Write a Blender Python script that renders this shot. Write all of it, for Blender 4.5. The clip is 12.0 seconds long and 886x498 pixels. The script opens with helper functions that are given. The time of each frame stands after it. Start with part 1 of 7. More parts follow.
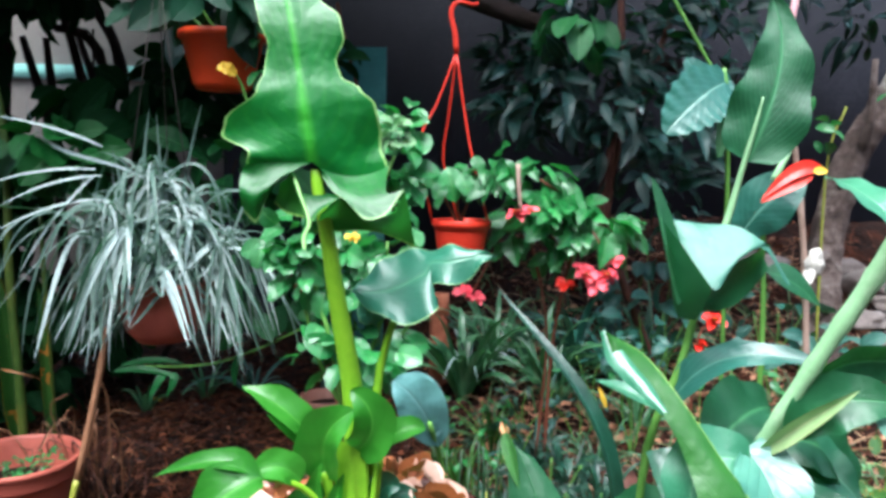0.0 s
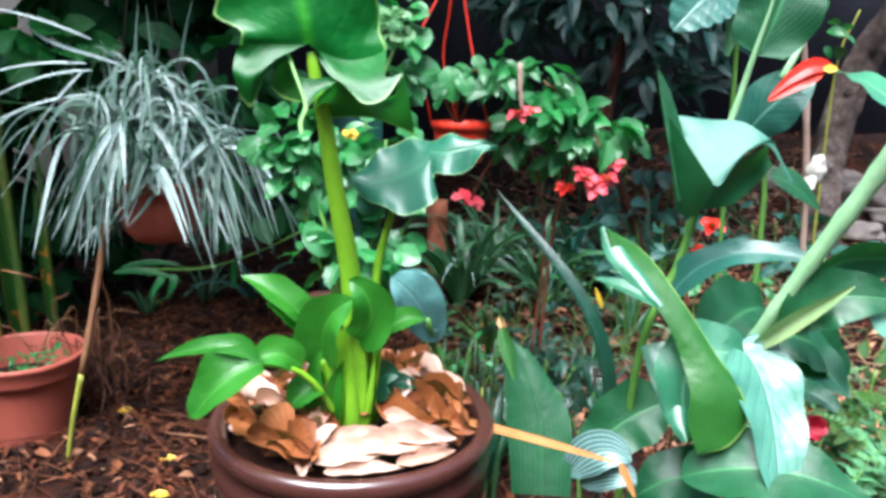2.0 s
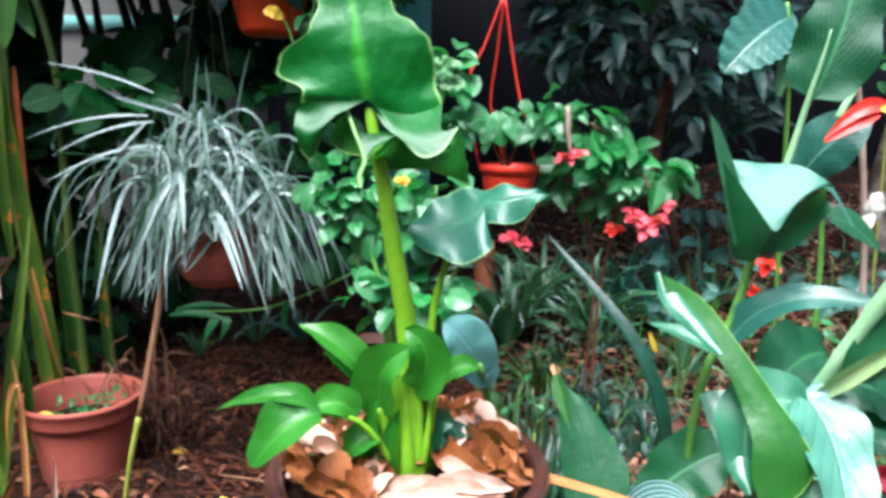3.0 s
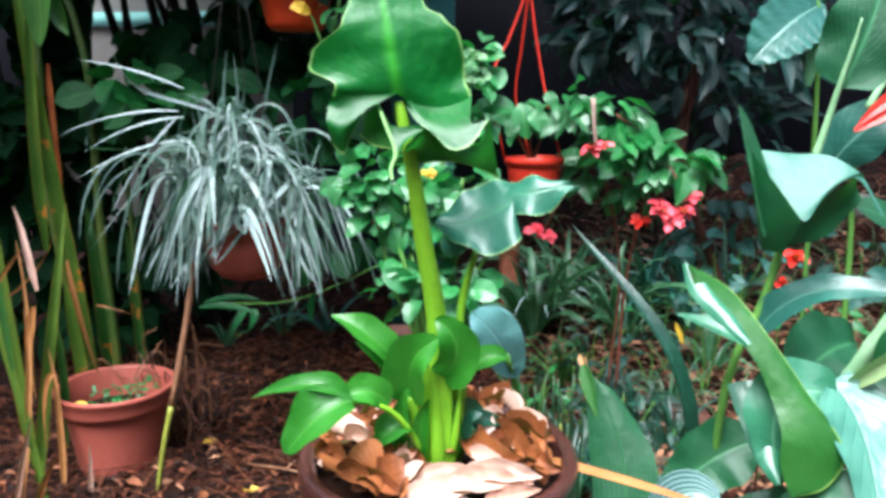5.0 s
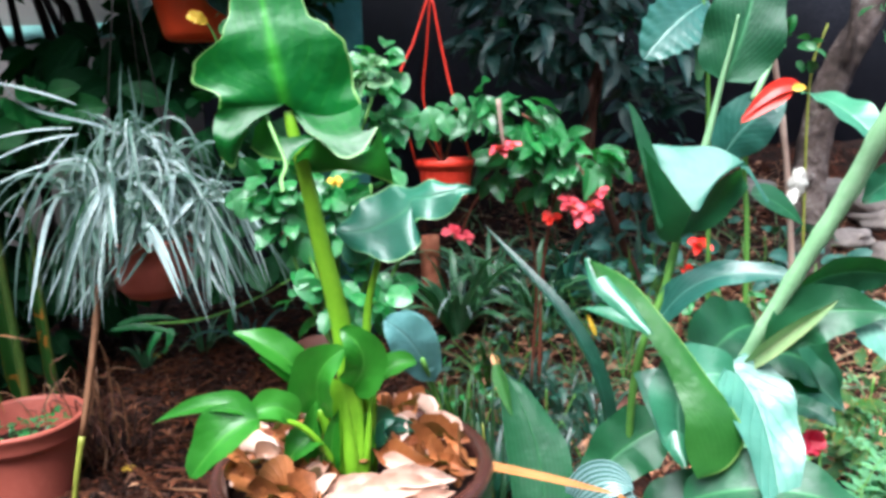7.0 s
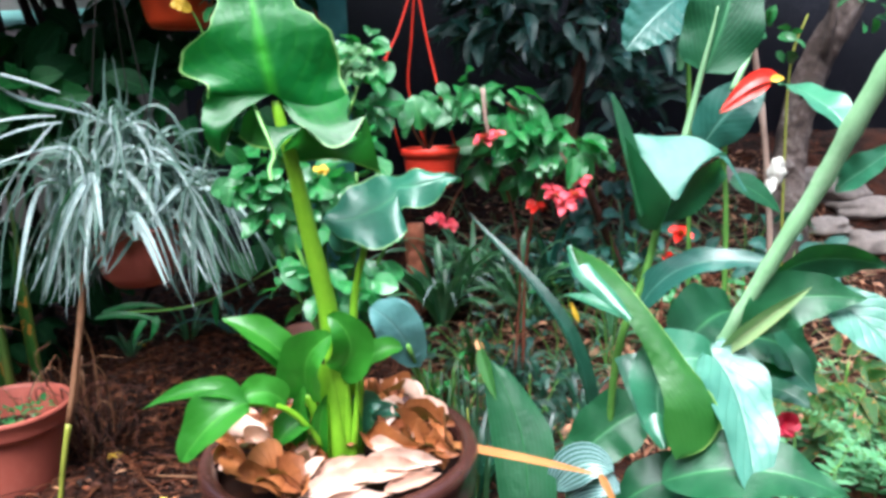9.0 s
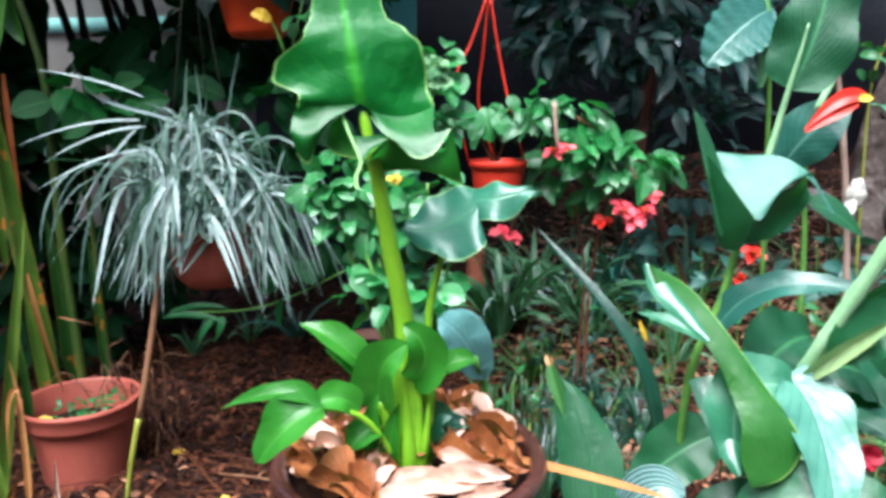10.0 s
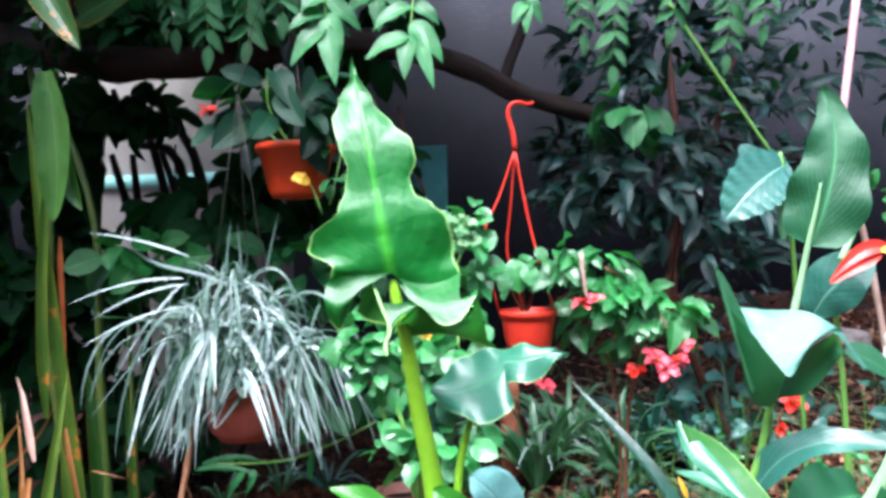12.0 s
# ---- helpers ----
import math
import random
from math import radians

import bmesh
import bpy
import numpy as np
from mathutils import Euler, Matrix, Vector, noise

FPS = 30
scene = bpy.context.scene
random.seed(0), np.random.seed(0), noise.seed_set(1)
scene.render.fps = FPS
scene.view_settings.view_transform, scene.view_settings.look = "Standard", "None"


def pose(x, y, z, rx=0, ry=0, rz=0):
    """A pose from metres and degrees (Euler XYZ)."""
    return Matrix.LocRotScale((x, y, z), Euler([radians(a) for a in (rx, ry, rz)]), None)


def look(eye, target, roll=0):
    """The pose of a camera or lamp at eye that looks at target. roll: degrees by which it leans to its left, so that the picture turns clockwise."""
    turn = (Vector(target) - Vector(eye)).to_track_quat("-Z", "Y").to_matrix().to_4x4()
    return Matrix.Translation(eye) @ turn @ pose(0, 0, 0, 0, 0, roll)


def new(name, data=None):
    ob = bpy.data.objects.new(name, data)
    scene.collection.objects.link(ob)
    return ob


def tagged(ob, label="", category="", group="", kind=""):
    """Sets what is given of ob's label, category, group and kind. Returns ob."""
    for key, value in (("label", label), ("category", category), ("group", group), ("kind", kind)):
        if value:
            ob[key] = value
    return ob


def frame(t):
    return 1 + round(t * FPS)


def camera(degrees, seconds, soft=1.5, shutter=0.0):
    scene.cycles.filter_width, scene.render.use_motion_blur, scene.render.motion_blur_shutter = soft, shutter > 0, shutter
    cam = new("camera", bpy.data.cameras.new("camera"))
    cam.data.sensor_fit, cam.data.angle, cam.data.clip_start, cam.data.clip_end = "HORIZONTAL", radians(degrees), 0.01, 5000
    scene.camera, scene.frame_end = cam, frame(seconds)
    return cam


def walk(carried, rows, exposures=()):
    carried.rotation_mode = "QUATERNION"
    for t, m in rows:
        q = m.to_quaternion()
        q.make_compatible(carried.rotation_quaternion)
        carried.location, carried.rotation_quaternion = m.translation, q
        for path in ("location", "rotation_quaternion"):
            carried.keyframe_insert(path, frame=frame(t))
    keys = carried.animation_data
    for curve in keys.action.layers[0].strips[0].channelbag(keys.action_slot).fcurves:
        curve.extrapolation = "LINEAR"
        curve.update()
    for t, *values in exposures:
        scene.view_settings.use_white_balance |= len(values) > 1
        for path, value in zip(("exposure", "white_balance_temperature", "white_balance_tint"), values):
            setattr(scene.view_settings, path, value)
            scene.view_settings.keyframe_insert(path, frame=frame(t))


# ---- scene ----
cam = camera(62.1, 12.0, soft=3.4, shutter=0.5)
STOPS = 1.95
PATH = [
    (0, (0.037, 0.104, 0.851), (-0.011, 2.091, 0.63), 1.3),
    (0.5, (0.036, 0.1, 0.85), (-0.017, 2.087, 0.635), 1.4),
    (1, (0.037, 0.101, 0.847), (-0.018, 2.086, 0.611), 1.4),
    (1.5, (0.037, 0.102, 0.84), (-0.01, 2.077, 0.525), 1.9),
    (2, (0.036, 0.108, 0.824), (0.001, 2.056, 0.374), 1.9),
    (2.5, (0.035, 0.112, 0.833), (-0.035, 2.067, 0.416), 1.1),
    (3, (0.023, 0.104, 0.838), (-0.133, 2.066, 0.483), 0.8),
    (4.8, (0.012, 0.083, 0.837), (-0.222, 2.036, 0.471), 0.6),
    (5, (0.016, 0.092, 0.838), (-0.199, 2.045, 0.464), 0.3),
    (5.5, (0.025, 0.097, 0.837), (-0.126, 2.052, 0.445), -0.4),
    (6, (0.031, 0.103, 0.837), (-0.048, 2.063, 0.447), -0.3),
    (6.5, (0.04, 0.104, 0.836), (0.015, 2.064, 0.44), -1.0),
    (7, (0.049, 0.097, 0.841), (0.022, 2.063, 0.472), -1.9),
    (7.5, (0.057, 0.094, 0.839), (0.053, 2.057, 0.456), -2.1),
    (9.3, (0.047, 0.08, 0.844), (0.062, 2.039, 0.442), -1.7),
    (9.5, (0.048, 0.088, 0.84), (0.026, 2.052, 0.461), -1.3),
    (10, (0.018, 0.081, 0.846), (-0.108, 2.042, 0.475), -0.5),
    (10.5, (0.003, 0.081, 0.85), (-0.168, 2.045, 0.514), -1.1),
    (11, (0.001, 0.079, 0.866), (-0.213, 2.06, 0.694), -1.5),
    (11.5, (0.012, 0.069, 0.879), (-0.183, 2.06, 0.863), -1.2),
    (12, (0.029, 0.058, 0.876), (-0.187, 2.047, 0.88), -1.5),
]
walk(cam, [(t, look(eye, target, roll)) for t, eye, target, roll in PATH],
     [(0, 0.0 + STOPS, 5750, 9), (10.8, 0.0 + STOPS, 5750, 9), (11.2, -0.05 + STOPS, 5700, 10), (11.5, 0.2 + STOPS, 5650, 12), (12, 0.5 + STOPS, 5700, 17)])

# ---- light and sky: soft overcast daylight ----
world = bpy.data.worlds.new("sky")
scene.world = world
world.use_nodes = True
wn = world.node_tree.nodes
sky = wn.new("ShaderNodeTexSky")
sky.sky_type = "NISHITA"
sky.sun_disc = False
sky.sun_elevation = radians(65)
sky.sun_rotation = radians(200)
sky.air_density, sky.dust_density, sky.ozone_density = 1.0, 5.0, 1.0
world.node_tree.links.new(sky.outputs[0], wn["Background"].inputs[0])
wn["Background"].inputs[1].default_value = 0.1

sun_data = bpy.data.lights.new("sun", "SUN")
sun_data.energy, sun_data.angle, sun_data.color = 3.6, radians(44), (1.0, 0.99, 0.94)
sun = new("sun", sun_data)
sun.matrix_world = look((-0.9, -2.2, 5.2), (0, 0, 0))


# ---- materials ----
def material(name, rough=0.5, metal=0.0, spec=0.5):
    m = bpy.data.materials.new(name)
    m.use_nodes = True
    t = m.node_tree
    b = t.nodes["Principled BSDF"]
    b.inputs["Roughness"].default_value = rough
    b.inputs["Metallic"].default_value = metal
    b.inputs["Specular IOR Level"].default_value = spec
    return m, t, b


def node(t, kind, **settings):
    n = t.nodes.new(kind)
    for k, v in settings.items():
        n.inputs[k].default_value = v
    return n


def ramp(t, fac, stops):
    n = t.nodes.new("ShaderNodeValToRGB")
    while len(n.color_ramp.elements) < len(stops):
        n.color_ramp.elements.new(0.5)
    for e, (p, c) in zip(n.color_ramp.elements, stops):
        e.position, e.color = p, (*c, 1)
    t.links.new(fac, n.inputs[0])
    return n.outputs[0]


def maths(t, op, a, b=None, c=None):
    n = t.nodes.new("ShaderNodeMath")
    n.operation = op
    for i, v in enumerate((a, b, c)):
        if v is None:
            continue
        if isinstance(v, (int, float)):
            n.inputs[i].default_value = v
        else:
            t.links.new(v, n.inputs[i])
    return n.outputs[0]


def mixed(t, fac, a, b, mode="MIX"):
    n = t.nodes.new("ShaderNodeMix")
    n.data_type, n.blend_type = "RGBA", mode
    for i, v in ((0, fac), (6, a), (7, b)):
        if isinstance(v, (int, float)):
            n.inputs[i].default_value = v
        elif isinstance(v, tuple):
            n.inputs[i].default_value = (*v, 1)
        else:
            t.links.new(v, n.inputs[i])
    return n.outputs[2]


def noise_tex(t, scale, detail=4, rough=0.55, coord="Object"):
    tc = t.nodes.new("ShaderNodeTexCoord")
    n = node(t, "ShaderNodeTexNoise", Scale=scale, Detail=detail, Roughness=rough)
    t.links.new(tc.outputs[coord], n.inputs["Vector"])
    return n.outputs[0]


def bump(t, b, height, strength, dist=0.002):
    n = node(t, "ShaderNodeBump", Strength=strength, Distance=dist)
    t.links.new(height, n.inputs["Height"])
    t.links.new(n.outputs[0], b.inputs["Normal"])


def rough_mat(name, stops, scale, rough=0.7, bump_s=0.4, fine=60, dist=0.004, spec=0.4, vary=0.0):
    """A mottled surface: colours at two scales, with fine relief."""
    m, t, b = material(name, rough, spec=spec)
    a, f = noise_tex(t, scale), noise_tex(t, fine, 6, 0.7)
    s = maths(t, "MULTIPLY_ADD", f, 0.45, maths(t, "MULTIPLY", a, 0.6))
    if vary:
        oi = t.nodes.new("ShaderNodeObjectInfo")
        s = maths(t, "ADD", s, maths(t, "MULTIPLY_ADD", oi.outputs["Random"], vary, -vary / 2))
    c = ramp(t, s, stops)
    t.links.new(c, b.inputs["Base Color"])
    t.links.new(maths(t, "MULTIPLY_ADD", f, 0.25, rough - 0.12), b.inputs["Roughness"])
    bump(t, b, f, bump_s, dist)
    return m


def leaf_mat(name, dark, light, rib, edge=None, rough=0.35, veins=0.35, vein_n=11, sweep=0.35, trans=0.25, stripe=0.0, stripe_c=(0.5, 0.55, 0.5), stripe_n=7, blotch=None, island=False, coat=0.0, spec=0.5, rib_w=11.0):
    """A leaf: midrib, side veins, paler margin, mottling, and light shining through the blade."""
    m, t, b = material(name, rough, spec=spec)
    uv = t.nodes.new("ShaderNodeUVMap")
    sep = t.nodes.new("ShaderNodeSeparateXYZ")
    t.links.new(uv.outputs[0], sep.inputs[0])
    u, v = sep.outputs[0], sep.outputs[1]
    side = maths(t, "MULTIPLY", maths(t, "ABSOLUTE", maths(t, "SUBTRACT", u, 0.5)), 2.0)
    big = noise_tex(t, 14, 3)
    fine = noise_tex(t, 120, 5, 0.6)
    if island:
        g = t.nodes.new("ShaderNodeNewGeometry")
        rnd = g.outputs["Random Per Island"]
    else:
        oi = t.nodes.new("ShaderNodeObjectInfo")
        rnd = oi.outputs["Random"]
    s = maths(t, "ADD", maths(t, "MULTIPLY_ADD", big, 0.9, -0.15), maths(t, "MULTIPLY_ADD", rnd, 0.5, -0.2))
    s = maths(t, "ADD", s, maths(t, "MULTIPLY_ADD", fine, 0.3, -0.15))
    col = ramp(t, s, [(0.1, dark), (0.9, light)])
    phase = maths(t, "FRACT", maths(t, "MULTIPLY", maths(t, "SUBTRACT", v, maths(t, "MULTIPLY", side, sweep)), float(vein_n)))
    vein = maths(t, "SUBTRACT", 1.0, maths(t, "SMOOTH_MIN", maths(t, "MULTIPLY", maths(t, "ABSOLUTE", maths(t, "SUBTRACT", phase, 0.5)), 5.0), 1.0, 0.2))
    mid = maths(t, "SUBTRACT", 1.0, maths(t, "SMOOTH_MIN", maths(t, "MULTIPLY", side, rib_w), 1.0, 0.3))
    line = maths(t, "MAXIMUM", maths(t, "MULTIPLY", vein, veins), mid)
    if stripe:
        sp = maths(t, "FRACT", maths(t, "MULTIPLY_ADD", side, float(stripe_n) / 2, maths(t, "MULTIPLY", big, 0.6)))
        sm = maths(t, "MULTIPLY", maths(t, "GREATER_THAN", sp, 0.5), stripe)
        col = mixed(t, sm, col, stripe_c)
    if blotch:
        bn = noise_tex(t, blotch[1], 5, 0.65)
        col = mixed(t, maths(t, "MULTIPLY", maths(t, "GREATER_THAN", bn, blotch[2]), 0.8), col, blotch[0])
    col = mixed(t, maths(t, "MULTIPLY", line, 0.8), col, rib)
    if edge:
        col = mixed(t, maths(t, "MULTIPLY", maths(t, "GREATER_THAN", side, 0.965), 0.7), col, edge)
    t.links.new(col, b.inputs["Base Color"])
    t.links.new(maths(t, "MULTIPLY_ADD", fine, 0.3, rough - 0.12), b.inputs["Roughness"])
    b.inputs["Coat Weight"].default_value = coat
    b.inputs["Coat Roughness"].default_value = 0.32
    b.inputs["Coat IOR"].default_value = 1.6
    quilt = noise_tex(t, 45, 2)
    bump(t, b, maths(t, "ADD", maths(t, "MULTIPLY", line, -0.6), maths(t, "ADD", maths(t, "MULTIPLY", fine, 0.4), maths(t, "MULTIPLY", quilt, 0.9))), 0.6, 0.003)
    if trans:
        tr = t.nodes.new("ShaderNodeBsdfTranslucent")
        t.links.new(mixed(t, 0.5, col, (0.05, 0.4, 0.035), "MIX"), tr.inputs[0])
        mx = t.nodes.new("ShaderNodeMixShader")
        mx.inputs[0].default_value = trans
        t.links.new(b.outputs[0], mx.inputs[1])
        t.links.new(tr.outputs[0], mx.inputs[2])
        t.links.new(mx.outputs[0], t.nodes["Material Output"].inputs[0])
    return m


M = {}
M["aloc"] = leaf_mat("alocasia_leaf", (0.002, 0.055, 0.006), (0.005, 0.17, 0.02), (0.045, 0.34, 0.015), (0.3, 0.55, 0.16), 0.42, 0.12, 9, 0.45, 0.3, coat=0.1, spec=0.45, rib_w=8.0)
M["aloc_young"] = leaf_mat("young_alocasia_leaf", (0.02, 0.14, 0.008), (0.06, 0.29, 0.025), (0.09, 0.34, 0.04), None, 0.4, 0.08, 7, 0.45, 0.4, coat=0.2)
M["aloc_under"] = leaf_mat("alocasia_leaf_underside", (0.01, 0.09, 0.006), (0.03, 0.18, 0.012), (0.05, 0.22, 0.02), (0.3, 0.5, 0.1), 0.5, 0.1, 7, 0.45, 0.3)
M["aloc_blue"] = leaf_mat("alocasia_young_leaf", (0.01, 0.075, 0.042), (0.028, 0.15, 0.09), (0.05, 0.2, 0.1), (0.3, 0.5, 0.2), 0.4, 0.12, 7, 0.45, 0.2, coat=0.25)
M["aloc_stem"] = rough_mat("alocasia_stalk", [(0.2, (0.09, 0.25, 0.008)), (0.6, (0.19, 0.4, 0.016)), (0.9, (0.36, 0.56, 0.06))], 12, 0.4, 0.15, 90, 0.002)
M["canna"] = leaf_mat("broad_leaf", (0.006, 0.05, 0.02), (0.024, 0.135, 0.048), (0.06, 0.22, 0.08), None, 0.38, 0.2, 19, 0.5, 0.2, coat=0.12, spec=0.4)
# paler copy of the broad leaf, sky sheen put into its base colour
M["canna_sheen"] = leaf_mat("sheen_broad_leaf", (0.02, 0.12, 0.06), (0.055, 0.22, 0.12), (0.15, 0.34, 0.2), None, 0.3, 0.1, 14, 0.5, 0.2, coat=0.4, spec=0.6)
M["canna_bright"] = leaf_mat("bright_broad_leaf", (0.014, 0.085, 0.012), (0.045, 0.17, 0.026), (0.06, 0.2, 0.035), (0.25, 0.4, 0.1), 0.4, 0.15, 19, 0.5, 0.3)
M["canna_stem"] = rough_mat("broad_leaf_stalk", [(0.2, (0.13, 0.28, 0.12)), (0.6, (0.24, 0.42, 0.22)), (0.9, (0.42, 0.56, 0.36))], 14, 0.4, 0.2, 90, 0.002)
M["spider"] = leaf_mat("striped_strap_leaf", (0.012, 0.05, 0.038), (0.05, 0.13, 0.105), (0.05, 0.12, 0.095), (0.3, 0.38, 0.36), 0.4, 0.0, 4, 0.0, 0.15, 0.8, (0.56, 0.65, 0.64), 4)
# darker copy of the striped leaf, for leaves that get less light
M["spider_shaded"] = leaf_mat("shaded_strap_leaf", (0.012, 0.045, 0.03), (0.05, 0.12, 0.085), (0.07, 0.14, 0.1), (0.2, 0.28, 0.24), 0.45, 0.0, 4, 0.0, 0.15, 0.5, (0.2, 0.28, 0.25), 4)
M["bush"] = leaf_mat("begonia_leaf", (0.006, 0.11, 0.022), (0.032, 0.3, 0.06), (0.12, 0.36, 0.09), None, 0.26, 0.25, 7, 0.5, 0.25, coat=0.65)
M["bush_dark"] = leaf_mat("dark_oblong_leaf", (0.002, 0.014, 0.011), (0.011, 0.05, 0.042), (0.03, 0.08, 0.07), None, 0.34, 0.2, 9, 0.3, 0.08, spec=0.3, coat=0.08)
# leaf green darkened nearly to black, standing in for deep shade
M["shade_leaf"] = leaf_mat("shade_darkened_leaf", (0.002, 0.014, 0.004), (0.007, 0.042, 0.012), (0.014, 0.05, 0.016), None, 0.65, 0.2, 8, 0.4, 0.1, spec=0.08)
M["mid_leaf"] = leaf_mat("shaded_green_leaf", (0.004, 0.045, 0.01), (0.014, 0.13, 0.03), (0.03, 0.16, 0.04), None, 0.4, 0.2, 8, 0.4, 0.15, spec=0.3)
# step between the mid and shade leaf, darkened to stand in for shade
M["dusk_leaf"] = leaf_mat("half_shade_leaf", (0.002, 0.018, 0.009), (0.007, 0.055, 0.026), (0.014, 0.07, 0.03), None, 0.4, 0.2, 8, 0.4, 0.12, spec=0.3)
M["bluegrey"] = leaf_mat("blue_grey_leaf", (0.08, 0.2, 0.19), (0.16, 0.31, 0.3), (0.13, 0.26, 0.24), None, 0.36, 0.15, 8, 0.4, 0.12)
# two more pale copies of the broad leaf; their paleness is painted sky reflection
M["canna_sheen_bright"] = leaf_mat("bright_sheen_leaf", (0.05, 0.17, 0.12), (0.12, 0.27, 0.2), (0.03, 0.13, 0.08), None, 0.36, 0.45, 7, 0.35, 0.15, coat=0.2, spec=0.5)
M["canna_sheen_grey"] = leaf_mat("grey_sheen_leaf", (0.04, 0.14, 0.1), (0.11, 0.24, 0.19), (0.07, 0.2, 0.14), None, 0.45, 0.1, 17, 0.35, 0.15, coat=0.0, spec=0.42)
M["bluish"] = leaf_mat("bluish_leaf", (0.008, 0.06, 0.042), (0.03, 0.145, 0.11), (0.1, 0.24, 0.18), None, 0.34, 0.2, 9, 0.4, 0.12, coat=0.3)
M["canopy"] = leaf_mat("compound_leaf", (0.015, 0.11, 0.03), (0.05, 0.25, 0.075), (0.12, 0.33, 0.12), None, 0.4, 0.2, 9, 0.4, 0.3)
M["grass"] = leaf_mat("strap_leaf", (0.02, 0.095, 0.035), (0.13, 0.3, 0.14), (0.18, 0.34, 0.17), None, 0.32, 0.0, 4, 0.0, 0.18, coat=0.3)
M["reed"] = leaf_mat("ginger_leaf", (0.008, 0.045, 0.006), (0.035, 0.12, 0.016), (0.06, 0.16, 0.03), (0.5, 0.22, 0.02), 0.42, 0.0, 4, 0.0, 0.2, blotch=((0.45, 0.16, 0.02), 9, 0.62))
M["fern"] = leaf_mat("fern_leaf", (0.07, 0.25, 0.1), (0.22, 0.45, 0.24), (0.25, 0.5, 0.25), None, 0.4, 0.1, 9, 0.4, 0.3)
M["under"] = leaf_mat("low_dark_leaf", (0.003, 0.026, 0.014), (0.014, 0.08, 0.045), (0.03, 0.11, 0.065), None, 0.3, 0.2, 8, 0.4, 0.12, coat=0.3)
M["canna_lined"] = leaf_mat("parallel_veined_leaf", (0.004, 0.034, 0.012), (0.017, 0.095, 0.034), (0.04, 0.14, 0.05), (0.2, 0.34, 0.1), 0.4, 0.0, 9, 0.5, 0.22, 0.2, (0.035, 0.14, 0.06), 15, spec=0.3, rib_w=30.0)
M["sheath_pale"] = leaf_mat("withered_sheath", (0.12, 0.24, 0.08), (0.32, 0.42, 0.2), (0.4, 0.4, 0.2), (0.4, 0.28, 0.12), 0.45, 0.1, 9, 0.3, 0.2)
M["bush_mid"] = leaf_mat("mid_green_leaf", (0.006, 0.07, 0.012), (0.025, 0.19, 0.04), (0.05, 0.22, 0.05), None, 0.4, 0.2, 8, 0.4, 0.2, spec=0.4)
# paler, glossier copy of the dark oblong leaf; sky glints put into its colour
M["glint_leaf"] = leaf_mat("oblong_leaf_glint", (0.01, 0.045, 0.045), (0.04, 0.12, 0.12), (0.07, 0.16, 0.15), None, 0.2, 0.2, 9, 0.3, 0.08, spec=0.6, coat=0.6)
M["wet_soil"] = rough_mat("wet_mulch", [(0.3, (0.004, 0.0012, 0.0006)), (0.55, (0.024, 0.007, 0.003)), (0.85, (0.11, 0.032, 0.014))], 12, 0.35, 0.8, 70, 0.01, 0.4)
M["variegated"] = leaf_mat("variegated_leaf", (0.1, 0.28, 0.1), (0.3, 0.48, 0.26), (0.4, 0.55, 0.3), (0.5, 0.6, 0.4), 0.35, 0.2, 7, 0.4, 0.25, coat=0.2)
M["canna_matte"] = leaf_mat("matte_broad_leaf", (0.006, 0.05, 0.02), (0.024, 0.135, 0.05), (0.05, 0.2, 0.08), None, 0.46, 0.3, 15, 0.5, 0.22, spec=0.3)
M["olive"] = leaf_mat("olive_green_leaf", (0.02, 0.075, 0.01), (0.065, 0.16, 0.03), (0.08, 0.18, 0.04), None, 0.42, 0.0, 6, 0.3, 0.25, spec=0.35)
M["rust"] = leaf_mat("rusty_leaf", (0.16, 0.03, 0.006), (0.4, 0.13, 0.02), (0.3, 0.09, 0.01), None, 0.5, 0.0, 4, 0.0, 0.2)
M["sheath"] = leaf_mat("ginger_sheath", (0.035, 0.09, 0.008), (0.13, 0.21, 0.025), (0.1, 0.18, 0.025), (0.5, 0.17, 0.02), 0.4, 0.0, 4, 0.0, 0.25, blotch=((0.5, 0.15, 0.02), 7, 0.64))
M["straw_stalk"] = rough_mat("straw_stalk", [(0.2, (0.2, 0.14, 0.03)), (0.55, (0.38, 0.3, 0.1)), (0.9, (0.55, 0.45, 0.2))], 14, 0.6, 0.2, 90, 0.002)
M["silver"] = leaf_mat("silver_striped_leaf", (0.006, 0.04, 0.034), (0.02, 0.09, 0.07), (0.08, 0.16, 0.12), None, 0.35, 0.0, 6, 0.3, 0.1, 0.8, (0.2, 0.3, 0.29), 9)
M["dry"] = leaf_mat("dried_leaf", (0.12, 0.026, 0.006), (0.5, 0.17, 0.05), (0.26, 0.075, 0.02), None, 0.5, 0.3, 9, 0.4, 0.12)
M["dry_pale"] = leaf_mat("pale_dried_leaf", (0.45, 0.24, 0.17), (0.74, 0.54, 0.45), (0.48, 0.26, 0.18), None, 0.42, 0.35, 12, 0.4, 0.1)
M["straw"] = leaf_mat("straw_leaf", (0.34, 0.13, 0.035), (0.6, 0.3, 0.11), (0.4, 0.17, 0.05), None, 0.5, 0.0, 4, 0.0, 0.12)
M["litter"] = leaf_mat("leaf_litter", (0.008, 0.002, 0.0008), (0.22, 0.056, 0.018), (0.14, 0.036, 0.011), None, 0.6, 0.2, 9, 0.4, 0.0, island=True, spec=0.3)
M["yellow"] = leaf_mat("yellow_leaf", (0.6, 0.35, 0.02), (0.85, 0.6, 0.05), (0.7, 0.5, 0.06), None, 0.45, 0.2, 7, 0.4, 0.15)
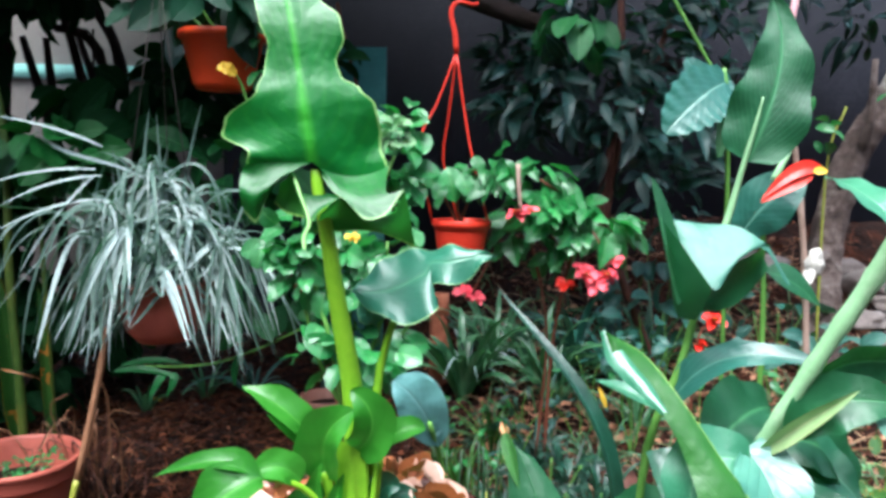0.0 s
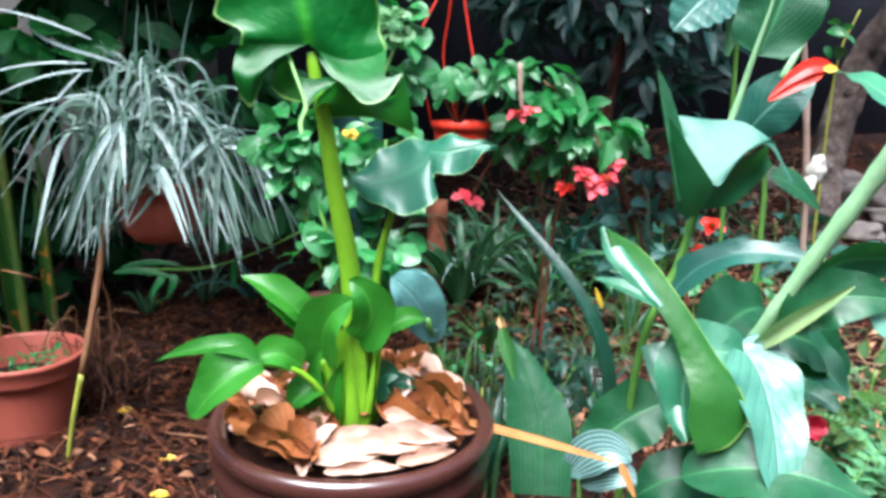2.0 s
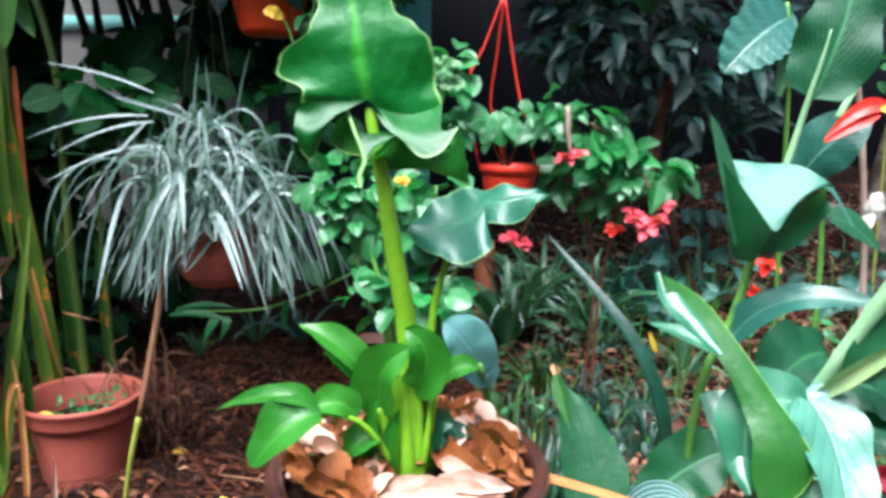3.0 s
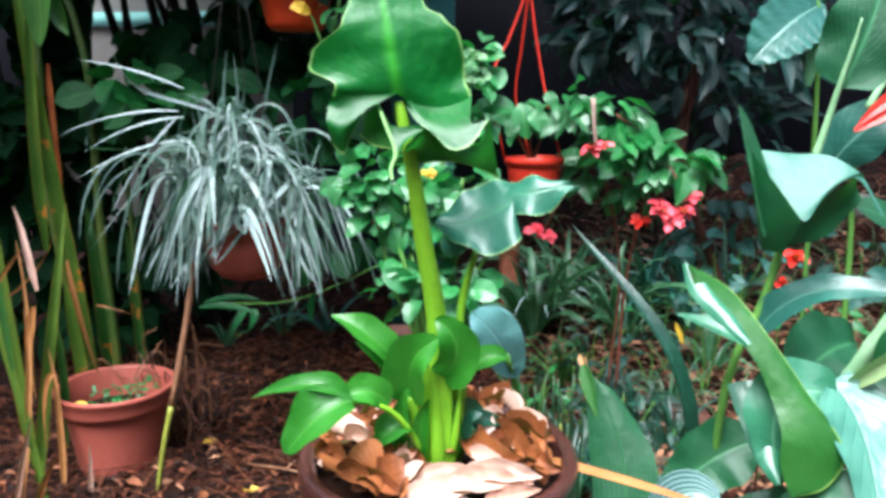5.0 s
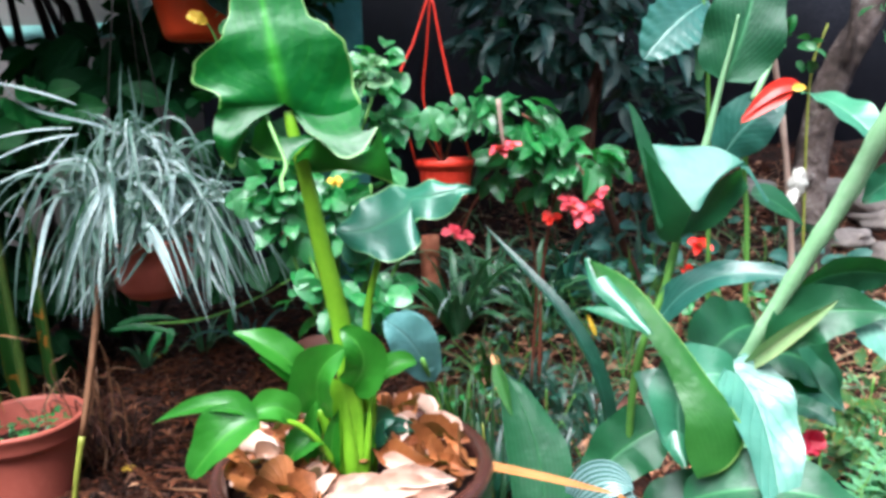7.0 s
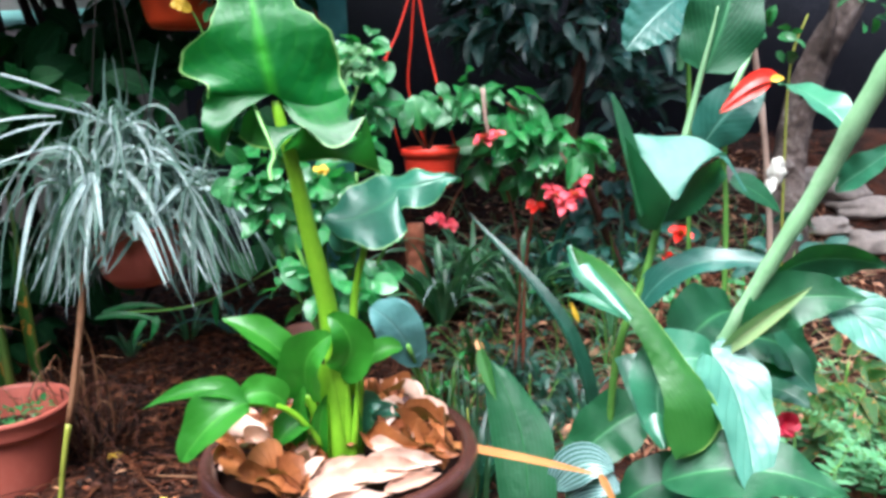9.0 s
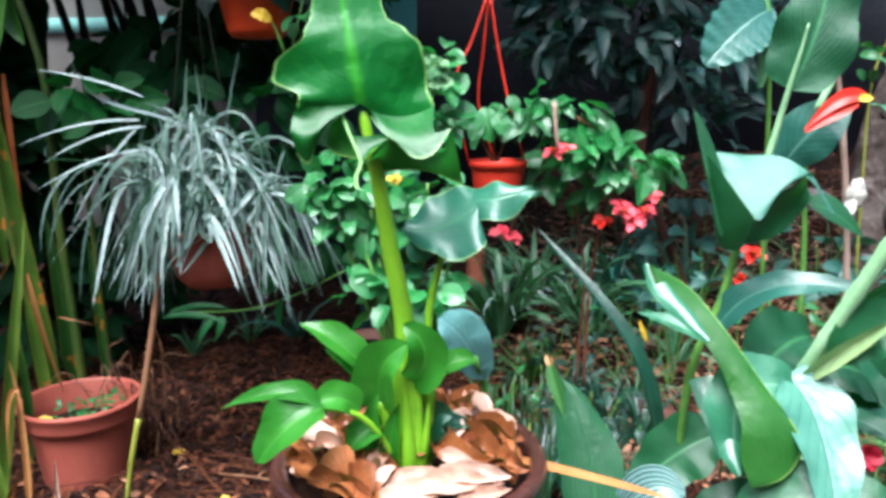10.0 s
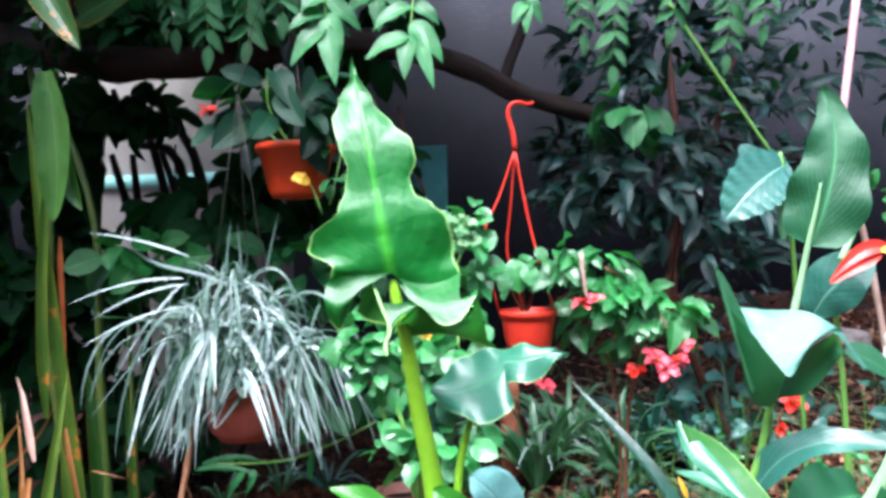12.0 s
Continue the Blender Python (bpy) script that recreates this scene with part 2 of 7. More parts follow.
M["pink"] = leaf_mat("pink_petal", (0.75, 0.05, 0.09), (0.9, 0.17, 0.2), (0.85, 0.2, 0.22), None, 0.4, 0.1, 6, 0.4, 0.2)
M["red"] = leaf_mat("red_bract", (0.65, 0.012, 0.008), (0.85, 0.05, 0.03), (0.7, 0.02, 0.01), None, 0.35, 0.15, 8, 0.4, 0.15)
M["crimson"] = leaf_mat("crimson_petal", (0.7, 0.01, 0.05), (0.85, 0.04, 0.1), (0.7, 0.02, 0.05), None, 0.35, 0.15, 8, 0.4, 0.15)
M["bark"] = rough_mat("dark_bark", [(0.2, (0.008, 0.005, 0.004)), (0.6, (0.026, 0.014, 0.01)), (0.9, (0.07, 0.04, 0.03))], 18, 0.85, 0.9, 70, 0.01)
M["lichen_bark"] = rough_mat("lichened_bark", [(0.38, (0.03, 0.02, 0.017)), (0.52, (0.1, 0.07, 0.06)), (0.62, (0.2, 0.155, 0.14)), (0.72, (0.42, 0.4, 0.36))], 12, 0.9, 1.0, 28, 0.03)
M["red_bark"] = rough_mat("reddish_bark", [(0.25, (0.035, 0.012, 0.008)), (0.6, (0.1, 0.032, 0.02)), (0.9, (0.2, 0.07, 0.05))], 25, 0.7, 0.7, 90, 0.006)
M["red_stem"] = rough_mat("red_stem", [(0.25, (0.08, 0.025, 0.012)), (0.6, (0.17, 0.05, 0.028)), (0.9, (0.16, 0.13, 0.04))], 20, 0.5, 0.2, 90, 0.002)
M["green_stem"] = rough_mat("green_stem", [(0.25, (0.05, 0.14, 0.02)), (0.6, (0.1, 0.24, 0.04)), (0.9, (0.2, 0.34, 0.08))], 20, 0.5, 0.2, 90, 0.002)
M["ginger"] = rough_mat("ginger_stalk", [(0.2, (0.015, 0.04, 0.006)), (0.5, (0.05, 0.1, 0.014)), (0.72, (0.12, 0.13, 0.02)), (0.9, (0.3, 0.1, 0.02))], 5, 0.5, 0.3, 60, 0.003)
M["cane"] = rough_mat("dry_cane", [(0.2, (0.07, 0.028, 0.014)), (0.55, (0.19, 0.085, 0.04)), (0.85, (0.4, 0.25, 0.14))], 9, 0.6, 0.4, 70, 0.004)
M["pale_cane"] = rough_mat("weathered_cane", [(0.2, (0.14, 0.08, 0.06)), (0.55, (0.28, 0.19, 0.15)), (0.85, (0.5, 0.38, 0.32))], 9, 0.6, 0.4, 70, 0.004)
M["pinkpole"] = rough_mat("pink_painted_pole", [(0.2, (0.5, 0.24, 0.26)), (0.6, (0.68, 0.38, 0.4)), (0.9, (0.75, 0.5, 0.5))], 9, 0.5, 0.2, 70, 0.002)
M["soil"] = rough_mat("dark_mulch", [(0.3, (0.003, 0.0008, 0.0003)), (0.5, (0.012, 0.003, 0.001)), (0.66, (0.055, 0.013, 0.0045)), (0.85, (0.17, 0.047, 0.018))], 9, 0.75, 1.0, 55, 0.02, 0.2)
M["terracotta"] = rough_mat("terracotta_plastic", [(0.2, (0.24, 0.05, 0.032)), (0.6, (0.34, 0.08, 0.054)), (0.95, (0.46, 0.15, 0.11))], 6, 0.5, 0.12, 90, 0.002)
M["old_clay"] = rough_mat("old_clay", [(0.2, (0.06, 0.02, 0.012)), (0.6, (0.12, 0.045, 0.03)), (0.95, (0.2, 0.09, 0.07))], 6, 0.7, 0.3, 60, 0.003)
M["orange"] = rough_mat("orange_plastic", [(0.2, (0.48, 0.035, 0.005)), (0.6, (0.6, 0.05, 0.008)), (0.95, (0.68, 0.09, 0.02))], 6, 0.4, 0.1, 90, 0.001)
M["redplastic"] = rough_mat("red_plastic", [(0.2, (0.42, 0.02, 0.01)), (0.6, (0.58, 0.034, 0.016)), (0.95, (0.68, 0.08, 0.04))], 6, 0.35, 0.1, 90, 0.001)
M["glaze"] = rough_mat("brown_glaze", [(0.2, (0.026, 0.009, 0.007)), (0.6, (0.05, 0.017, 0.013)), (0.95, (0.085, 0.032, 0.025))], 7, 0.22, 0.04, 80, 0.001, 0.6)
M["panel_red"] = rough_mat("terracotta_glaze", [(0.2, (0.3, 0.08, 0.04)), (0.6, (0.45, 0.14, 0.08)), (0.95, (0.55, 0.25, 0.16))], 9, 0.4, 0.3, 80, 0.002)
M["panel_white"] = rough_mat("cream_glaze", [(0.2, (0.5, 0.42, 0.36)), (0.6, (0.72, 0.66, 0.6)), (0.95, (0.8, 0.76, 0.7))], 9, 0.35, 0.2, 80, 0.002)
# grey plaster, base colour lowered to carry the shade at the back
M["wall"] = rough_mat("shade_dark_plaster", [(0.2, (0.004, 0.005, 0.008)), (0.55, (0.017, 0.018, 0.027)), (0.9, (0.062, 0.063, 0.084))], 2.2, 0.85, 0.6, 45, 0.006)
M["palewall"] = rough_mat("pale_plaster", [(0.2, (0.17, 0.155, 0.14)), (0.6, (0.27, 0.25, 0.23)), (0.95, (0.38, 0.355, 0.325))], 2.2, 0.8, 0.3, 45, 0.004)
M["turq"] = rough_mat("turquoise_paint", [(0.2, (0.15, 0.42, 0.38)), (0.6, (0.26, 0.56, 0.5)), (0.95, (0.4, 0.65, 0.6))], 3, 0.6, 0.3, 45, 0.003)
M["teal"] = rough_mat("teal_sheet", [(0.2, (0.025, 0.11, 0.105)), (0.6, (0.06, 0.21, 0.195)), (0.95, (0.14, 0.33, 0.3))], 8, 0.45, 0.3, 45, 0.004)
M["stone"] = rough_mat("garden_stone", [(0.2, (0.1, 0.08, 0.075)), (0.55, (0.22, 0.18, 0.16)), (0.9, (0.4, 0.35, 0.32))], 12, 0.8, 0.8, 50, 0.01, vary=0.3)
M["greywood"] = rough_mat("weathered_wood", [(0.2, (0.1, 0.1, 0.09)), (0.55, (0.22, 0.22, 0.2)), (0.9, (0.38, 0.38, 0.35))], 12, 0.8, 0.5, 50, 0.004)
M["wire"] = material("dark_wire", 0.4, 0.8)[0]
M["wire"].node_tree.nodes["Principled BSDF"].inputs["Base Color"].default_value = (0.04, 0.035, 0.03, 1)
M["cloth"] = rough_mat("white_cloth", [(0.2, (0.26, 0.24, 0.2)), (0.6, (0.42, 0.4, 0.36)), (0.95, (0.58, 0.56, 0.52))], 30, 0.9, 0.4, 120, 0.003)

M["post_bark"] = rough_mat("flaking_red_bark", [(0.25, (0.14, 0.04, 0.02)), (0.55, (0.36, 0.11, 0.055)), (0.85, (0.58, 0.24, 0.14))], 14, 0.75, 0.9, 60, 0.01)
M["turf"] = leaf_mat("mixed_grass", (0.015, 0.055, 0.015), (0.15, 0.21, 0.085), (0.15, 0.22, 0.09), None, 0.45, 0.0, 4, 0.0, 0.15, island=True)
M["dry_turf"] = leaf_mat("dry_grass", (0.12, 0.05, 0.025), (0.42, 0.28, 0.16), (0.4, 0.28, 0.15), None, 0.5, 0.0, 4, 0.0, 0.1, island=True)
M["twigs"] = leaf_mat("twig_fibre", (0.025, 0.006, 0.002), (0.34, 0.12, 0.05), (0.26, 0.085, 0.035), None, 0.6, 0.1, 9, 0.4, 0.0, island=True, spec=0.3)
M["crown"] = leaf_mat("crown_leaf", (0.015, 0.08, 0.015), (0.06, 0.2, 0.04), (0.1, 0.24, 0.06), None, 0.4, 0.2, 7, 0.4, 0.2, island=True)
M["dry_litter"] = leaf_mat("pale_leaf_litter", (0.22, 0.085, 0.045), (0.6, 0.32, 0.18), (0.4, 0.18, 0.09), None, 0.6, 0.2, 9, 0.4, 0.0, island=True)
M["reed_dark"] = rough_mat("dark_green_stem", [(0.2, (0.004, 0.018, 0.006)), (0.55, (0.012, 0.045, 0.014)), (0.9, (0.03, 0.08, 0.025))], 14, 0.5, 0.2, 90, 0.002)
M["reed_stem"] = rough_mat("yellow_green_stem", [(0.2, (0.12, 0.13, 0.02)), (0.55, (0.24, 0.26, 0.035)), (0.9, (0.34, 0.24, 0.08))], 14, 0.5, 0.2, 90, 0.002)


# ---- building blocks ----
def root_of(ob):
    p = Vector((0, 0, 0))
    while ob:
        p += ob.location
        ob = ob.parent
    return p


def mesh(name, verts, faces, uvs=None, mats=(), smooth=True, origin=(0, 0, 0)):
    """A mesh from points in the world, kept relative to origin. uvs: one pair a vertex."""
    o = Vector(origin)
    me = bpy.data.meshes.new(name)
    me.from_pydata([Vector(v) - o for v in verts], [], faces)
    if uvs is not None:
        layer = me.uv_layers.new(name="UVMap")
        ids = np.empty(len(me.loops), dtype=np.int32)
        me.loops.foreach_get("vertex_index", ids)
        layer.data.foreach_set("uv", np.asarray(uvs, dtype=np.float32)[ids].ravel())
    for m in mats:
        me.materials.append(m)
    if smooth:
        me.polygons.foreach_set("use_smooth", [True] * len(me.polygons))
    me.update()
    return me


def thing(name, at, label, category, group="", kind=""):
    ob = new(name)
    ob.location = at
    ob.empty_display_size = 0.02
    return tagged(ob, label, category, group, kind)


def part(name, geo, mat, parent, label=""):
    """geo: (verts, faces, uvs) in the world. One mesh object under a thing or under a part."""
    v, f, uv = geo
    ob = new(name, mesh(name, v, f, uv, [M[mat]], origin=root_of(parent)))
    ob.parent = parent
    return tagged(ob, label) if label else ob


def placed(name, me, m, parent, label=""):
    """A part on shared mesh data, at the pose m in the world."""
    ob = new(name, me)
    ob.parent = parent
    ob.matrix_basis = Matrix.Translation(-root_of(parent)) @ m
    return tagged(ob, label) if label else ob


def solid(name, geo, mat, label, category, kind="", group=""):
    v, f, uv = geo
    c = Vector(v[0])
    ob = new(name, mesh(name, v, f, uv, [M[mat]], origin=c))
    ob.location = c
    return tagged(ob, label, category, group, kind)


def bez(pts, s):
    """A point on the curve of 2, 3 or 4 control points."""
    p = [Vector(q) for q in pts]
    while len(p) > 1:
        p = [a.lerp(b, s) for a, b in zip(p, p[1:])]
    return p[0]


def smooth_path(pts, n):
    """n points along a smooth line through pts."""
    p = [Vector(q) for q in pts]
    if len(p) == 2:
        return [p[0].lerp(p[1], i / (n - 1)) for i in range(n)]
    p = [p[0] * 2 - p[1]] + p + [p[-1] * 2 - p[-2]]
    out = []
    for i in range(n):
        x = i / (n - 1) * (len(p) - 3)
        k = min(int(x), len(p) - 4)
        t = x - k
        a, b, c, d = p[k:k + 4]
        out.append(0.5 * (2 * b + (c - a) * t + (2 * a - 5 * b + 4 * c - d) * t * t + (3 * b - a - 3 * c + d) * t ** 3))
    return out


def tube(pts, r0, r1=None, n=10, sides=8, knots=0.0, lump=0.0):
    """A tapered stalk along a smooth line, closed at both ends, with joints or lumps."""
    r1 = r0 if r1 is None else r1
    line = smooth_path(pts, n)
    verts, uvs = [], []
    ref = Vector((0.31, 0.87, 0.2))
    for i, p in enumerate(line):
        t = (line[min(i + 1, n - 1)] - line[max(i - 1, 0)]).normalized()
        a = t.cross(ref).normalized()
        b = t.cross(a)
        r = r0 + (r1 - r0) * i / (n - 1)
        if knots and i % 4 == 2:
            r *= 1 + knots
        for k in range(sides):
            w = 2 * math.pi * k / sides
            q = r * (1 + lump * noise.noise(p * 9 + Vector((k * 1.7, 0, 0))))
            verts.append(p + q * (math.cos(w) * a + math.sin(w) * b))
            uvs.append((k / sides, i / (n - 1)))
    faces = [(i * sides + k, i * sides + (k + 1) % sides, (i + 1) * sides + (k + 1) % sides, (i + 1) * sides + k) for i in range(n - 1) for k in range(sides)]
    faces += [tuple(range(sides))[::-1], tuple((n - 1) * sides + k for k in range(sides))]
    return verts, faces, uvs


# the deeply waved outline of the great leaf, one side and the other
ARROW = {"arrow_l": ((0, 0.86), (0.085, 0.81), (0.2, 1.14), (0.265, 1.06), (0.365, 0.58), (0.45, 0.43), (0.535, 0.34), (0.62, 0.41), (0.745, 0.44), (0.815, 0.3), (0.9, 0.06), (1, 0)),
         "arrow_r": ((0, 1.0), (0.085, 0.94), (0.17, 0.97), (0.27, 0.94), (0.34, 0.76), (0.39, 0.54), (0.45, 0.51), (0.52, 0.66), (0.59, 0.65), (0.675, 0.43), (0.79, 0.2), (0.9, 0.04), (1, 0))}


def shape_w(kind, s):
    """Half width of a leaf at s, from its base to its tip, as a part of its full half width."""
    if kind == "strap":
        return min(1, 0.45 + s * 3) * (1 - s ** 3) ** 0.8
    if kind == "lance":
        return max(0.0, math.sin(math.pi * s ** 0.75)) ** 0.85
    if kind == "oval":
        return max(0.0, math.sin(math.pi * s ** 0.9)) ** 0.6
    if kind == "paddle":
        return max(0.0, math.sin(math.pi * s ** 0.66)) ** 0.62
    if kind == "cannaleaf":
        return max(0.0, math.sin(math.pi * s ** 0.6)) ** 0.6 * (1 - 0.35 * s)
    if kind == "drop":
        return max(0.0, math.sin(math.pi * s ** 0.42)) ** 0.6 * (1 - s) ** 0.35
    if kind in ARROW:
        knots = ARROW[kind]
        for (a, p), (b, q) in zip(knots, knots[1:]):
            if s <= b:
                t = (s - a) / (b - a)
                return p + (q - p) * t * t * (3 - 2 * t)
        return 0.0
    return max(0.0, 1 - s ** 1.7) ** 0.8 * (0.72 + 0.28 * math.sin(math.pi * min(1, s * 1.6 + 0.12)))   # heart


def blade(pts, width, kind="lance", face=(0, -0.7, 0.7), fold=0.15, wave=0.0, waves=3.0, lobe=0.0, cup=0.0, twist=0.0, n=14, m=6, phase=0.0, pinch=0.0, roll=0.0, steep=False):
    """A leaf whose midrib follows the control points; face: the way its upper side looks. fold: the V along the rib; wave: of the margin;
    lobe: length of the lobes behind the stalk; roll: how far the lobes come forward; cup: how far the sides come forward; twist: degrees from base to tip."""
    verts, uvs = [], []
    f = Vector(face).normalized()
    for i in range(n + 1):
        s = i / n
        p = bez(pts, s)
        t = (bez(pts, min(1, s + 0.02)) - bez(pts, max(0, s - 0.02))).normalized()
        side = t.cross(f)
        side = side.normalized() if side.length > 1e-4 else Vector((1, 0, 0))
        up = side.cross(t)
        if twist:
            q = Matrix.Rotation(radians(twist * s), 3, t)
            side, up = q @ side, q @ up
        wide = [width / 2 * shape_w(k, s) for k in (("arrow_l", "arrow_r") if kind == "arrow" else (kind, kind))]
        for j in range(-m // 2, m // 2 + 1):
            u = j / (m / 2)
            a = abs(u)
            w = wide[u > 0]
            ww = w * (1 + pinch * math.sin(2 * math.pi * waves * s + phase + (2.2 if u > 0 else 0.6)))
            rip = wave * width * a ** 1.6 * math.sin(2 * math.pi * waves * s + phase + (1.3 if u > 0 else 0))
            back = (lobe if not isinstance(lobe, tuple) else lobe[0] if u < 0 else lobe[1]) * (1 - s) ** 3 * (math.sin(math.pi * 0.82 * a) ** 0.8 if steep and u > 0 else a ** 2 * (1 - 0.5 * max(0.0, (a - 0.65) / 0.35) ** 2))
            rip += roll * max(0.0, 1 - s / 0.3) ** 2 * a * width
            verts.append(p + side * (u * ww) + up * (fold * a * w + cup * a * a * w + rip) - t * back)
            uvs.append((0.5 + u / 2, s))
    k = m + 1
    faces = [(i * k + j, i * k + j + 1, (i + 1) * k + j + 1, (i + 1) * k + j) for i in range(n) for j in range(m)]
    return verts, faces, uvs


def ribbon(a, b, bulge=(0, 0, 0), n=18, m=6, u0=0.6, u1=1.0, ripple=0.0, waves=4.0):
    """A sheet of leaf between two smooth lines, pushed out in its middle, with rippled margins."""
    la, lb = smooth_path(a, n), smooth_path(b, n)
    verts, uvs = [], []
    for i in range(n):
        s = i / (n - 1)
        for j in range(m + 1):
            t = j / m
            e = abs(2 * t - 1) ** 1.5
            w = ripple * e * math.sin(2 * math.pi * waves * s + (1.9 if t > 0.5 else 0)) + 0.4 * ripple * math.sin(9 * s + 5 * t)
            verts.append(la[i].lerp(lb[i], t) + Vector(bulge) * (4 * t * (1 - t)) + Vector((0, -0.8, 0.5)) * w)
            uvs.append((u0 + (u1 - u0) * t, s))
    k = m + 1
    return verts, [(i * k + j, i * k + j + 1, (i + 1) * k + j + 1, (i + 1) * k + j) for i in range(n - 1) for j in range(m)], uvs


def loft(lines, n=24, m=6, u0=0.55, u1=1.0, flip=False):
    """A smooth sheet of leaf through several lines; the first one only gives the slope at which it leaves the blade."""
    cols = list(zip(*[smooth_path(l, n) for l in lines]))
    verts, uvs = [], []
    k = (len(lines) - 2) * m + 1
    for i, col in enumerate(cols):
        ext = smooth_path(col, (len(lines) - 1) * m + 1)[m:]
        for j, v in enumerate(ext):
            verts.append(v)
            t = j / (k - 1)
            uvs.append((u0 + (u1 - u0) * t, 0.1 + 0.8 * i / (n - 1)))
    return verts, [(i * k + j, i * k + j + 1, (i + 1) * k + j + 1, (i + 1) * k + j) for i in range(n - 1) for j in range(k - 1)], uvs


def lathe(profile, at, sides=36, wob=0.0):
    """A turned form: (radius, height) pairs round an upright axis at a place."""
    c = Vector(at)
    verts, uvs = [], []
    for i, (r, z) in enumerate(profile):
        for k in range(sides):
            w = 2 * math.pi * k / sides
            q = r * (1 + wob * noise.noise(Vector((math.cos(w) * 2, math.sin(w) * 2, z * 8))))
            verts.append(c + Vector((q * math.cos(w), q * math.sin(w), z)))
            uvs.append((k / sides, i / len(profile)))
    faces = [(i * sides + k, i * sides + (k + 1) % sides, (i + 1) * sides + (k + 1) % sides, (i + 1) * sides + k) for i in range(len(profile) - 1) for k in range(sides)]
    if profile[0][1] < profile[-1][1]:
        faces.append(tuple(range(sides))[::-1])
    return verts, faces, uvs


def joined(*geos):
    verts, faces, uvs = [], [], []
    for v, f, u in geos:
        o = len(verts)
        verts += list(v)
        uvs += list(u) if u is not None else [(0, 0)] * len(v)
        faces += [tuple(i + o for i in q) for q in f]
    return verts, faces, uvs


def slab(x0, x1, y0, y1, z0, z1):
    v = [(x, y, z) for z in (z0, z1) for y in (y0, y1) for x in (x0, x1)]
    f = [(0, 2, 3, 1), (4, 5, 7, 6), (0, 1, 5, 4), (2, 6, 7, 3), (0, 4, 6, 2), (1, 3, 7, 5)]
    return v, f, [(0.5, 0.5)] * 8


def lump(at, r, squash=(1, 1, 1), seed=0, rough=0.35, level=2):
    """A rounded uneven form, such as a stone or a lump of soil."""
    bm = bmesh.new()
    bmesh.ops.create_icosphere(bm, subdivisions=level, radius=1)
    verts = []
    for v in bm.verts:
        q = v.co * (1 + rough * noise.noise(v.co * 1.6 + Vector((seed * 3.1, 0, 0))))
        verts.append(Vector(at) + Vector((q.x * squash[0], q.y * squash[1], q.z * squash[2])) * r)
    faces = [tuple(v.index for v in f.verts) for f in bm.faces]
    bm.free()
    return verts, faces, [(0.5, 0.5)] * len(verts)


def leaf_pose(at, out, up=(0, 0, 1), size=1.0, roll=0.0):
    """A pose whose y axis runs along out and whose z axis leans to up."""
    y = Vector(out).normalized()
    x = y.cross(Vector(up))
    x = x.normalized() if x.length > 1e-4 else Vector((1, 0, 0))
    z = x.cross(y)
    m = Matrix((x, y, z)).transposed().to_4x4()
    return Matrix.Translation(at) @ m @ pose(0, 0, 0, 0, roll, 0) @ Matrix.Scale(size, 4)


def leaf_set(kind, ratio, mat, droop=0.25, fold=0.2, wave=0.03, count=3, n=7, m=4, lobe=0.0):
    """Leaf shapes of length 1 along y, a few variants, shared by all the leaves of a plant."""
    out = []
    for i in range(count):
        d = droop * (0.5 + i * 0.5)
        g = blade([(0, 0, 0), (0.04 * (i - 1), 0.5, 0.06), (0.05 * (1 - i), 0.98, -d)], ratio, kind, (0, 0, 1), fold + 0.08 * i, wave, 2.0 + i, lobe, 0, 12 * (i - 1), n, m, i * 1.7)
        out.append(mesh("leaf", *g, [M[mat]]))
    return out


rng = random.Random(7)


def rand_dir(r, low=-1.0, high=1.0):
    a, z = r.uniform(0, 2 * math.pi), r.uniform(low, high)
    k = math.sqrt(max(0, 1 - z * z))
    return Vector((k * math.cos(a), k * math.sin(a), z))


def bushy(parent, centre, radii, leaves, count, size, seed, hang=0.3, name="leaf", front=0.4, wild=0.7):
    """Leaves spread through a rounded crown, pointing outward and drooping."""
    r = random.Random(seed)
    c = Vector(centre)
    for _ in range(count):
        d = rand_dir(r, -0.7, 1.0)
        k = r.uniform(0.35, 1.0) ** 0.6
        at = c + Vector((d.x * radii[0], d.y * radii[1], d.z * radii[2])) * k
        out = Vector((d.x, d.y - front, d.z * 0.6 - hang)) + rand_dir(r) * wild
        up = Vector((0, -0.5, 0.9)) + rand_dir(r) * wild
        placed(name, r.choice(leaves), leaf_pose(at, out, up, r.uniform(*size), r.uniform(-40, 40)), parent)


def stalks(parent, base, tops, r0, r1, mat, name="stem", bend=0.12, seed=1, knots=0.15):
    r = random.Random(seed)
    b = Vector(base)
    for t in tops:
        t = Vector(t)
        mid = b.lerp(t, 0.5) + Vector((r.uniform(-1, 1), r.uniform(-1, 1), 0)) * bend * (t - b).length
        part(name, tube([b + rand_dir(r) * 0.01, mid, t], r0, r1, 12, 7, knots), mat, parent)


# ---- ground and walls ----
GROUND = -0.05


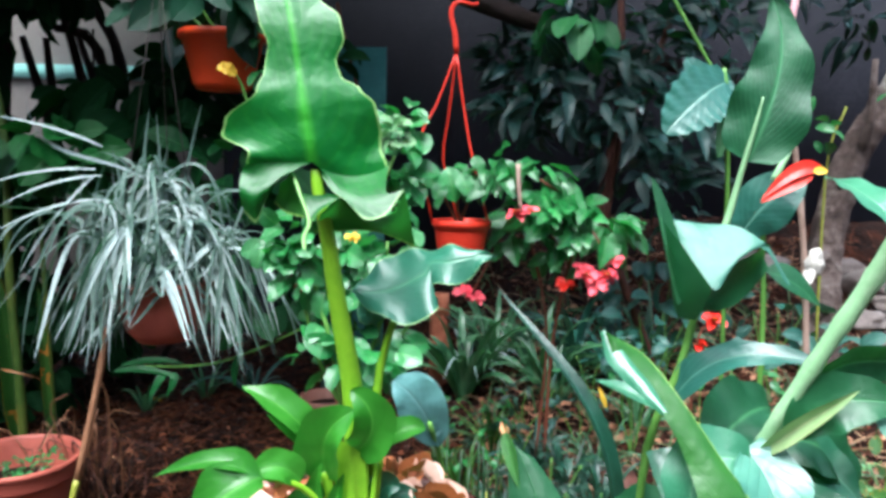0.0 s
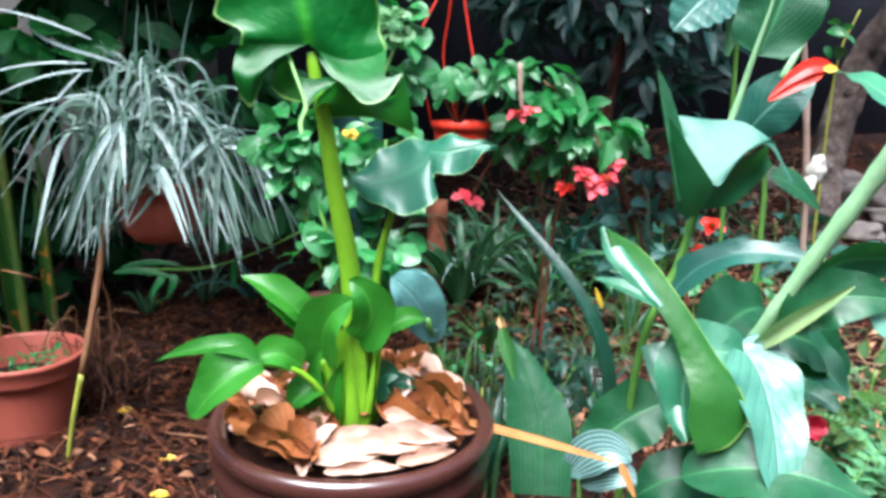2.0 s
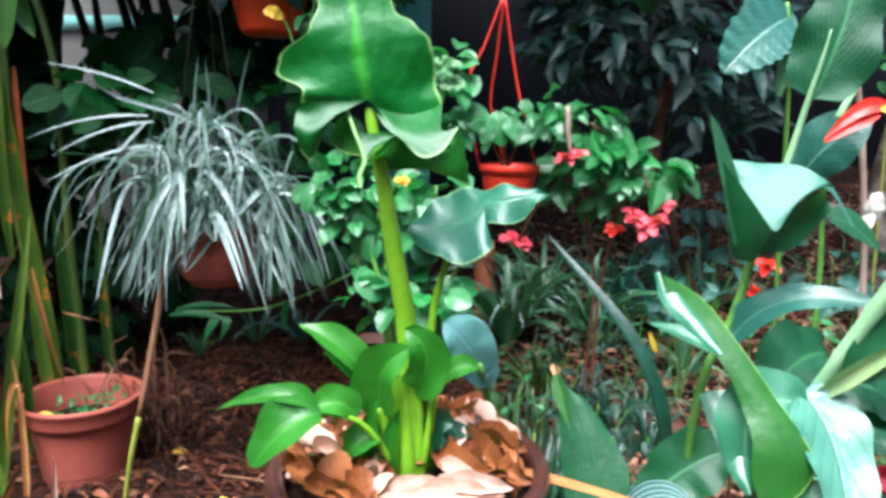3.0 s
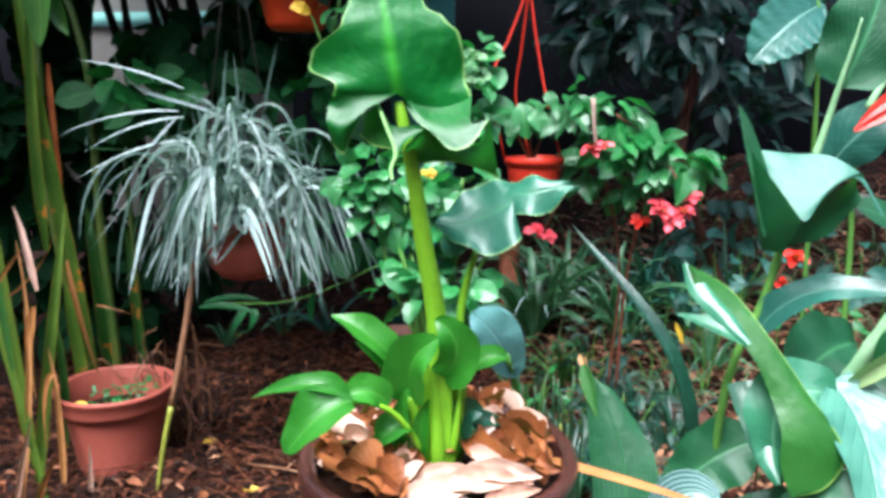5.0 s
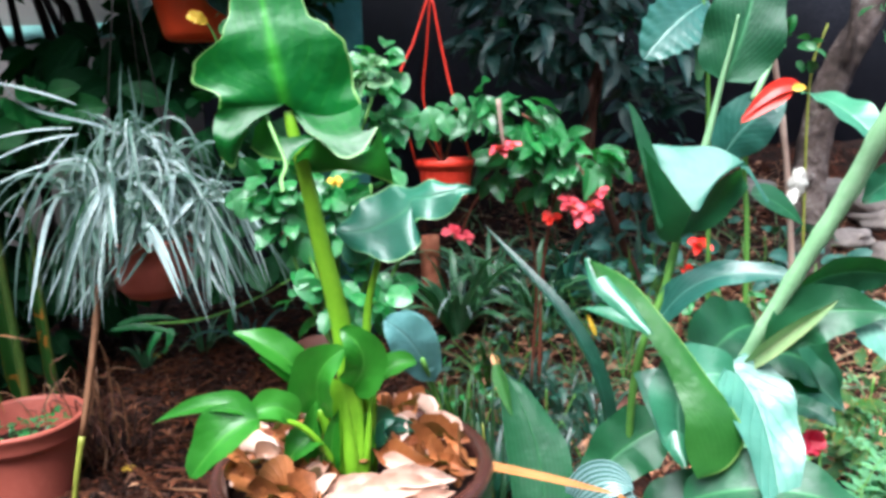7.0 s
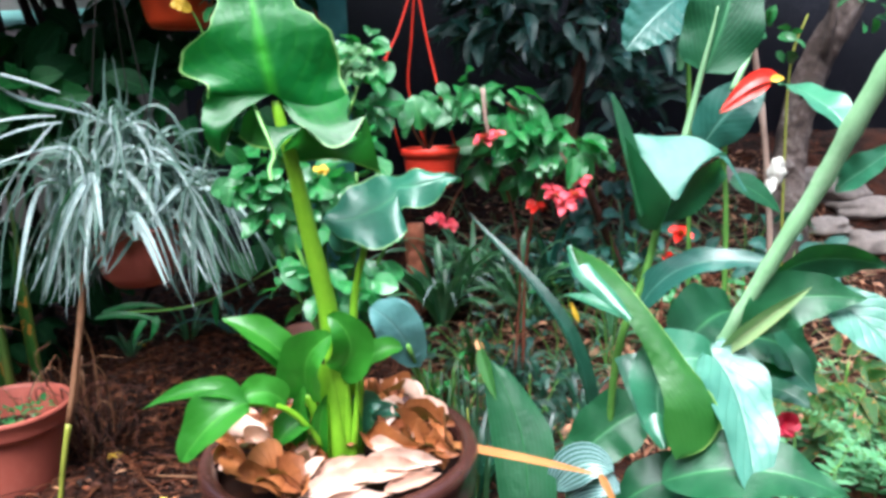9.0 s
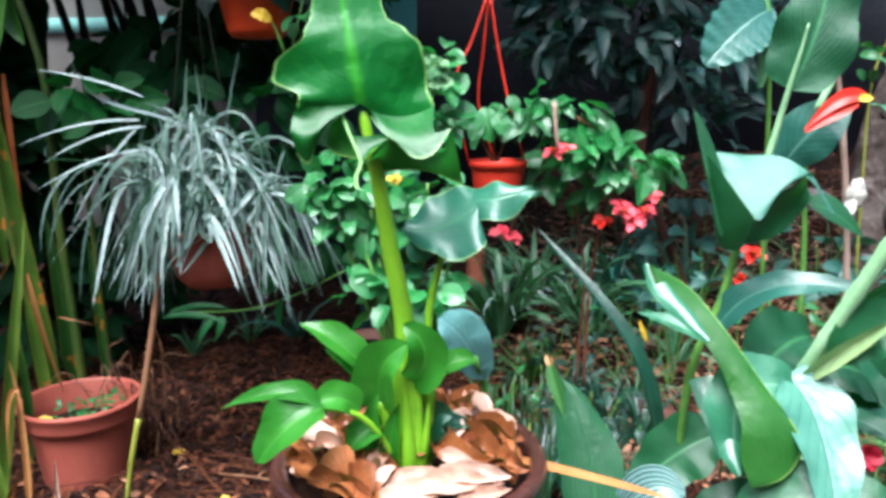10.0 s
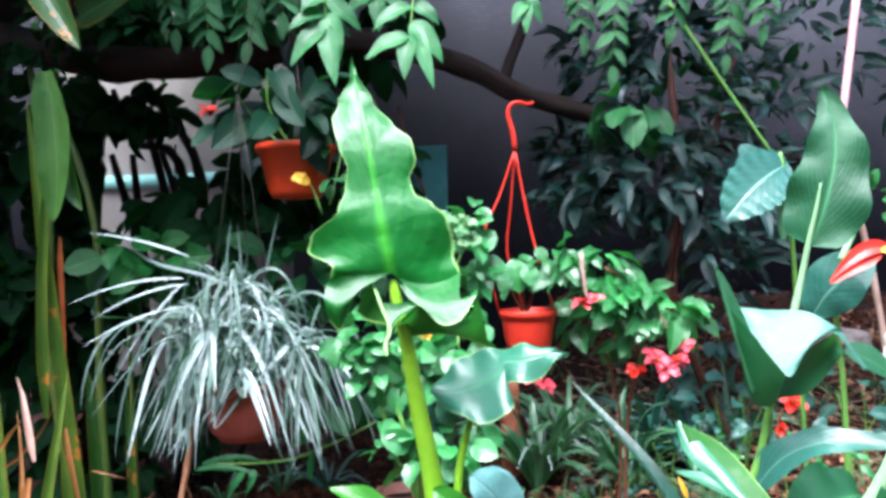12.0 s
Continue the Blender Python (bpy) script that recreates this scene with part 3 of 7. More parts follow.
def ground_z(x, y):
    far = max(0.0, min(1.0, (y - 1.75) / 1.5))
    far = far * far * (3 - 2 * far)
    right = max(0.0, min(1.0, (x + 0.5) / 0.7))
    bank = max(0.0, min(1.0, (y - 2.6) / 0.9))
    z = GROUND + far * (0.05 + 0.3 * right) + 0.32 * bank * bank * right
    z += 0.07 * math.exp(-((x + 0.95) ** 2 + (y - 1.62) ** 2) / 0.1)
    z += 0.035 * noise.noise(Vector((x * 2.1, y * 2.1, 0.3))) + 0.014 * noise.noise(Vector((x * 8, y * 8, 1.3))) + 0.009 * noise.noise(Vector((x * 22, y * 22, 2.1))) + 0.006 * noise.noise(Vector((x * 47, y * 47, 3.7)))
    return z


def ground_sheet():
    def axis(lo, hi, step, far):
        mid = [lo + step * i for i in range(int((hi - lo) / step) + 1)]
        return [lo - f for f in far[::-1]] + mid + [mid[-1] + f for f in far]
    far = [0.2, 0.6, 1.5, 4, 10, 30, 120, 500]
    xs, ys = axis(-2.0, 2.2, 0.016, far), axis(1.0, 3.8, 0.016, far)
    verts = [(x, y, ground_z(x, y) if -6 < x < 6 and -4 < y < 8 else GROUND) for y in ys for x in xs]
    k = len(xs)
    faces = [(j * k + i, j * k + i + 1, (j + 1) * k + i + 1, (j + 1) * k + i) for j in range(len(ys) - 1) for i in range(k - 1)]
    return verts, faces, [(0, 0)] * len(verts)


ground = new("ground", mesh("ground", *ground_sheet(), [M["soil"]]))
tagged(ground, "dark brown moist mulch and garden soil", "ground", kind="structure")

solid("wall_back", slab(-1.15, 6.0, 3.75, 3.95, -0.3, 3.4), "wall", "weathered grey plaster garden wall, coloured dark for the shade on it", "wall", "structure")
PALE = ((-3.168, 4.900, 1.515), (-1.974, 4.900, 1.469))
solid("wall_pale", slab(PALE[0][0], -1.0, 4.9, 5.1, -0.3, 3.4), "palewall", "pale plaster house wall behind the plants", "wall", "structure")
BAND = (-2.755, 4.870, 1.412)
solid("trim", slab(PALE[0][0], -1.0, 4.87, 4.897, BAND[2] - 0.05, BAND[2] + 0.04), "turq", "turquoise painted band on the pale wall", "trim", "structure")
solid("wall_left", slab(-8.0, PALE[0][0] - 0.002, 4.7, 5.1, -0.3, 3.4), "wall", "weathered grey plaster garden wall, coloured dark for the shade on it", "wall", "structure")
# walls out of view on three sides, added to hold back sky light
solid("wall_right", slab(5.8, 6.0, -5.0, 3.74, -0.3, 3.4), "wall", "unseen dark plaster side wall added to block sky light", "wall", "structure")
solid("wall_side", slab(-8.2, -8.002, -5.0, 5.1, -0.3, 3.4), "wall", "unseen dark plaster side wall added to block sky light", "wall", "structure")
solid("wall_house", slab(-8.0, 5.8, -5.2, -5.0, -0.3, 4.6), "palewall", "unseen pale plaster wall added behind the camera to cut sky light", "wall", "structure")


# ---- large glazed pot with the elephant ear plant ----
POT = (-0.083, 0.95, 0.0)
RIM = 0.405
pot = thing("large_pot", (POT[0], POT[1], GROUND), "large dark brown glazed ceramic pot with decorated panels", "plant pot")
part("body", lathe([(0.105, -0.06), (0.12, -0.04), (0.142, 0.06), (0.158, 0.2), (0.163, 0.3), (0.16, 0.345), (0.156, 0.352)], (POT[0], POT[1], 0)), "glaze", pot)
part("rim", lathe([(0.15, 0.346), (0.163, 0.35), (0.17, 0.362), (0.171, 0.378), (0.166, 0.388), (0.168, 0.394), (0.174, 0.4), (0.175, 0.412), (0.17, 0.42), (0.16, 0.419), (0.153, 0.411), (0.149, 0.39), (0.146, 0.33)], (POT[0], POT[1], 0), 48), "glaze", pot, "rolled glossy brown rim")
part("soil", lathe([(0.149, 0.39), (0.1, 0.4), (0.05, 0.404), (0.0005, 0.405)], (POT[0], POT[1], 0), 32), "soil", pot, "dark potting soil")


def pot_panel(a0, a1, z0, z1, lift):
    """A raised panel on the curved side of the pot."""
    verts = []
    for z in (z0, z1):
        for i in range(7):
            a = radians(a0 + (a1 - a0) * i / 6)
            r = 0.1585 + 0.0045 * (z - 0.2) / 0.1 * 0.9 + lift
            verts.append((POT[0] + r * math.cos(a), POT[1] + r * math.sin(a), z))
    return verts, [(i, i + 1, i + 8, i + 7) for i in range(6)], [(0.5, 0.5)] * 14


for i in range(12):
    a = -175 + i * 30
    part("panel", pot_panel(a, a + 20, 0.2, 0.335, 0.004), "panel_red" if i % 2 else "panel_white", pot, "terracotta coloured panel" if i % 2 else "cream coloured panel")

aloc = thing("elephant_ear_plant", (-0.057, 0.925, 0.385), "bright green elephant ear plant with wavy arrow-shaped leaves", "plant")
stem = part("main_stalk", tube([(-0.073, 0.925, 0.398), (-0.073, 0.922, 0.442), (-0.076, 0.917, 0.502), (-0.081, 0.905, 0.603), (-0.094, 0.885, 0.700), (-0.102, 0.868, 0.772), (-0.111, 0.857, 0.826), (-0.114, 0.856, 0.846)], 0.0172, 0.0045, 28, 14), "aloc_stem", aloc, "thick pale green leaf stalk")
part("stalk_base", tube([(-0.073, 0.925, 0.396), (-0.075, 0.922, 0.43), (-0.078, 0.918, 0.47), (-0.078, 0.917, 0.53)], 0.021, 0.0145, 14, 14), "aloc_stem", aloc, "swollen pale base of the stalk")
part("sheath", loft([[(-0.09, 0.91, 0.41), (-0.096, 0.9, 0.47), (-0.1, 0.9, 0.53)], [(-0.085, 0.905, 0.408), (-0.095, 0.898, 0.47), (-0.104, 0.9, 0.535)], [(-0.074, 0.899, 0.405), (-0.08, 0.892, 0.47), (-0.09, 0.893, 0.545)], [(-0.062, 0.902, 0.408), (-0.06, 0.896, 0.465), (-0.068, 0.897, 0.53)]], 16, 5, 0.5, 0.9), "aloc_stem", aloc, "pale sheath wrapped round the stalk")
part("sheath", tube([(-0.065, 0.930, 0.400), (-0.056, 0.935, 0.464), (-0.062, 0.920, 0.535), (-0.074, 0.910, 0.574)], 0.012, 0.004, 12, 10), "aloc_stem", aloc)
part("sheath", tube([(-0.089, 0.915, 0.408), (-0.100, 0.905, 0.462), (-0.112, 0.900, 0.507)], 0.011, 0.005, 12, 10), "aloc_stem", aloc)
for k, (dx, w, top) in enumerate([(-0.022, 0.012, 0.55), (-0.032, 0.008, 0.515), (0.012, 0.010, 0.565), (0.024, 0.007, 0.52), (-0.006, 0.015, 0.58)]):
    part("sheath", tube([(-0.074 + dx * 0.35, 0.908, 0.404), (-0.074 + dx * 0.7, 0.903 - 0.002 * k, 0.46), (-0.078 + dx * 1.1, 0.903, top)], w, w * 0.25, 14, 10), "aloc_stem", aloc)
# the great leaf, tip up, its lobes falling forward
great = blade([(-0.115, 0.846, 0.853), (-0.118, 0.832, 0.903), (-0.144, 0.850, 1.020), (-0.164, 0.900, 1.105)], 0.152, "arrow", (0.1, -0.95, 0.3), -0.2, 0.03, 3.4, (-0.003, 0.02), 0.04, 0, 64, 20, 0.6, steep=True)
great = ([v + Vector((0.1, -0.95, 0.3)) * (0.005 * noise.noise(v * 20) + 0.0012 * noise.noise(v * 60)) for v in great[0]], great[1], great[2])
big = part("leaf", great, "aloc", aloc, "large glossy wavy green leaf with pale margin")


def blade_row(i, u0, u1):
    """Points across one side of the great leaf, along its row i."""
    return [great[0][i * 21 + 10 + round(u0 + (u1 - u0) * k / 4)] for k in range(5)]


# its lobes bend forward, roll over and hang below the stalk
part("lobe", loft([blade_row(4, 0, 10), blade_row(0, 0, 10), [(-0.111, 0.858, 0.848), (-0.094, 0.846, 0.832), (-0.076, 0.837, 0.822), (-0.054, 0.831, 0.819), (-0.038, 0.833, 0.825)], [(-0.109, 0.855, 0.843), (-0.093, 0.841, 0.825), (-0.077, 0.832, 0.815), (-0.057, 0.819, 0.799), (-0.037, 0.819, 0.804), (-0.021, 0.832, 0.828)]], 34, 7, 0.6, 1.0), "aloc", big)
part("lobe", ribbon([(-0.103, 0.827, 0.802), (-0.084, 0.836, 0.819), (-0.074, 0.832, 0.815), (-0.056, 0.819, 0.800), (-0.029, 0.820, 0.807), (-0.020, 0.832, 0.828)], [(-0.118, 0.875, 0.781), (-0.095, 0.872, 0.781), (-0.071, 0.868, 0.783), (-0.050, 0.867, 0.782), (-0.030, 0.870, 0.775), (-0.011, 0.875, 0.766)], (0, 0.008, 0.0), 30, 8), "aloc_under", big, "darker underside of the rolled lobe")
part("lobe", ribbon([(-0.138, 0.857, 0.840), (-0.127, 0.845, 0.824), (-0.111, 0.840, 0.820), (-0.095, 0.839, 0.822), (-0.084, 0.836, 0.820)], [(-0.129, 0.844, 0.822), (-0.118, 0.829, 0.802), (-0.112, 0.823, 0.793), (-0.103, 0.829, 0.805), (-0.084, 0.836, 0.819)], (0, 0.003, 0.0), 24, 8, 0.62, 1.0), "aloc", big)
part("lobe", ribbon([(-0.139, 0.855, 0.843), (-0.130, 0.842, 0.824), (-0.116, 0.822, 0.797), (-0.119, 0.812, 0.781), (-0.116, 0.804, 0.770)], [(-0.134, 0.852, 0.843), (-0.123, 0.836, 0.821), (-0.110, 0.818, 0.795), (-0.113, 0.809, 0.781), (-0.111, 0.801, 0.770)], (0, -0.003, 0.0), 20, 6, 0.97, 1.0), "aloc", big, "pale rolled margin")
part("lobe", loft([blade_row(4, 0, -10), blade_row(0, 0, -10), [(-0.124, 0.844, 0.849), (-0.138, 0.843, 0.844), (-0.154, 0.842, 0.840), (-0.171, 0.843, 0.837), (-0.187, 0.848, 0.841)], [(-0.129, 0.843, 0.846), (-0.145, 0.839, 0.837), (-0.158, 0.833, 0.824), (-0.172, 0.831, 0.818), (-0.186, 0.836, 0.823)], [(-0.134, 0.840, 0.843), (-0.151, 0.843, 0.831), (-0.163, 0.842, 0.808), (-0.170, 0.840, 0.791), (-0.184, 0.847, 0.801)]], 34, 7, 0.6, 1.0), "aloc", big)
part("lobe", ribbon([(-0.148, 0.851, 0.831), (-0.135, 0.856, 0.842), (-0.127, 0.85, 0.826)], [(-0.156, 0.858, 0.811), (-0.144, 0.862, 0.800), (-0.121, 0.854, 0.796)], (0, 0.004, 0), 14, 6), "aloc_under", big)
# second leaf, held sideways
part("leaf_stalk", tube([(-0.058, 0.930, 0.567), (-0.052, 0.935, 0.622), (-0.037, 0.930, 0.678)], 0.006, 0.004, 12, 8), "aloc_stem", aloc)
side_leaf = part("leaf", ribbon([(-0.085, 0.930, 0.707), (-0.067, 0.940, 0.729), (-0.037, 0.945, 0.753), (0.003, 0.935, 0.759), (0.038, 0.915, 0.764), (0.077, 0.900, 0.754)], [(-0.084, 0.925, 0.706), (-0.066, 0.905, 0.695), (-0.045, 0.890, 0.687), (-0.024, 0.880, 0.682), (0.002, 0.878, 0.688), (0.015, 0.885, 0.702), (0.007, 0.900, 0.722), (0.028, 0.890, 0.725), (0.050, 0.893, 0.735), (0.063, 0.897, 0.748), (0.077, 0.900, 0.754)], (0, -0.004, 0.004), 56, 12, 0.0, 1.0, 0.006, 4.5), "aloc_blue", aloc, "smaller blue-green wavy leaf")
part("lobe", blade([(-0.040, 0.930, 0.705), (-0.007, 0.925, 0.703), (0.009, 0.930, 0.685)], 0.04, "oval", (0.1, -0.9, 0.4), 0.1, 0.1, 1.5, 0, 0.2, 0, 14, 6), "aloc_blue", side_leaf)
part("lobe", blade([(-0.054, 0.930, 0.702), (-0.066, 0.920, 0.687), (-0.060, 0.925, 0.671)], 0.034, "oval", (0.1, -0.9, 0.4), 0.1, 0.1, 1.5, 0, 0.2, 0, 14, 6), "aloc_blue", side_leaf)
# the young leaves low on the stalk
for pts, w, face, kind, mat in [
        ([(-0.125, 0.900, 0.545), (-0.151, 0.885, 0.589), (-0.204, 0.900, 0.602)], 0.04, (0.35, -0.6, 0.7), "lance", "aloc_young"),
        ([(-0.123, 0.900, 0.530), (-0.146, 0.880, 0.565), (-0.173, 0.885, 0.576)], 0.016, (0.0, -0.8, 0.6), "lance", "aloc_young"),
        ([(-0.107, 0.900, 0.498), (-0.117, 0.875, 0.556), (-0.098, 0.865, 0.576), (-0.072, 0.870, 0.589)], 0.058, (-0.25, -0.93, 0.25), "paddle", "aloc_young"),
        ([(-0.076, 0.900, 0.529), (-0.041, 0.880, 0.562), (-0.055, 0.880, 0.596), (-0.080, 0.885, 0.606)], 0.05, (0.25, -0.93, 0.25), "paddle", "aloc_young"),
        ([(-0.054, 0.920, 0.527), (-0.028, 0.910, 0.561), (0.003, 0.920, 0.552)], 0.03, (0.0, -0.75, 0.7), "oval", "aloc_young"),
        ([(-0.165, 0.840, 0.522), (-0.193, 0.815, 0.528), (-0.235, 0.815, 0.468)], 0.058, (-0.25, -0.75, 0.65), "oval", "aloc_young"),
        ([(-0.171, 0.845, 0.524), (-0.196, 0.835, 0.558), (-0.286, 0.850, 0.515)], 0.026, (0.0, -0.6, 0.8), "lance", "aloc_young"),
        ([(-0.130, 0.870, 0.507), (-0.149, 0.860, 0.540), (-0.182, 0.850, 0.519)], 0.036, (0.0, -0.75, 0.65), "oval", "aloc_young"),
        ([(-0.110, 0.900, 0.474), (-0.124, 0.875, 0.489), (-0.147, 0.872, 0.454)], 0.036, (-0.3, -0.85, 0.4), "oval", "aloc_young"),
        ([(-0.059, 0.930, 0.437), (-0.052, 0.925, 0.493), (-0.026, 0.920, 0.480)], 0.04, (0.1, -0.9, 0.4), "oval", "aloc_blue"),
        ([(-0.048, 0.940, 0.446), (-0.027, 0.940, 0.479), (0.001, 0.945, 0.451)], 0.022, (0.0, -0.7, 0.75), "lance", "aloc_blue"),
        ([(-0.110, 0.900, 0.424), (-0.125, 0.890, 0.476), (-0.111, 0.885, 0.522)], 0.03, (-0.3, -0.85, 0.3), "lance", "aloc_young"),
        ([(-0.099, 0.895, 0.423), (-0.102, 0.885, 0.467), (-0.086, 0.885, 0.511)], 0.024, (-0.1, -0.95, 0.3), "lance", "aloc_young"),
        ([(-0.074, 0.910, 0.414), (-0.059, 0.905, 0.456), (-0.057, 0.900, 0.500)], 0.024, (0.3, -0.9, 0.3), "lance", "aloc_young")]:
    part("leaf", blade(pts, w, kind, face, 0.3, 0.05, 2.2, 0, 0.25, 0, 18, 8, w * 90, 0.05), mat, aloc)
for a, b, c in [((-0.092, 0.915, 0.412), (-0.116, 0.900, 0.471), (-0.120, 0.900, 0.535)), ((-0.084, 0.905, 0.414), (-0.125, 0.870, 0.497), (-0.175, 0.840, 0.523)), ((-0.070, 0.920, 0.407), (-0.056, 0.925, 0.454), (-0.048, 0.920, 0.514)), ((-0.087, 0.905, 0.417), (-0.099, 0.900, 0.464), (-0.105, 0.900, 0.511))]:
    part("leaf_stalk", tube([a, b, c], 0.0048, 0.0022, 10, 8), "aloc_stem", aloc)

# dried leaves heaped on the soil of the pot
r = random.Random(11)
for i in range(230):
    a, q = r.uniform(0, 2 * math.pi), 0.142 * math.sqrt(r.uniform(0.03, 1))
    q = min(q, 0.13) if math.sin(a) < -0.5 else q
    x, y = POT[0] + q * math.cos(a), POT[1] + q * math.sin(a)
    z = 0.406 + 0.022 * max(0, 1 - q / 0.15) + r.uniform(0, 0.03)
    if abs(x + 0.056) < 0.022 and abs(y - 0.925) < 0.022 or (y < 0.885 and x > -0.11):
        continue
    d = r.uniform(0, 2 * math.pi)
    n = r.uniform(0.009, 0.028)
    h = Vector((math.cos(d), math.sin(d), r.uniform(-0.35, 0.45)))
    p0 = Vector((x, y, z))
    geo = blade([p0 - h * n, p0 + Vector((r.uniform(-0.008, 0.008), 0, r.uniform(0.0, 0.024))), p0 + h * n], r.uniform(0.01, 0.026), r.choice(("lance", "oval", "strap")), (r.uniform(-.9, .9), r.uniform(-1.2, .3), 0.8), r.uniform(-0.3, 0.8), 0.14, r.uniform(1, 2.6), 0, r.uniform(-1.2, 2.6), r.uniform(-200, 200), 10, 6, r.uniform(0, 6))
    pale = r.random() < 0.16
    solid("dried_leaf", geo, "dry_pale" if pale else "dry", "pale bleached dried leaf on the potting soil" if pale else "curled orange-brown dried leaf on the potting soil", "dried leaf", group="dried leaves in the pot")
for pts, w, cup in [([(-0.108, 0.818, 0.420), (-0.06, 0.82, 0.436), (-0.012, 0.846, 0.424)], 0.03, 0.5), ([(-0.07, 0.838, 0.426), (-0.02, 0.832, 0.442), (0.036, 0.862, 0.424)], 0.03, 0.6), ([(-0.045, 0.865, 0.428), (0.0, 0.85, 0.444), (0.045, 0.876, 0.426)], 0.026, 0.8), ([(-0.1, 0.85, 0.424), (-0.06, 0.85, 0.44), (-0.02, 0.872, 0.426)], 0.024, 0.5), ([(-0.02, 0.822, 0.42), (0.012, 0.828, 0.43), (0.044, 0.856, 0.422)], 0.018, 0.5), ([(-0.095, 0.806, 0.416), (-0.05, 0.808, 0.424), (-0.01, 0.82, 0.418)], 0.016, 0.4)]:
    solid("dried_sheath", blade(pts, w, "lance", (0.1, -0.55, 0.85), 0.3, 0.09, 3.2, 0, cup, r.uniform(-25, 25), 22, 10, r.uniform(0, 6)), "dry_pale", "broad bleached dried leaf sheath lying along the pot rim", "dried leaf", group="dried leaves in the pot")
for pts, w, cup, mat in [([(-0.049, 0.930, 0.438), (-0.020, 0.872, 0.425), (0.036, 0.885, 0.424)], .036, 1.7, "dry"), ([(-0.032, 0.960, 0.439), (0.005, 0.930, 0.436), (0.033, 0.920, 0.426)], .034, 1.6, "dry"), ([(-0.127, 0.850, 0.414), (-0.113, 0.875, 0.442), (-0.099, 0.900, 0.445)], .022, .9, "dry_pale"), ([(-0.141, 0.900, 0.432), (-0.105, 0.880, 0.442), (-0.089, 0.880, 0.427)], .02, .8, "dry"), ([(-0.123, 0.830, 0.422), (-0.103, 0.835, 0.434), (-0.091, 0.870, 0.441)], .02, .7, "dry_pale"), ([(-0.215, 0.900, 0.430), (-0.183, 0.870, 0.434), (-0.165, 0.860, 0.425)], .026, 1.3, "dry"), ([(-0.195, 0.920, 0.432), (-0.169, 0.900, 0.46), (-0.152, 0.890, 0.444)], .022, 1.4, "dry_pale"), ([(-0.151, 0.860, 0.430), (-0.127, 0.850, 0.440), (-0.117, 0.850, 0.423)], .024, 1.6, "dry"),
                         ([(0.000, 0.960, 0.436), (0.008, 0.950, 0.450), (0.025, 0.950, 0.431)], .018, .9, "dry"), ([(-0.045, 0.915, 0.432), (-0.02, 0.885, 0.44), (0.012, 0.872, 0.428)], .02, 1.2, "dry_pale"), ([(-0.225, 0.925, 0.424), (-0.205, 0.945, 0.442), (-0.19, 0.965, 0.426)], .024, 1.2, "dry"), ([(-0.10, 0.86, 0.424), (-0.075, 0.858, 0.436), (-0.05, 0.872, 0.426)], .02, .6, "dry_pale"), ([(0.02, 0.905, 0.43), (0.034, 0.88, 0.44), (0.045, 0.9, 0.428)], .02, 1.3, "dry"), ([(-0.19, 0.86, 0.424), (-0.16, 0.842, 0.436), (-0.14, 0.832, 0.424)], .024, 1.4, "dry")]:
    solid("dried_leaf", blade(pts, w, "oval", (r.uniform(-.3, .3), -0.6, 0.8), 0.2, 0.07, 2.2, 0, cup, r.uniform(-30, 30), 14, 8, r.uniform(0, 6)), mat, "large curled pale dried leaf on the potting soil" if mat == "dry_pale" else "large curled brown dried leaf on the potting soil", "dried leaf", group="dried leaves in the pot")
straw = [(0.039, 0.970, 0.404), (0.108, 0.930, 0.409), (0.179, 0.860, 0.424), (0.218, 0.820, 0.433)]
solid("straw_leaf", joined(blade(straw, 0.012, "strap", (0, -0.6, 0.8), 0.3, 0.02, 2, 0, 0.2, 0, 18, 4), blade([(0.218, 0.820, 0.434), (0.227, 0.815, 0.418), (0.235, 0.810, 0.398)], 0.009, "strap", (0, -0.9, 0.3), 0.2, 0, 1, 0, 0, 0, 6, 4)), "straw", "long dry orange strap leaf bent over the pot rim", "dried leaf")


# ---- small terracotta pot on the soil ----
SP = (-0.916, 1.620, 0.201)
SPX, SPY, SPZ = SP
sr = 0.132
h0 = SPZ - ground_z(SPX, SPY) + 0.012
small = thing("small_pot", (SPX, SPY, SPZ - h0), "terracotta coloured plastic pot with weeds, standing on the soil", "plant pot")
part("body", lathe([(sr * 0.66, -0.02), (sr * 0.68, 0.0), (sr * 0.85, h0 - 0.043)], (SPX, SPY, SPZ - h0)), "terracotta", small)
part("rim", lathe([(sr * 0.86, h0 - 0.042), (sr * 0.93, h0 - 0.04), (sr * 0.95, h0 - 0.03), (sr * 0.97, h0 - 0.006), (sr, h0 - 0.002), (sr * 1.0, h0 + 0.006), (sr * 0.96, h0 + 0.008), (sr * 0.93, h0), (sr * 0.84, h0 - 0.05), (sr * 0.81, h0 - 0.075)], (SPX, SPY, SPZ - h0), 44, 0.01), "terracotta", small)
part("soil", lathe([(sr * 0.81, h0 - 0.062), (sr * 0.5, h0 - 0.05), (0.0005, h0 - 0.048)], (SPX, SPY, SPZ - h0), 24, 0.1), "soil", small)
weed = thing("weed", (SPX + 0.04, SPY, SPZ - 0.055), "small green weed seedlings growing in the terracotta pot", "weed")
weedleaf = leaf_set("oval", 0.5, "bush", 0.2)
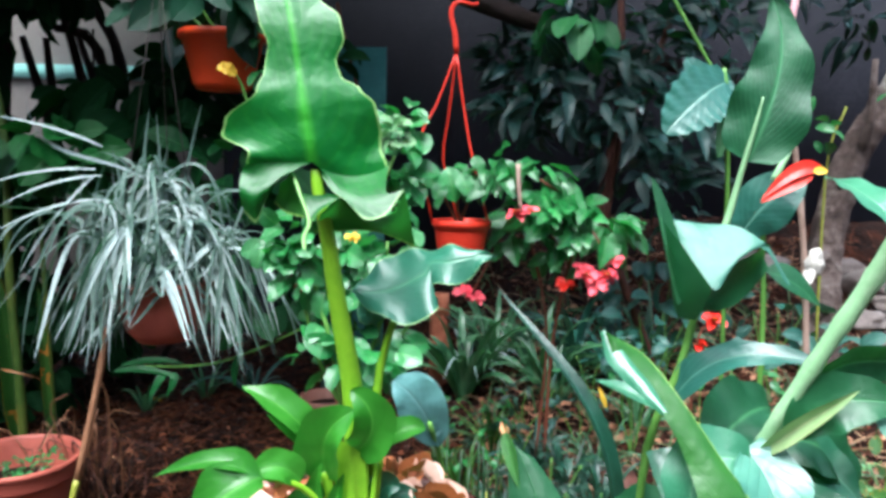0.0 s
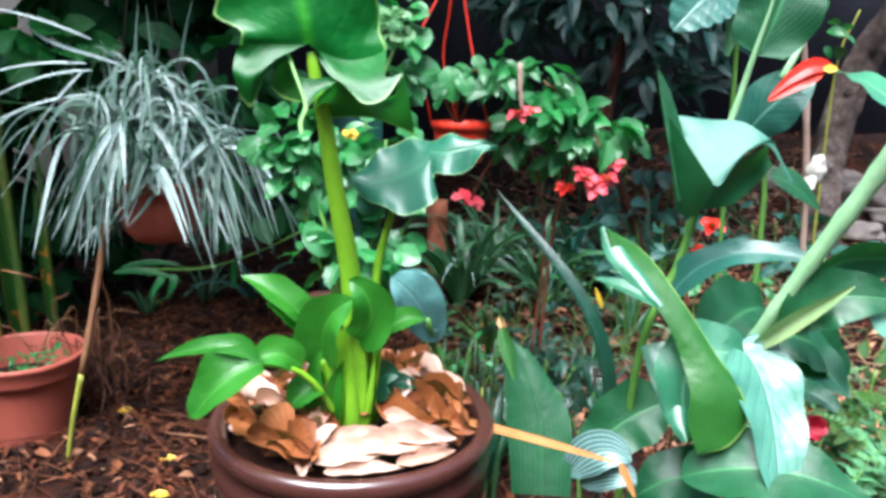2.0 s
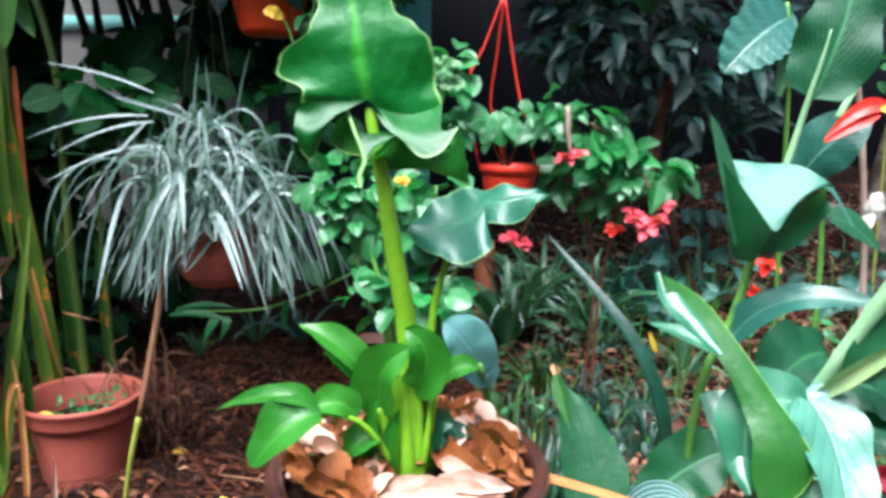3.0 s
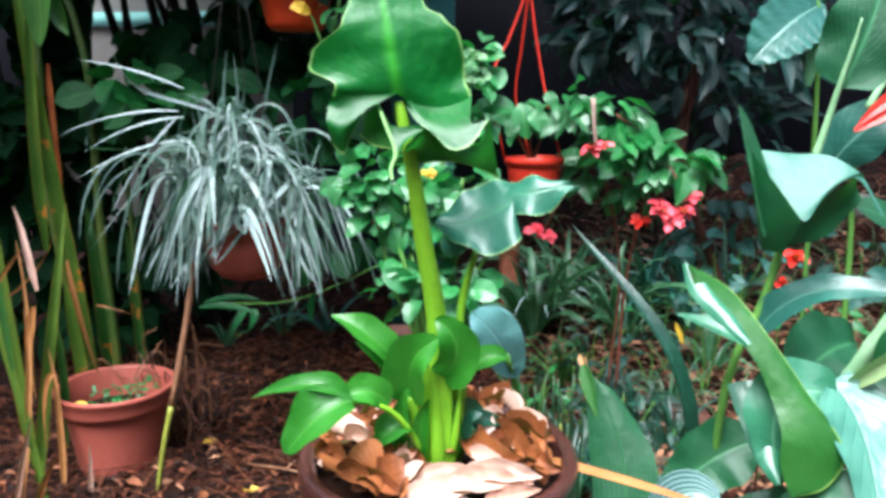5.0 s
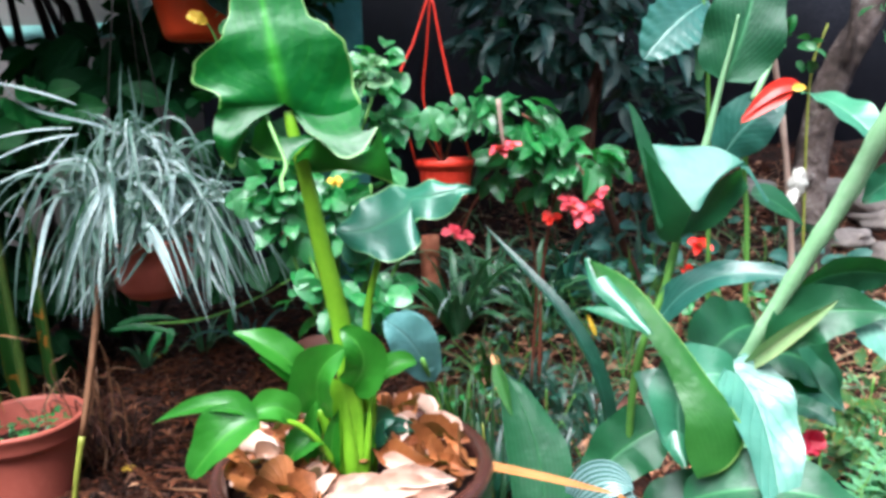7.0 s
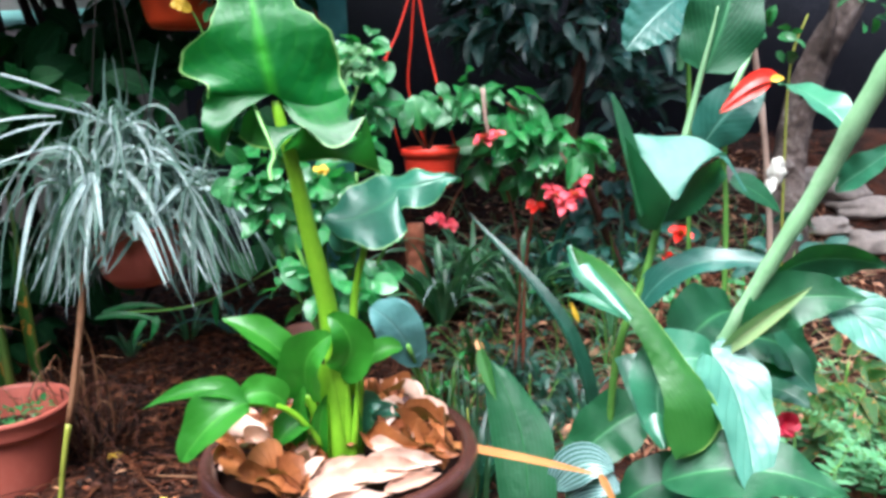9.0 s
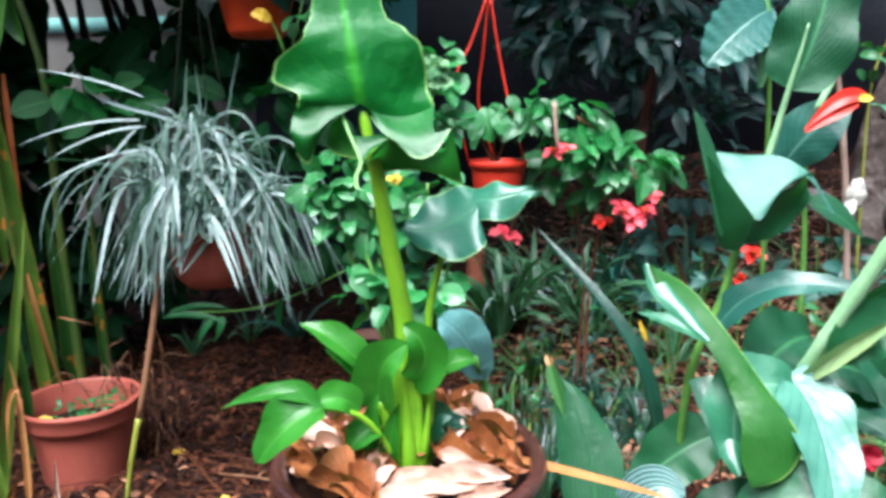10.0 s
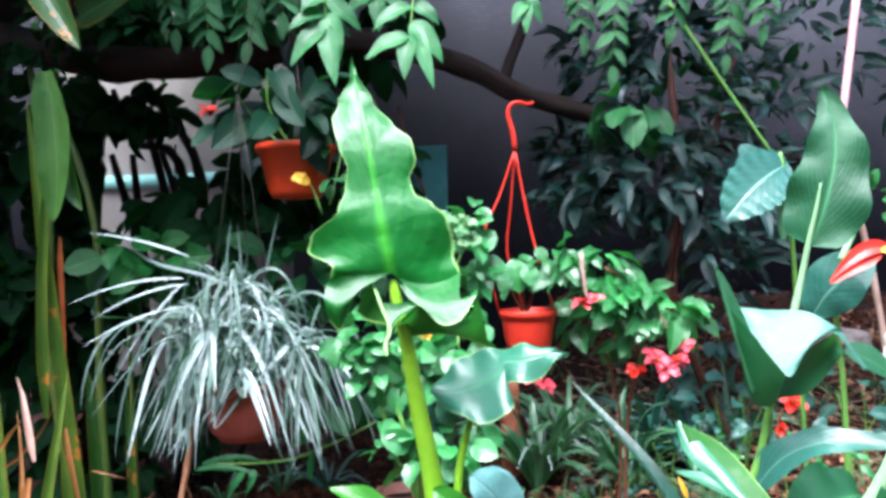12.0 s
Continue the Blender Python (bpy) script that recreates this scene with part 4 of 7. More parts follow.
for i in range(80):
    c = Vector((SPX + r.uniform(-0.03, 0.09), SPY + r.uniform(-0.08, 0.05), SPZ - 0.045 + r.uniform(0, 0.05)))
    placed("leaf", r.choice(weedleaf), leaf_pose(c, rand_dir(r, -0.1, 0.9), (0, 0, 1), r.uniform(0.012, 0.026)), weed)
for i in range(8):
    c = Vector((SPX + r.uniform(0.0, 0.08), SPY + r.uniform(-0.05, 0.05), SPZ - 0.055))
    part("stem", tube([c, c + Vector((r.uniform(-.02, .05), r.uniform(-.03, .03), r.uniform(0.04, 0.1)))], 0.002, 0.001, 5, 5), "red_stem", weed)
solid("yellow_leaf", blade([(SPX - 0.075, SPY - 0.07, SPZ - 0.04), (SPX - 0.055, SPY - 0.06, SPZ - 0.02), (SPX - 0.03, SPY - 0.06, SPZ - 0.035)], 0.03, "oval", (0, -0.7, 0.7)), "yellow", "fallen yellow leaf lying in the terracotta pot", "fallen leaf")


# ---- hanging pot with a striped strap-leaved plant ----
HC = (-0.586, 1.620, 0.514)
HX, HY, HZ = HC
hang = thing("hanging_pot", (HX, HY, HZ - 0.05), "round terracotta plastic hanging pot under the striped plant", "hanging pot")
part("bowl", lathe([(0.02, -0.042), (0.055, -0.038), (0.076, -0.015), (0.09, 0.03), (0.096, 0.075), (0.102, 0.078), (0.102, 0.088), (0.095, 0.09), (0.09, 0.07), (0.085, 0.04)], (HX, HY, HZ), 36), "terracotta", hang)
part("soil", lathe([(0.09, 0.066), (0.05, 0.07), (0.0005, 0.072)], (HX, HY, HZ), 24), "soil", hang)
for a in (100, 220, 340):
    b = (HX + 0.099 * math.cos(radians(a)), HY + 0.099 * math.sin(radians(a)), HZ + 0.085)
    part("wire", tube([b, (HX, HY, HZ + 0.72)], 0.0012, 0.0012, 4, 5), "wire", hang, "thin dark hanger wire")
part("wire", tube([(HX, HY, HZ + 0.715), (HX + 0.01, HY + 0.12, HZ + 0.95), (HX + 0.015, HY + 0.3, 1.62)], 0.0014, 0.0014, 6, 5), "wire", hang)
spider = thing("spider_plant", (HX, HY, HZ + 0.07), "silvery green and white striped spider plant with arching leaves", "plant")
r = random.Random(5)
crowns = [((0, 0, 0.10), 4), ((-0.09, -0.03, 0.15), 4), ((0.09, -0.03, 0.14), 4), ((-0.03, -0.07, 0.20), 5), ((0.06, -0.02, 0.23), 4), ((-0.01, 0.0, 0.28), 4), ((0.02, -0.07, 0.12), 3), ((-0.14, -0.02, 0.19), 4), ((0.14, -0.02, 0.17), 4), ((-0.05, 0.02, 0.30), 2)]
for i in range(450):
    c = Vector(r.choices([k for k, _ in crowns], [w for _, w in crowns])[0])
    a = r.uniform(0, 2 * math.pi)
    d = Vector((math.cos(a) * (0.9 if math.cos(a) < 0 else 0.95), math.sin(a) * 0.85, 0))
    b = Vector((HX, HY, HZ)) + c + rand_dir(r) * 0.02
    bend = Vector((r.uniform(-.05, .05), r.uniform(-.05, .03), 0))
    hanging = r.random() < 0.68
    if hanging:
        n = r.uniform(0.04, 0.16)
        rise = r.uniform(0.0, 0.05)
        drop = r.uniform(0.08, 0.2) + c.z * r.uniform(0.3, 0.75)
        p2 = b + d * n * r.uniform(0.55, 0.8) + bend * 0.6 + Vector((0, 0, -drop * r.uniform(0.1, 0.4)))
        end = b + d * n * r.uniform(0.95, 1.35) + bend + Vector((0, 0, -drop))
        width = r.uniform(0.006, 0.014)
    else:
        n = r.uniform(0.09, 0.27)
        rise = n * r.uniform(0.1, 0.6)
        fall = n * r.uniform(0.2, 1.0) + c.z * r.uniform(0.0, 0.4) if i > 60 else -n * r.uniform(0.1, 0.6)
        p2 = b + d * n * r.uniform(0.55, 0.95) + bend * r.uniform(0, 1.2) + Vector((0, 0, rise * r.uniform(0.2, 0.9)))
        end = b + d * n * r.uniform(0.5, 0.95) + bend + Vector((0, 0, -fall + 0.03))
        width = r.uniform(0.004, 0.0095)
    low_end = HZ - 0.09 + r.uniform(0, 0.07)
    if -0.07 < end.x - HX < 0.1:
        low_end += 0.1 if end.x < HX else 0.15
    end.z = max(end.z, low_end)
    # leaves hanging in front mostly take the lighter copy, as if lit
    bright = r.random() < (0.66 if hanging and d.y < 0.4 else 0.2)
    part("leaf", blade([b, b + d * n * 0.35 + Vector((0, 0, rise)), p2, end], width, "strap", (d.x, d.y - 0.5, 0.9), 0.25, 0.0, 1, 0, 0.2, r.uniform(-100, 100), 11, 2), "spider" if bright else "spider_shaded", spider)
# upright shoots in its middle
for k in range(9):
    x = r.uniform(-0.09, 0.06)
    b = Vector((HX + x, HY + r.uniform(-0.03, 0.03), HZ + 0.12))
    part("leaf", blade([b, b + Vector((r.uniform(-0.02, 0.02), 0, 0.14)), b + Vector((r.uniform(-0.06, 0.06), 0, r.uniform(0.2, 0.36)))], r.uniform(0.006, 0.01), "strap", (r.uniform(-.5, .5), -0.9, 0.3), 0.25, 0, 1, 0, 0.2, r.uniform(-60, 60), 10, 2), "spider_shaded", spider)
# a few long leaves that reach out to one side
for pts in ([(-0.699, 1.570, 0.830), (-0.809, 1.530, 0.835), (-0.933, 1.520, 0.781)], [(-0.678, 1.550, 0.818), (-0.768, 1.510, 0.812), (-0.871, 1.500, 0.747)], [(-0.675, 1.540, 0.772), (-0.764, 1.500, 0.767), (-0.878, 1.480, 0.695)],
            [(-0.686, 1.540, 0.819), (-0.765, 1.500, 0.730), (-0.818, 1.490, 0.619)], [(-0.700, 1.600, 0.877), (-0.792, 1.560, 0.921), (-0.905, 1.560, 0.933)],
            [(HX + 0.05, HY, HZ + 0.1), (-0.379, 1.550, 0.764), (-0.306, 1.550, 0.559)],
            [(HX - 0.04, HY - 0.08, HZ + 0.1), (-0.610, 1.450, 0.730), (-0.650, 1.500, 0.433)]):
    part("leaf", blade(pts, 0.0095, "strap", (0, -0.6, 0.8), 0.25, 0, 1, 0, 0.2, 10, 12, 2), "spider", spider)


# ---- upper orange hanging pot with a dark leafy plant ----
UC = (-0.507, 1.780, 1.074)
upper = thing("hanging_pot", UC, "orange plastic hanging pot under dark foliage", "hanging pot")
part("bowl", lathe([(0.03, -0.065), (0.058, -0.062), (0.066, -0.05), (0.088, 0.045), (0.096, 0.047), (0.097, 0.062), (0.09, 0.064), (0.082, 0.03), (0.08, 0.02)], UC, 36), "orange", upper)
part("soil", lathe([(0.085, 0.04), (0.0005, 0.046)], UC, 24), "soil", upper)
for a in (60, 180, 300):
    b = (UC[0] + 0.093 * math.cos(radians(a)), UC[1] + 0.093 * math.sin(radians(a)), UC[2] + 0.055)
    part("strap", tube([b, (UC[0], UC[1], UC[2] + 0.35)], 0.0014, 0.0014, 4, 5), "wire", upper)
part("hook", tube([(UC[0], UC[1], UC[2] + 0.345), (UC[0], UC[1] + 0.05, UC[2] + 0.4), (UC[0] + 0.01, UC[1] + 0.14, 1.62)], 0.0025, 0.0025, 6, 6), "wire", upper)
# leaves over the orange pot, shade put into their dark green
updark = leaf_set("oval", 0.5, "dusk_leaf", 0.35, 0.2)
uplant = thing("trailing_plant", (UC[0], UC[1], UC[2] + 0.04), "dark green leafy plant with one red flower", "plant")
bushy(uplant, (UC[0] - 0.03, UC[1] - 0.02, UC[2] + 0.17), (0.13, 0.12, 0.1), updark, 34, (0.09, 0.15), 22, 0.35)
stalks(uplant, (UC[0], UC[1], UC[2] + 0.04), [(UC[0] - 0.15, UC[1], UC[2] + 0.2), (UC[0] + 0.06, UC[1], UC[2] + 0.22), (UC[0] - 0.05, UC[1] - 0.05, UC[2] + 0.24)], 0.004, 0.002, "green_stem")


def flower_head(parent, at, size, mat, petals=8, seed=0, name="petal"):
    """A small head of cupped petals."""
    r = random.Random(seed)
    for i in range(petals):
        d = rand_dir(r, -0.8, 0.5)
        c = Vector(at)
        part(name, blade([c, c + d * size * 0.5 + Vector((0, 0, 0.1 * size)), c + d * size], size * 0.75, "oval", (d.x * 0.3, -0.6, 0.7), 0.2, 0.06, 1.5, 0, 0.4, 0, 6, 4), mat, parent)


flower_head(uplant, (-0.673, 1.660, 1.207), 0.022, "red", 9, 3)
sprig = thing("yellow_sprig", (-0.443, 1.700, 0.998), "small sprig with a yellow withered leaf beside the orange pot", "leaf")
part("stem", tube([(-0.425, 1.700, 0.965), (-0.439, 1.690, 1.017), (-0.450, 1.680, 1.039)], 0.003, 0.002, 6, 5), "green_stem", sprig)
part("leaf", blade([(-0.447, 1.680, 1.035), (-0.463, 1.660, 1.053), (-0.483, 1.660, 1.044)], 0.028, "oval", (0, -0.9, 0.3), 0.2, 0.1), "yellow", sprig)
sprigleaf = leaf_set("oval", 0.7, "bush", 0.2)
sprigs = thing("creeper", (-0.397, 1.750, 1.052), "bright green small-leaved creeper beside the orange pot", "plant")
part("stem", tube([(-0.412, 1.720, 0.989), (-0.398, 1.740, 1.063), (-0.379, 1.780, 1.177)], 0.003, 0.002, 8, 5), "green_stem", sprigs)
bushy(sprigs, (-0.388, 1.730, 1.068), (0.035, 0.03, 0.09), sprigleaf, 20, (0.03, 0.05), 4)


# ---- red hanging basket on its hook ----
BC = (0.037, 1.830, 0.711)
BX, BY, BZ = BC
basket = thing("hanging_basket", BC, "small bright red plastic hanging basket with three straps", "hanging pot")
part("bowl", lathe([(0.03, -0.075), (0.05, -0.073), (0.055, -0.06), (0.062, -0.01), (0.064, 0.0), (0.069, 0.002), (0.071, 0.016), (0.068, 0.019), (0.063, 0.014), (0.058, -0.02), (0.057, -0.03)], BC, 36), "redplastic", basket)
part("soil", lathe([(0.06, -0.004), (0.0005, 0.002)], BC, 24), "soil", basket)
JUN = (0.016, 1.830, 1.112)
for line in [[(-0.024, 1.820, 1.001), (-0.064, 1.800, 0.894), (-0.03, 1.81, 0.722)], [(0.002, 1.850, 0.978), (-0.009, 1.870, 0.859), (0.03, 1.895, 0.72)], [(0.038, 1.830, 0.977), (0.062, 1.820, 0.861), (0.1, 1.81, 0.722)]]:
    part("strap", tube([JUN] + line, 0.003, 0.003, 12, 6), "redplastic", basket)
part("hook", tube([JUN, (0.012, 1.830, 1.155), (0.002, 1.830, 1.195), (0.006, 1.830, 1.216), (0.022, 1.83, 1.226), (0.05, 1.85, 1.224), (0.062, 1.87, 1.232)], 0.0068, 0.004, 16, 8), "redplastic", basket)
beg = leaf_set("oval", 0.72, "bush", 0.3, 0.15, 0.05, 3, 8, 6, 0.0)
bplant = thing("basket_plant", (BX, BY, BZ), "glossy green begonia growing in the red hanging basket", "plant")
for p, size in [((-0.061, 1.800, 0.860), .07), ((0.003, 1.780, 0.852), .08), ((0.029, 1.760, 0.839), .06), ((-0.010, 1.770, 0.821), .05), ((0.059, 1.800, 0.877), .045), ((-0.049, 1.800, 0.808), .06), ((0.055, 1.800, 0.819), .05), ((-0.029, 1.820, 0.853), .07), ((0.072, 1.820, 0.832), .05), ((-0.070, 1.780, 0.828), .06)]:
    placed("leaf", rng.choice(beg), leaf_pose(p, (rng.uniform(-0.6, 0.6), -0.3, -0.7), (0, -0.9, 0.4), size), bplant)
bushy(bplant, (BX, BY + 0.01, BZ + 0.09), (0.06, 0.04, 0.04), beg, 14, (0.04, 0.055), 9, 0.1)
stalks(bplant, (BX, BY, BZ), [(BX - 0.05, BY - 0.03, BZ + 0.12), (BX + 0.03, BY - 0.03, BZ + 0.13), (BX, BY - 0.04, BZ + 0.1)], 0.004, 0.002, "red_stem")


# ---- cane begonia with pink flowers ----
cane = thing("cane_begonia", (0.268, 1.900, 0.307), "cane begonia with glossy green leaves and drooping pink flower clusters", "plant")
part("stem", tube([(0.263, 1.920, 0.119), (0.266, 1.880, 0.400), (0.280, 1.820, 0.579), (0.305, 1.800, 0.751), (0.215, 1.800, 0.829)], 0.004, 0.0025, 22, 8, 0.3), "red_stem", cane)
part("stem", tube([(0.246, 1.960, 0.103), (0.257, 1.920, 0.448), (0.196, 1.850, 0.697), (0.120, 1.820, 0.857)], 0.0035, 0.0025, 20, 8, 0.3), "red_stem", cane)
part("stem", tube([(0.305, 1.800, 0.739), (0.342, 1.760, 0.703), (0.352, 1.740, 0.652)], 0.003, 0.002, 8, 6), "red_stem", cane)
bl = leaf_set("lance", 0.55, "bush", 0.35, 0.2, 0.05, 3, 8, 6)
for c, rad, k, sd in [((0.119, 1.800, 0.844), (.06, .05, .05), 18, 31), ((0.211, 1.820, 0.829), (.06, .05, .05), 18, 32), ((0.248, 1.800, 0.759), (.08, .06, .05), 30, 33), ((0.327, 1.780, 0.733), (.085, .06, .05), 30, 34), ((0.393, 1.820, 0.704), (.06, .05, .04), 14, 35), ((0.188, 1.900, 0.693), (.08, .06, .06), 16, 36), ((0.278, 1.860, 0.668), (.08, .05, .05), 18, 37)]:
    bushy(cane, c, rad, bl, int(k * 1.2), (0.04, 0.085), sd, 0.6)
for c, sz, k, sd in [((0.319, 1.720, 0.622), .03, 9, 1), ((0.360, 1.730, 0.618), .028, 9, 2), ((0.336, 1.710, 0.596), .028, 8, 3), ((0.379, 1.740, 0.651), .026, 8, 4), ((0.153, 1.680, 0.754), .024, 7, 5), ((0.182, 1.680, 0.762), .022, 7, 6), ((0.308, 1.730, 0.637), .024, 6, 12)]:
    flower_head(cane, c, sz, "pink", k, sd)
for c, sz, k, sd in [((0.280, 1.780, 0.592), .026, 8, 7)]:
    flower_head(cane, c, sz, "red", k, sd)
for c, sz, k, sd in [((0.049, 2.100, 0.510), .035, 8, 8), ((0.080, 2.100, 0.497), .03, 7, 9)]:
    flower_head(cane, c, sz, "pink", k, sd)
part("stem", tube([(0.072, 2.100, 0.505), (0.115, 2.050, 0.605), (0.188, 1.900, 0.693)], 0.003, 0.002, 8, 6), "red_stem", cane)
part("flower_stalk", tube([(0.165, 1.680, 0.760), (0.158, 1.680, 0.808), (0.155, 1.690, 0.861)], 0.0035, 0.006, 8, 8), "pale_cane", cane, "pale dry flower stalk")

# ---- small-leaved bush behind the great leaf ----
midbush = thing("begonia_bush", (-0.177, 1.350, 0.427), "bushy green begonia with rounded leaves behind the large pot", "plant")
rb = leaf_set("oval", 0.78, "bush", 0.3, 0.15, 0.05, 3, 8, 6)
for c, rad, k, sd in [((-0.252, 1.420, 0.718), (.07, .05, .06), 26, 41), ((-0.089, 1.400, 0.723), (.04, .06, .08), 22, 42), ((-0.212, 1.420, 0.665), (.09, .05, .07), 34, 43), ((-0.107, 1.420, 0.633), (.06, .05, .07), 24, 44), ((-0.082, 1.500, 0.911), (.03, .04, .06), 16, 45), ((-0.099, 1.500, 0.817), (.035, .05, .07), 12, 46), ((-0.101, 1.380, 0.519), (.045, .05, .05), 14, 47), ((-0.213, 1.400, 0.530), (.05, .04, .05), 8, 48), ((-0.163, 1.380, 0.503), (.03, .04, .06), 8, 49), ((-0.170, 1.450, 0.595), (.06, .05, .09), 20, 50)]:
    bushy(midbush, c, rad, rb, int(k * 1.6), (0.028, 0.06), sd, 0.35)
stalks(midbush, (-0.168, 1.400, 0.410), [(-0.242, 1.400, 0.605), (-0.201, 1.420, 0.665), (-0.082, 1.500, 0.901), (-0.095, 1.420, 0.716), (-0.044, 1.400, 0.583), (-0.252, 1.420, 0.723)], 0.005, 0.003, "green_stem", seed=3)
bushy(midbush, (-0.084, 1.42, 0.908), (0.018, 0.02, 0.026), leaf_set("oval", 0.8, "variegated", 0.3, 0.15, 0.08, 3, 8, 6), 22, (0.02, 0.034), 52, 0.3)
flower_head(midbush, (-0.144, 1.320, 0.732), 0.014, "yellow", 8, 9)
part("bluish_leaf", blade([(0.011, 1.250, 0.403), (-0.019, 1.200, 0.506), (-0.063, 1.200, 0.524)], 0.078, "oval", (-0.1, -0.75, 0.65), 0.1, 0.03), "bluegrey", midbush, "broad bluish green leaf")
part("bluish_leaf", blade([(-0.003, 1.240, 0.416), (-0.012, 1.220, 0.490), (-0.043, 1.220, 0.532)], 0.075, "oval", (0.1, -0.75, 0.65), 0.1, 0.03), "bluegrey", midbush)
part("stem", tube([(0.030, 1.300, 0.280), (0.011, 1.270, 0.375), (-0.005, 1.220, 0.452)], 0.006, 0.004, 8, 7), "green_stem", midbush)
for a, b, c in [((-0.220, 1.450, 0.551), (-0.249, 1.440, 0.608), (-0.268, 1.430, 0.632)), ((-0.169, 1.400, 0.388), (-0.206, 1.420, 0.492), (-0.232, 1.430, 0.577))]:
    part("stem", tube([a, b, c], 0.005, 0.004, 8, 7, 0.3), "cane", midbush)


# ---- post and strap-leaved plants further back ----
solid("post", tube([(-0.026, 2.600, 0.012), (-0.029, 2.600, 0.219), (-0.032, 2.600, 0.420)], 0.036, 0.034, 14, 12, 0, 0.1), "post_bark", "reddish brown weathered wooden post", "post")


def tuft(name, base, count, length, width, mat, seed, label, spread=1.0, droop=0.5, category="plant", bias=(0, 0)):
    """A tuft of arching strap leaves from one root."""
    r = random.Random(seed)
    ob = thing(name, base, label, category)
    b = Vector(base)
    for i in range(count):
        a = r.uniform(0, 2 * math.pi)
        d = Vector((math.cos(a) + bias[0], math.sin(a) + bias[1], 0))
        n = length * r.uniform(0.55, 1.1)
        s = spread * r.uniform(0.25, 1.0)
        mid = b + d * n * 0.35 * s + Vector((0, 0, n * 0.62))
        end = b + d * n * 0.8 * s + Vector((0, 0, n * (0.9 - droop * s * r.uniform(0.6, 1.4))))
        part("leaf", blade([b + d * 0.012, mid, end], width * r.uniform(0.7, 1.2), "strap", (-d.x * 0.6, -d.y * 0.6 - 0.3, 1), 0.3, 0, 1, 0, 0.2, r.uniform(-30, 30), 9, 2), mat, ob)
    return ob


def on_ground(p):
    return (p[0], p[1], ground_z(p[0], p[1]) - 0.01)


tuft("bromeliad", on_ground((0.056, 2.450, 0.161)), 30, 0.44, 0.034, "grass", 61, "dark green strap-leaved bromeliad on the soil", 1.1, 0.5)
tuft("strap_plant", on_ground((0.312, 2.500, 0.128)), 30, 0.4, 0.022, "grass", 62, "dark green tuft of arching strap leaves", 1.2, 0.6)
tuft("strap_plant", on_ground((0.571, 2.500, 0.129)), 26, 0.4, 0.02, "bluish", 63, "bluish green tuft of strap leaves", 1.0, 0.5)
tuft("strap_plant", on_ground((0.104, 1.500, 0.089)), 30, 0.3, 0.016, "under", 64, "dark green grassy tuft beside the large pot", 0.7, 0.3)
tuft("strap_plant", on_ground((0.263, 1.600, 0.079)), 24, 0.24, 0.016, "under", 65, "dark green grassy tuft beside the large pot", 0.9, 0.4)
tuft("strap_plant", on_ground((0.051, 1.900, 0.093)), 18, 0.3, 0.012, "reed", 66, "yellowish green grassy tuft", 0.6, 0.3)
for i, (p, n, w, mat, k) in enumerate([((0.168, 2.600, 0.179), .4, .02, "grass", 26), ((0.439, 2.600, 0.180), .42, .02, "bluish", 26), ((0.706, 2.600, 0.181), .42, .018, "grass", 24), ((0.008, 2.100, 0.145), .2, .012, "reed", 22), ((0.154, 1.750, 0.100), .26, .014, "under", 28), ((0.410, 1.900, 0.068), .26, .014, "under", 18),
                                      ((0.263, 2.100, 0.098), .22, .014, "bluish", 22), ((0.142, 2.200, 0.147), .24, .008, "reed", 36), ((0.201, 1.950, 0.106), .22, .008, "under", 26), ((0.341, 2.000, 0.120), .24, .008, "under", 26), ((0.133, 1.650, 0.064), .26, .009, "under", 32), ((0.228, 1.700, 0.069), .22, .008, "under", 24), ((0.435, 2.100, 0.116), .22, .008, "grass", 36), ((0.087, 1.750, 0.070), .24, .007, "reed", 30), ((0.353, 2.400, 0.158), .3, .009, "grass", 40), ((0.068, 2.550, 0.192), .34, .012, "spider", 16), ((0.593, 2.300, 0.154), .26, .009, "grass", 36), ((0.877, 2.000, 0.252), .26, .014, "bluish", 22), ((-0.006, 1.600, 0.152), .2, .008, "reed", 18), ((-0.882, 2.700, 0.083), .22, .014, "grass", 18), ((-1.061, 2.600, 0.089), .2, .016, "grass", 14), ((-0.707, 2.700, 0.105), .26, .016, "bluish", 16)]):
    tuft("strap_plant", on_ground(p), k, n, w, mat, 600 + i, "tuft of narrow green strap leaves on the soil", 1.2, 0.55)
reeds = thing("reed_cluster", on_ground((0.072, 1.36, 0)), "dense cluster of dark upright stems behind the large pot", "plant")
rq = random.Random(41)
for k in range(34):
    p0 = Vector((0.072 + rq.uniform(-0.045, 0.05), 1.36 + rq.uniform(-0.05, 0.06), 0))
    p0.z = ground_z(p0.x, p0.y) - 0.01
    p1 = p0 + Vector((rq.uniform(-0.03, 0.03), rq.uniform(-0.03, 0.03), rq.uniform(0.2, 0.42)))
    part("stem", tube([p0, p0.lerp(p1, 0.5) + Vector((rq.uniform(-0.01, 0.01), 0, 0)), p1], rq.uniform(0.003, 0.005), 0.0018, 8, 5, 0.1), rq.choice(("reed_dark", "reed_dark", "reed_stem")), reeds)
longleaf = thing("arching_leaf_plant", on_ground((0.342, 1.500, 0.178)), "dark green plant with one long arching strap leaf", "plant")
part("leaf", blade([on_ground((0.342, 1.500, 0.178)), (0.384, 1.420, 0.384), (0.274, 1.500, 0.421), (0.116, 1.600, 0.606)], 0.042, "strap", (0.5, -0.7, 0.5), 0.3, 0.02, 2, 0, 0.2, 0, 18, 4), "under", longleaf)
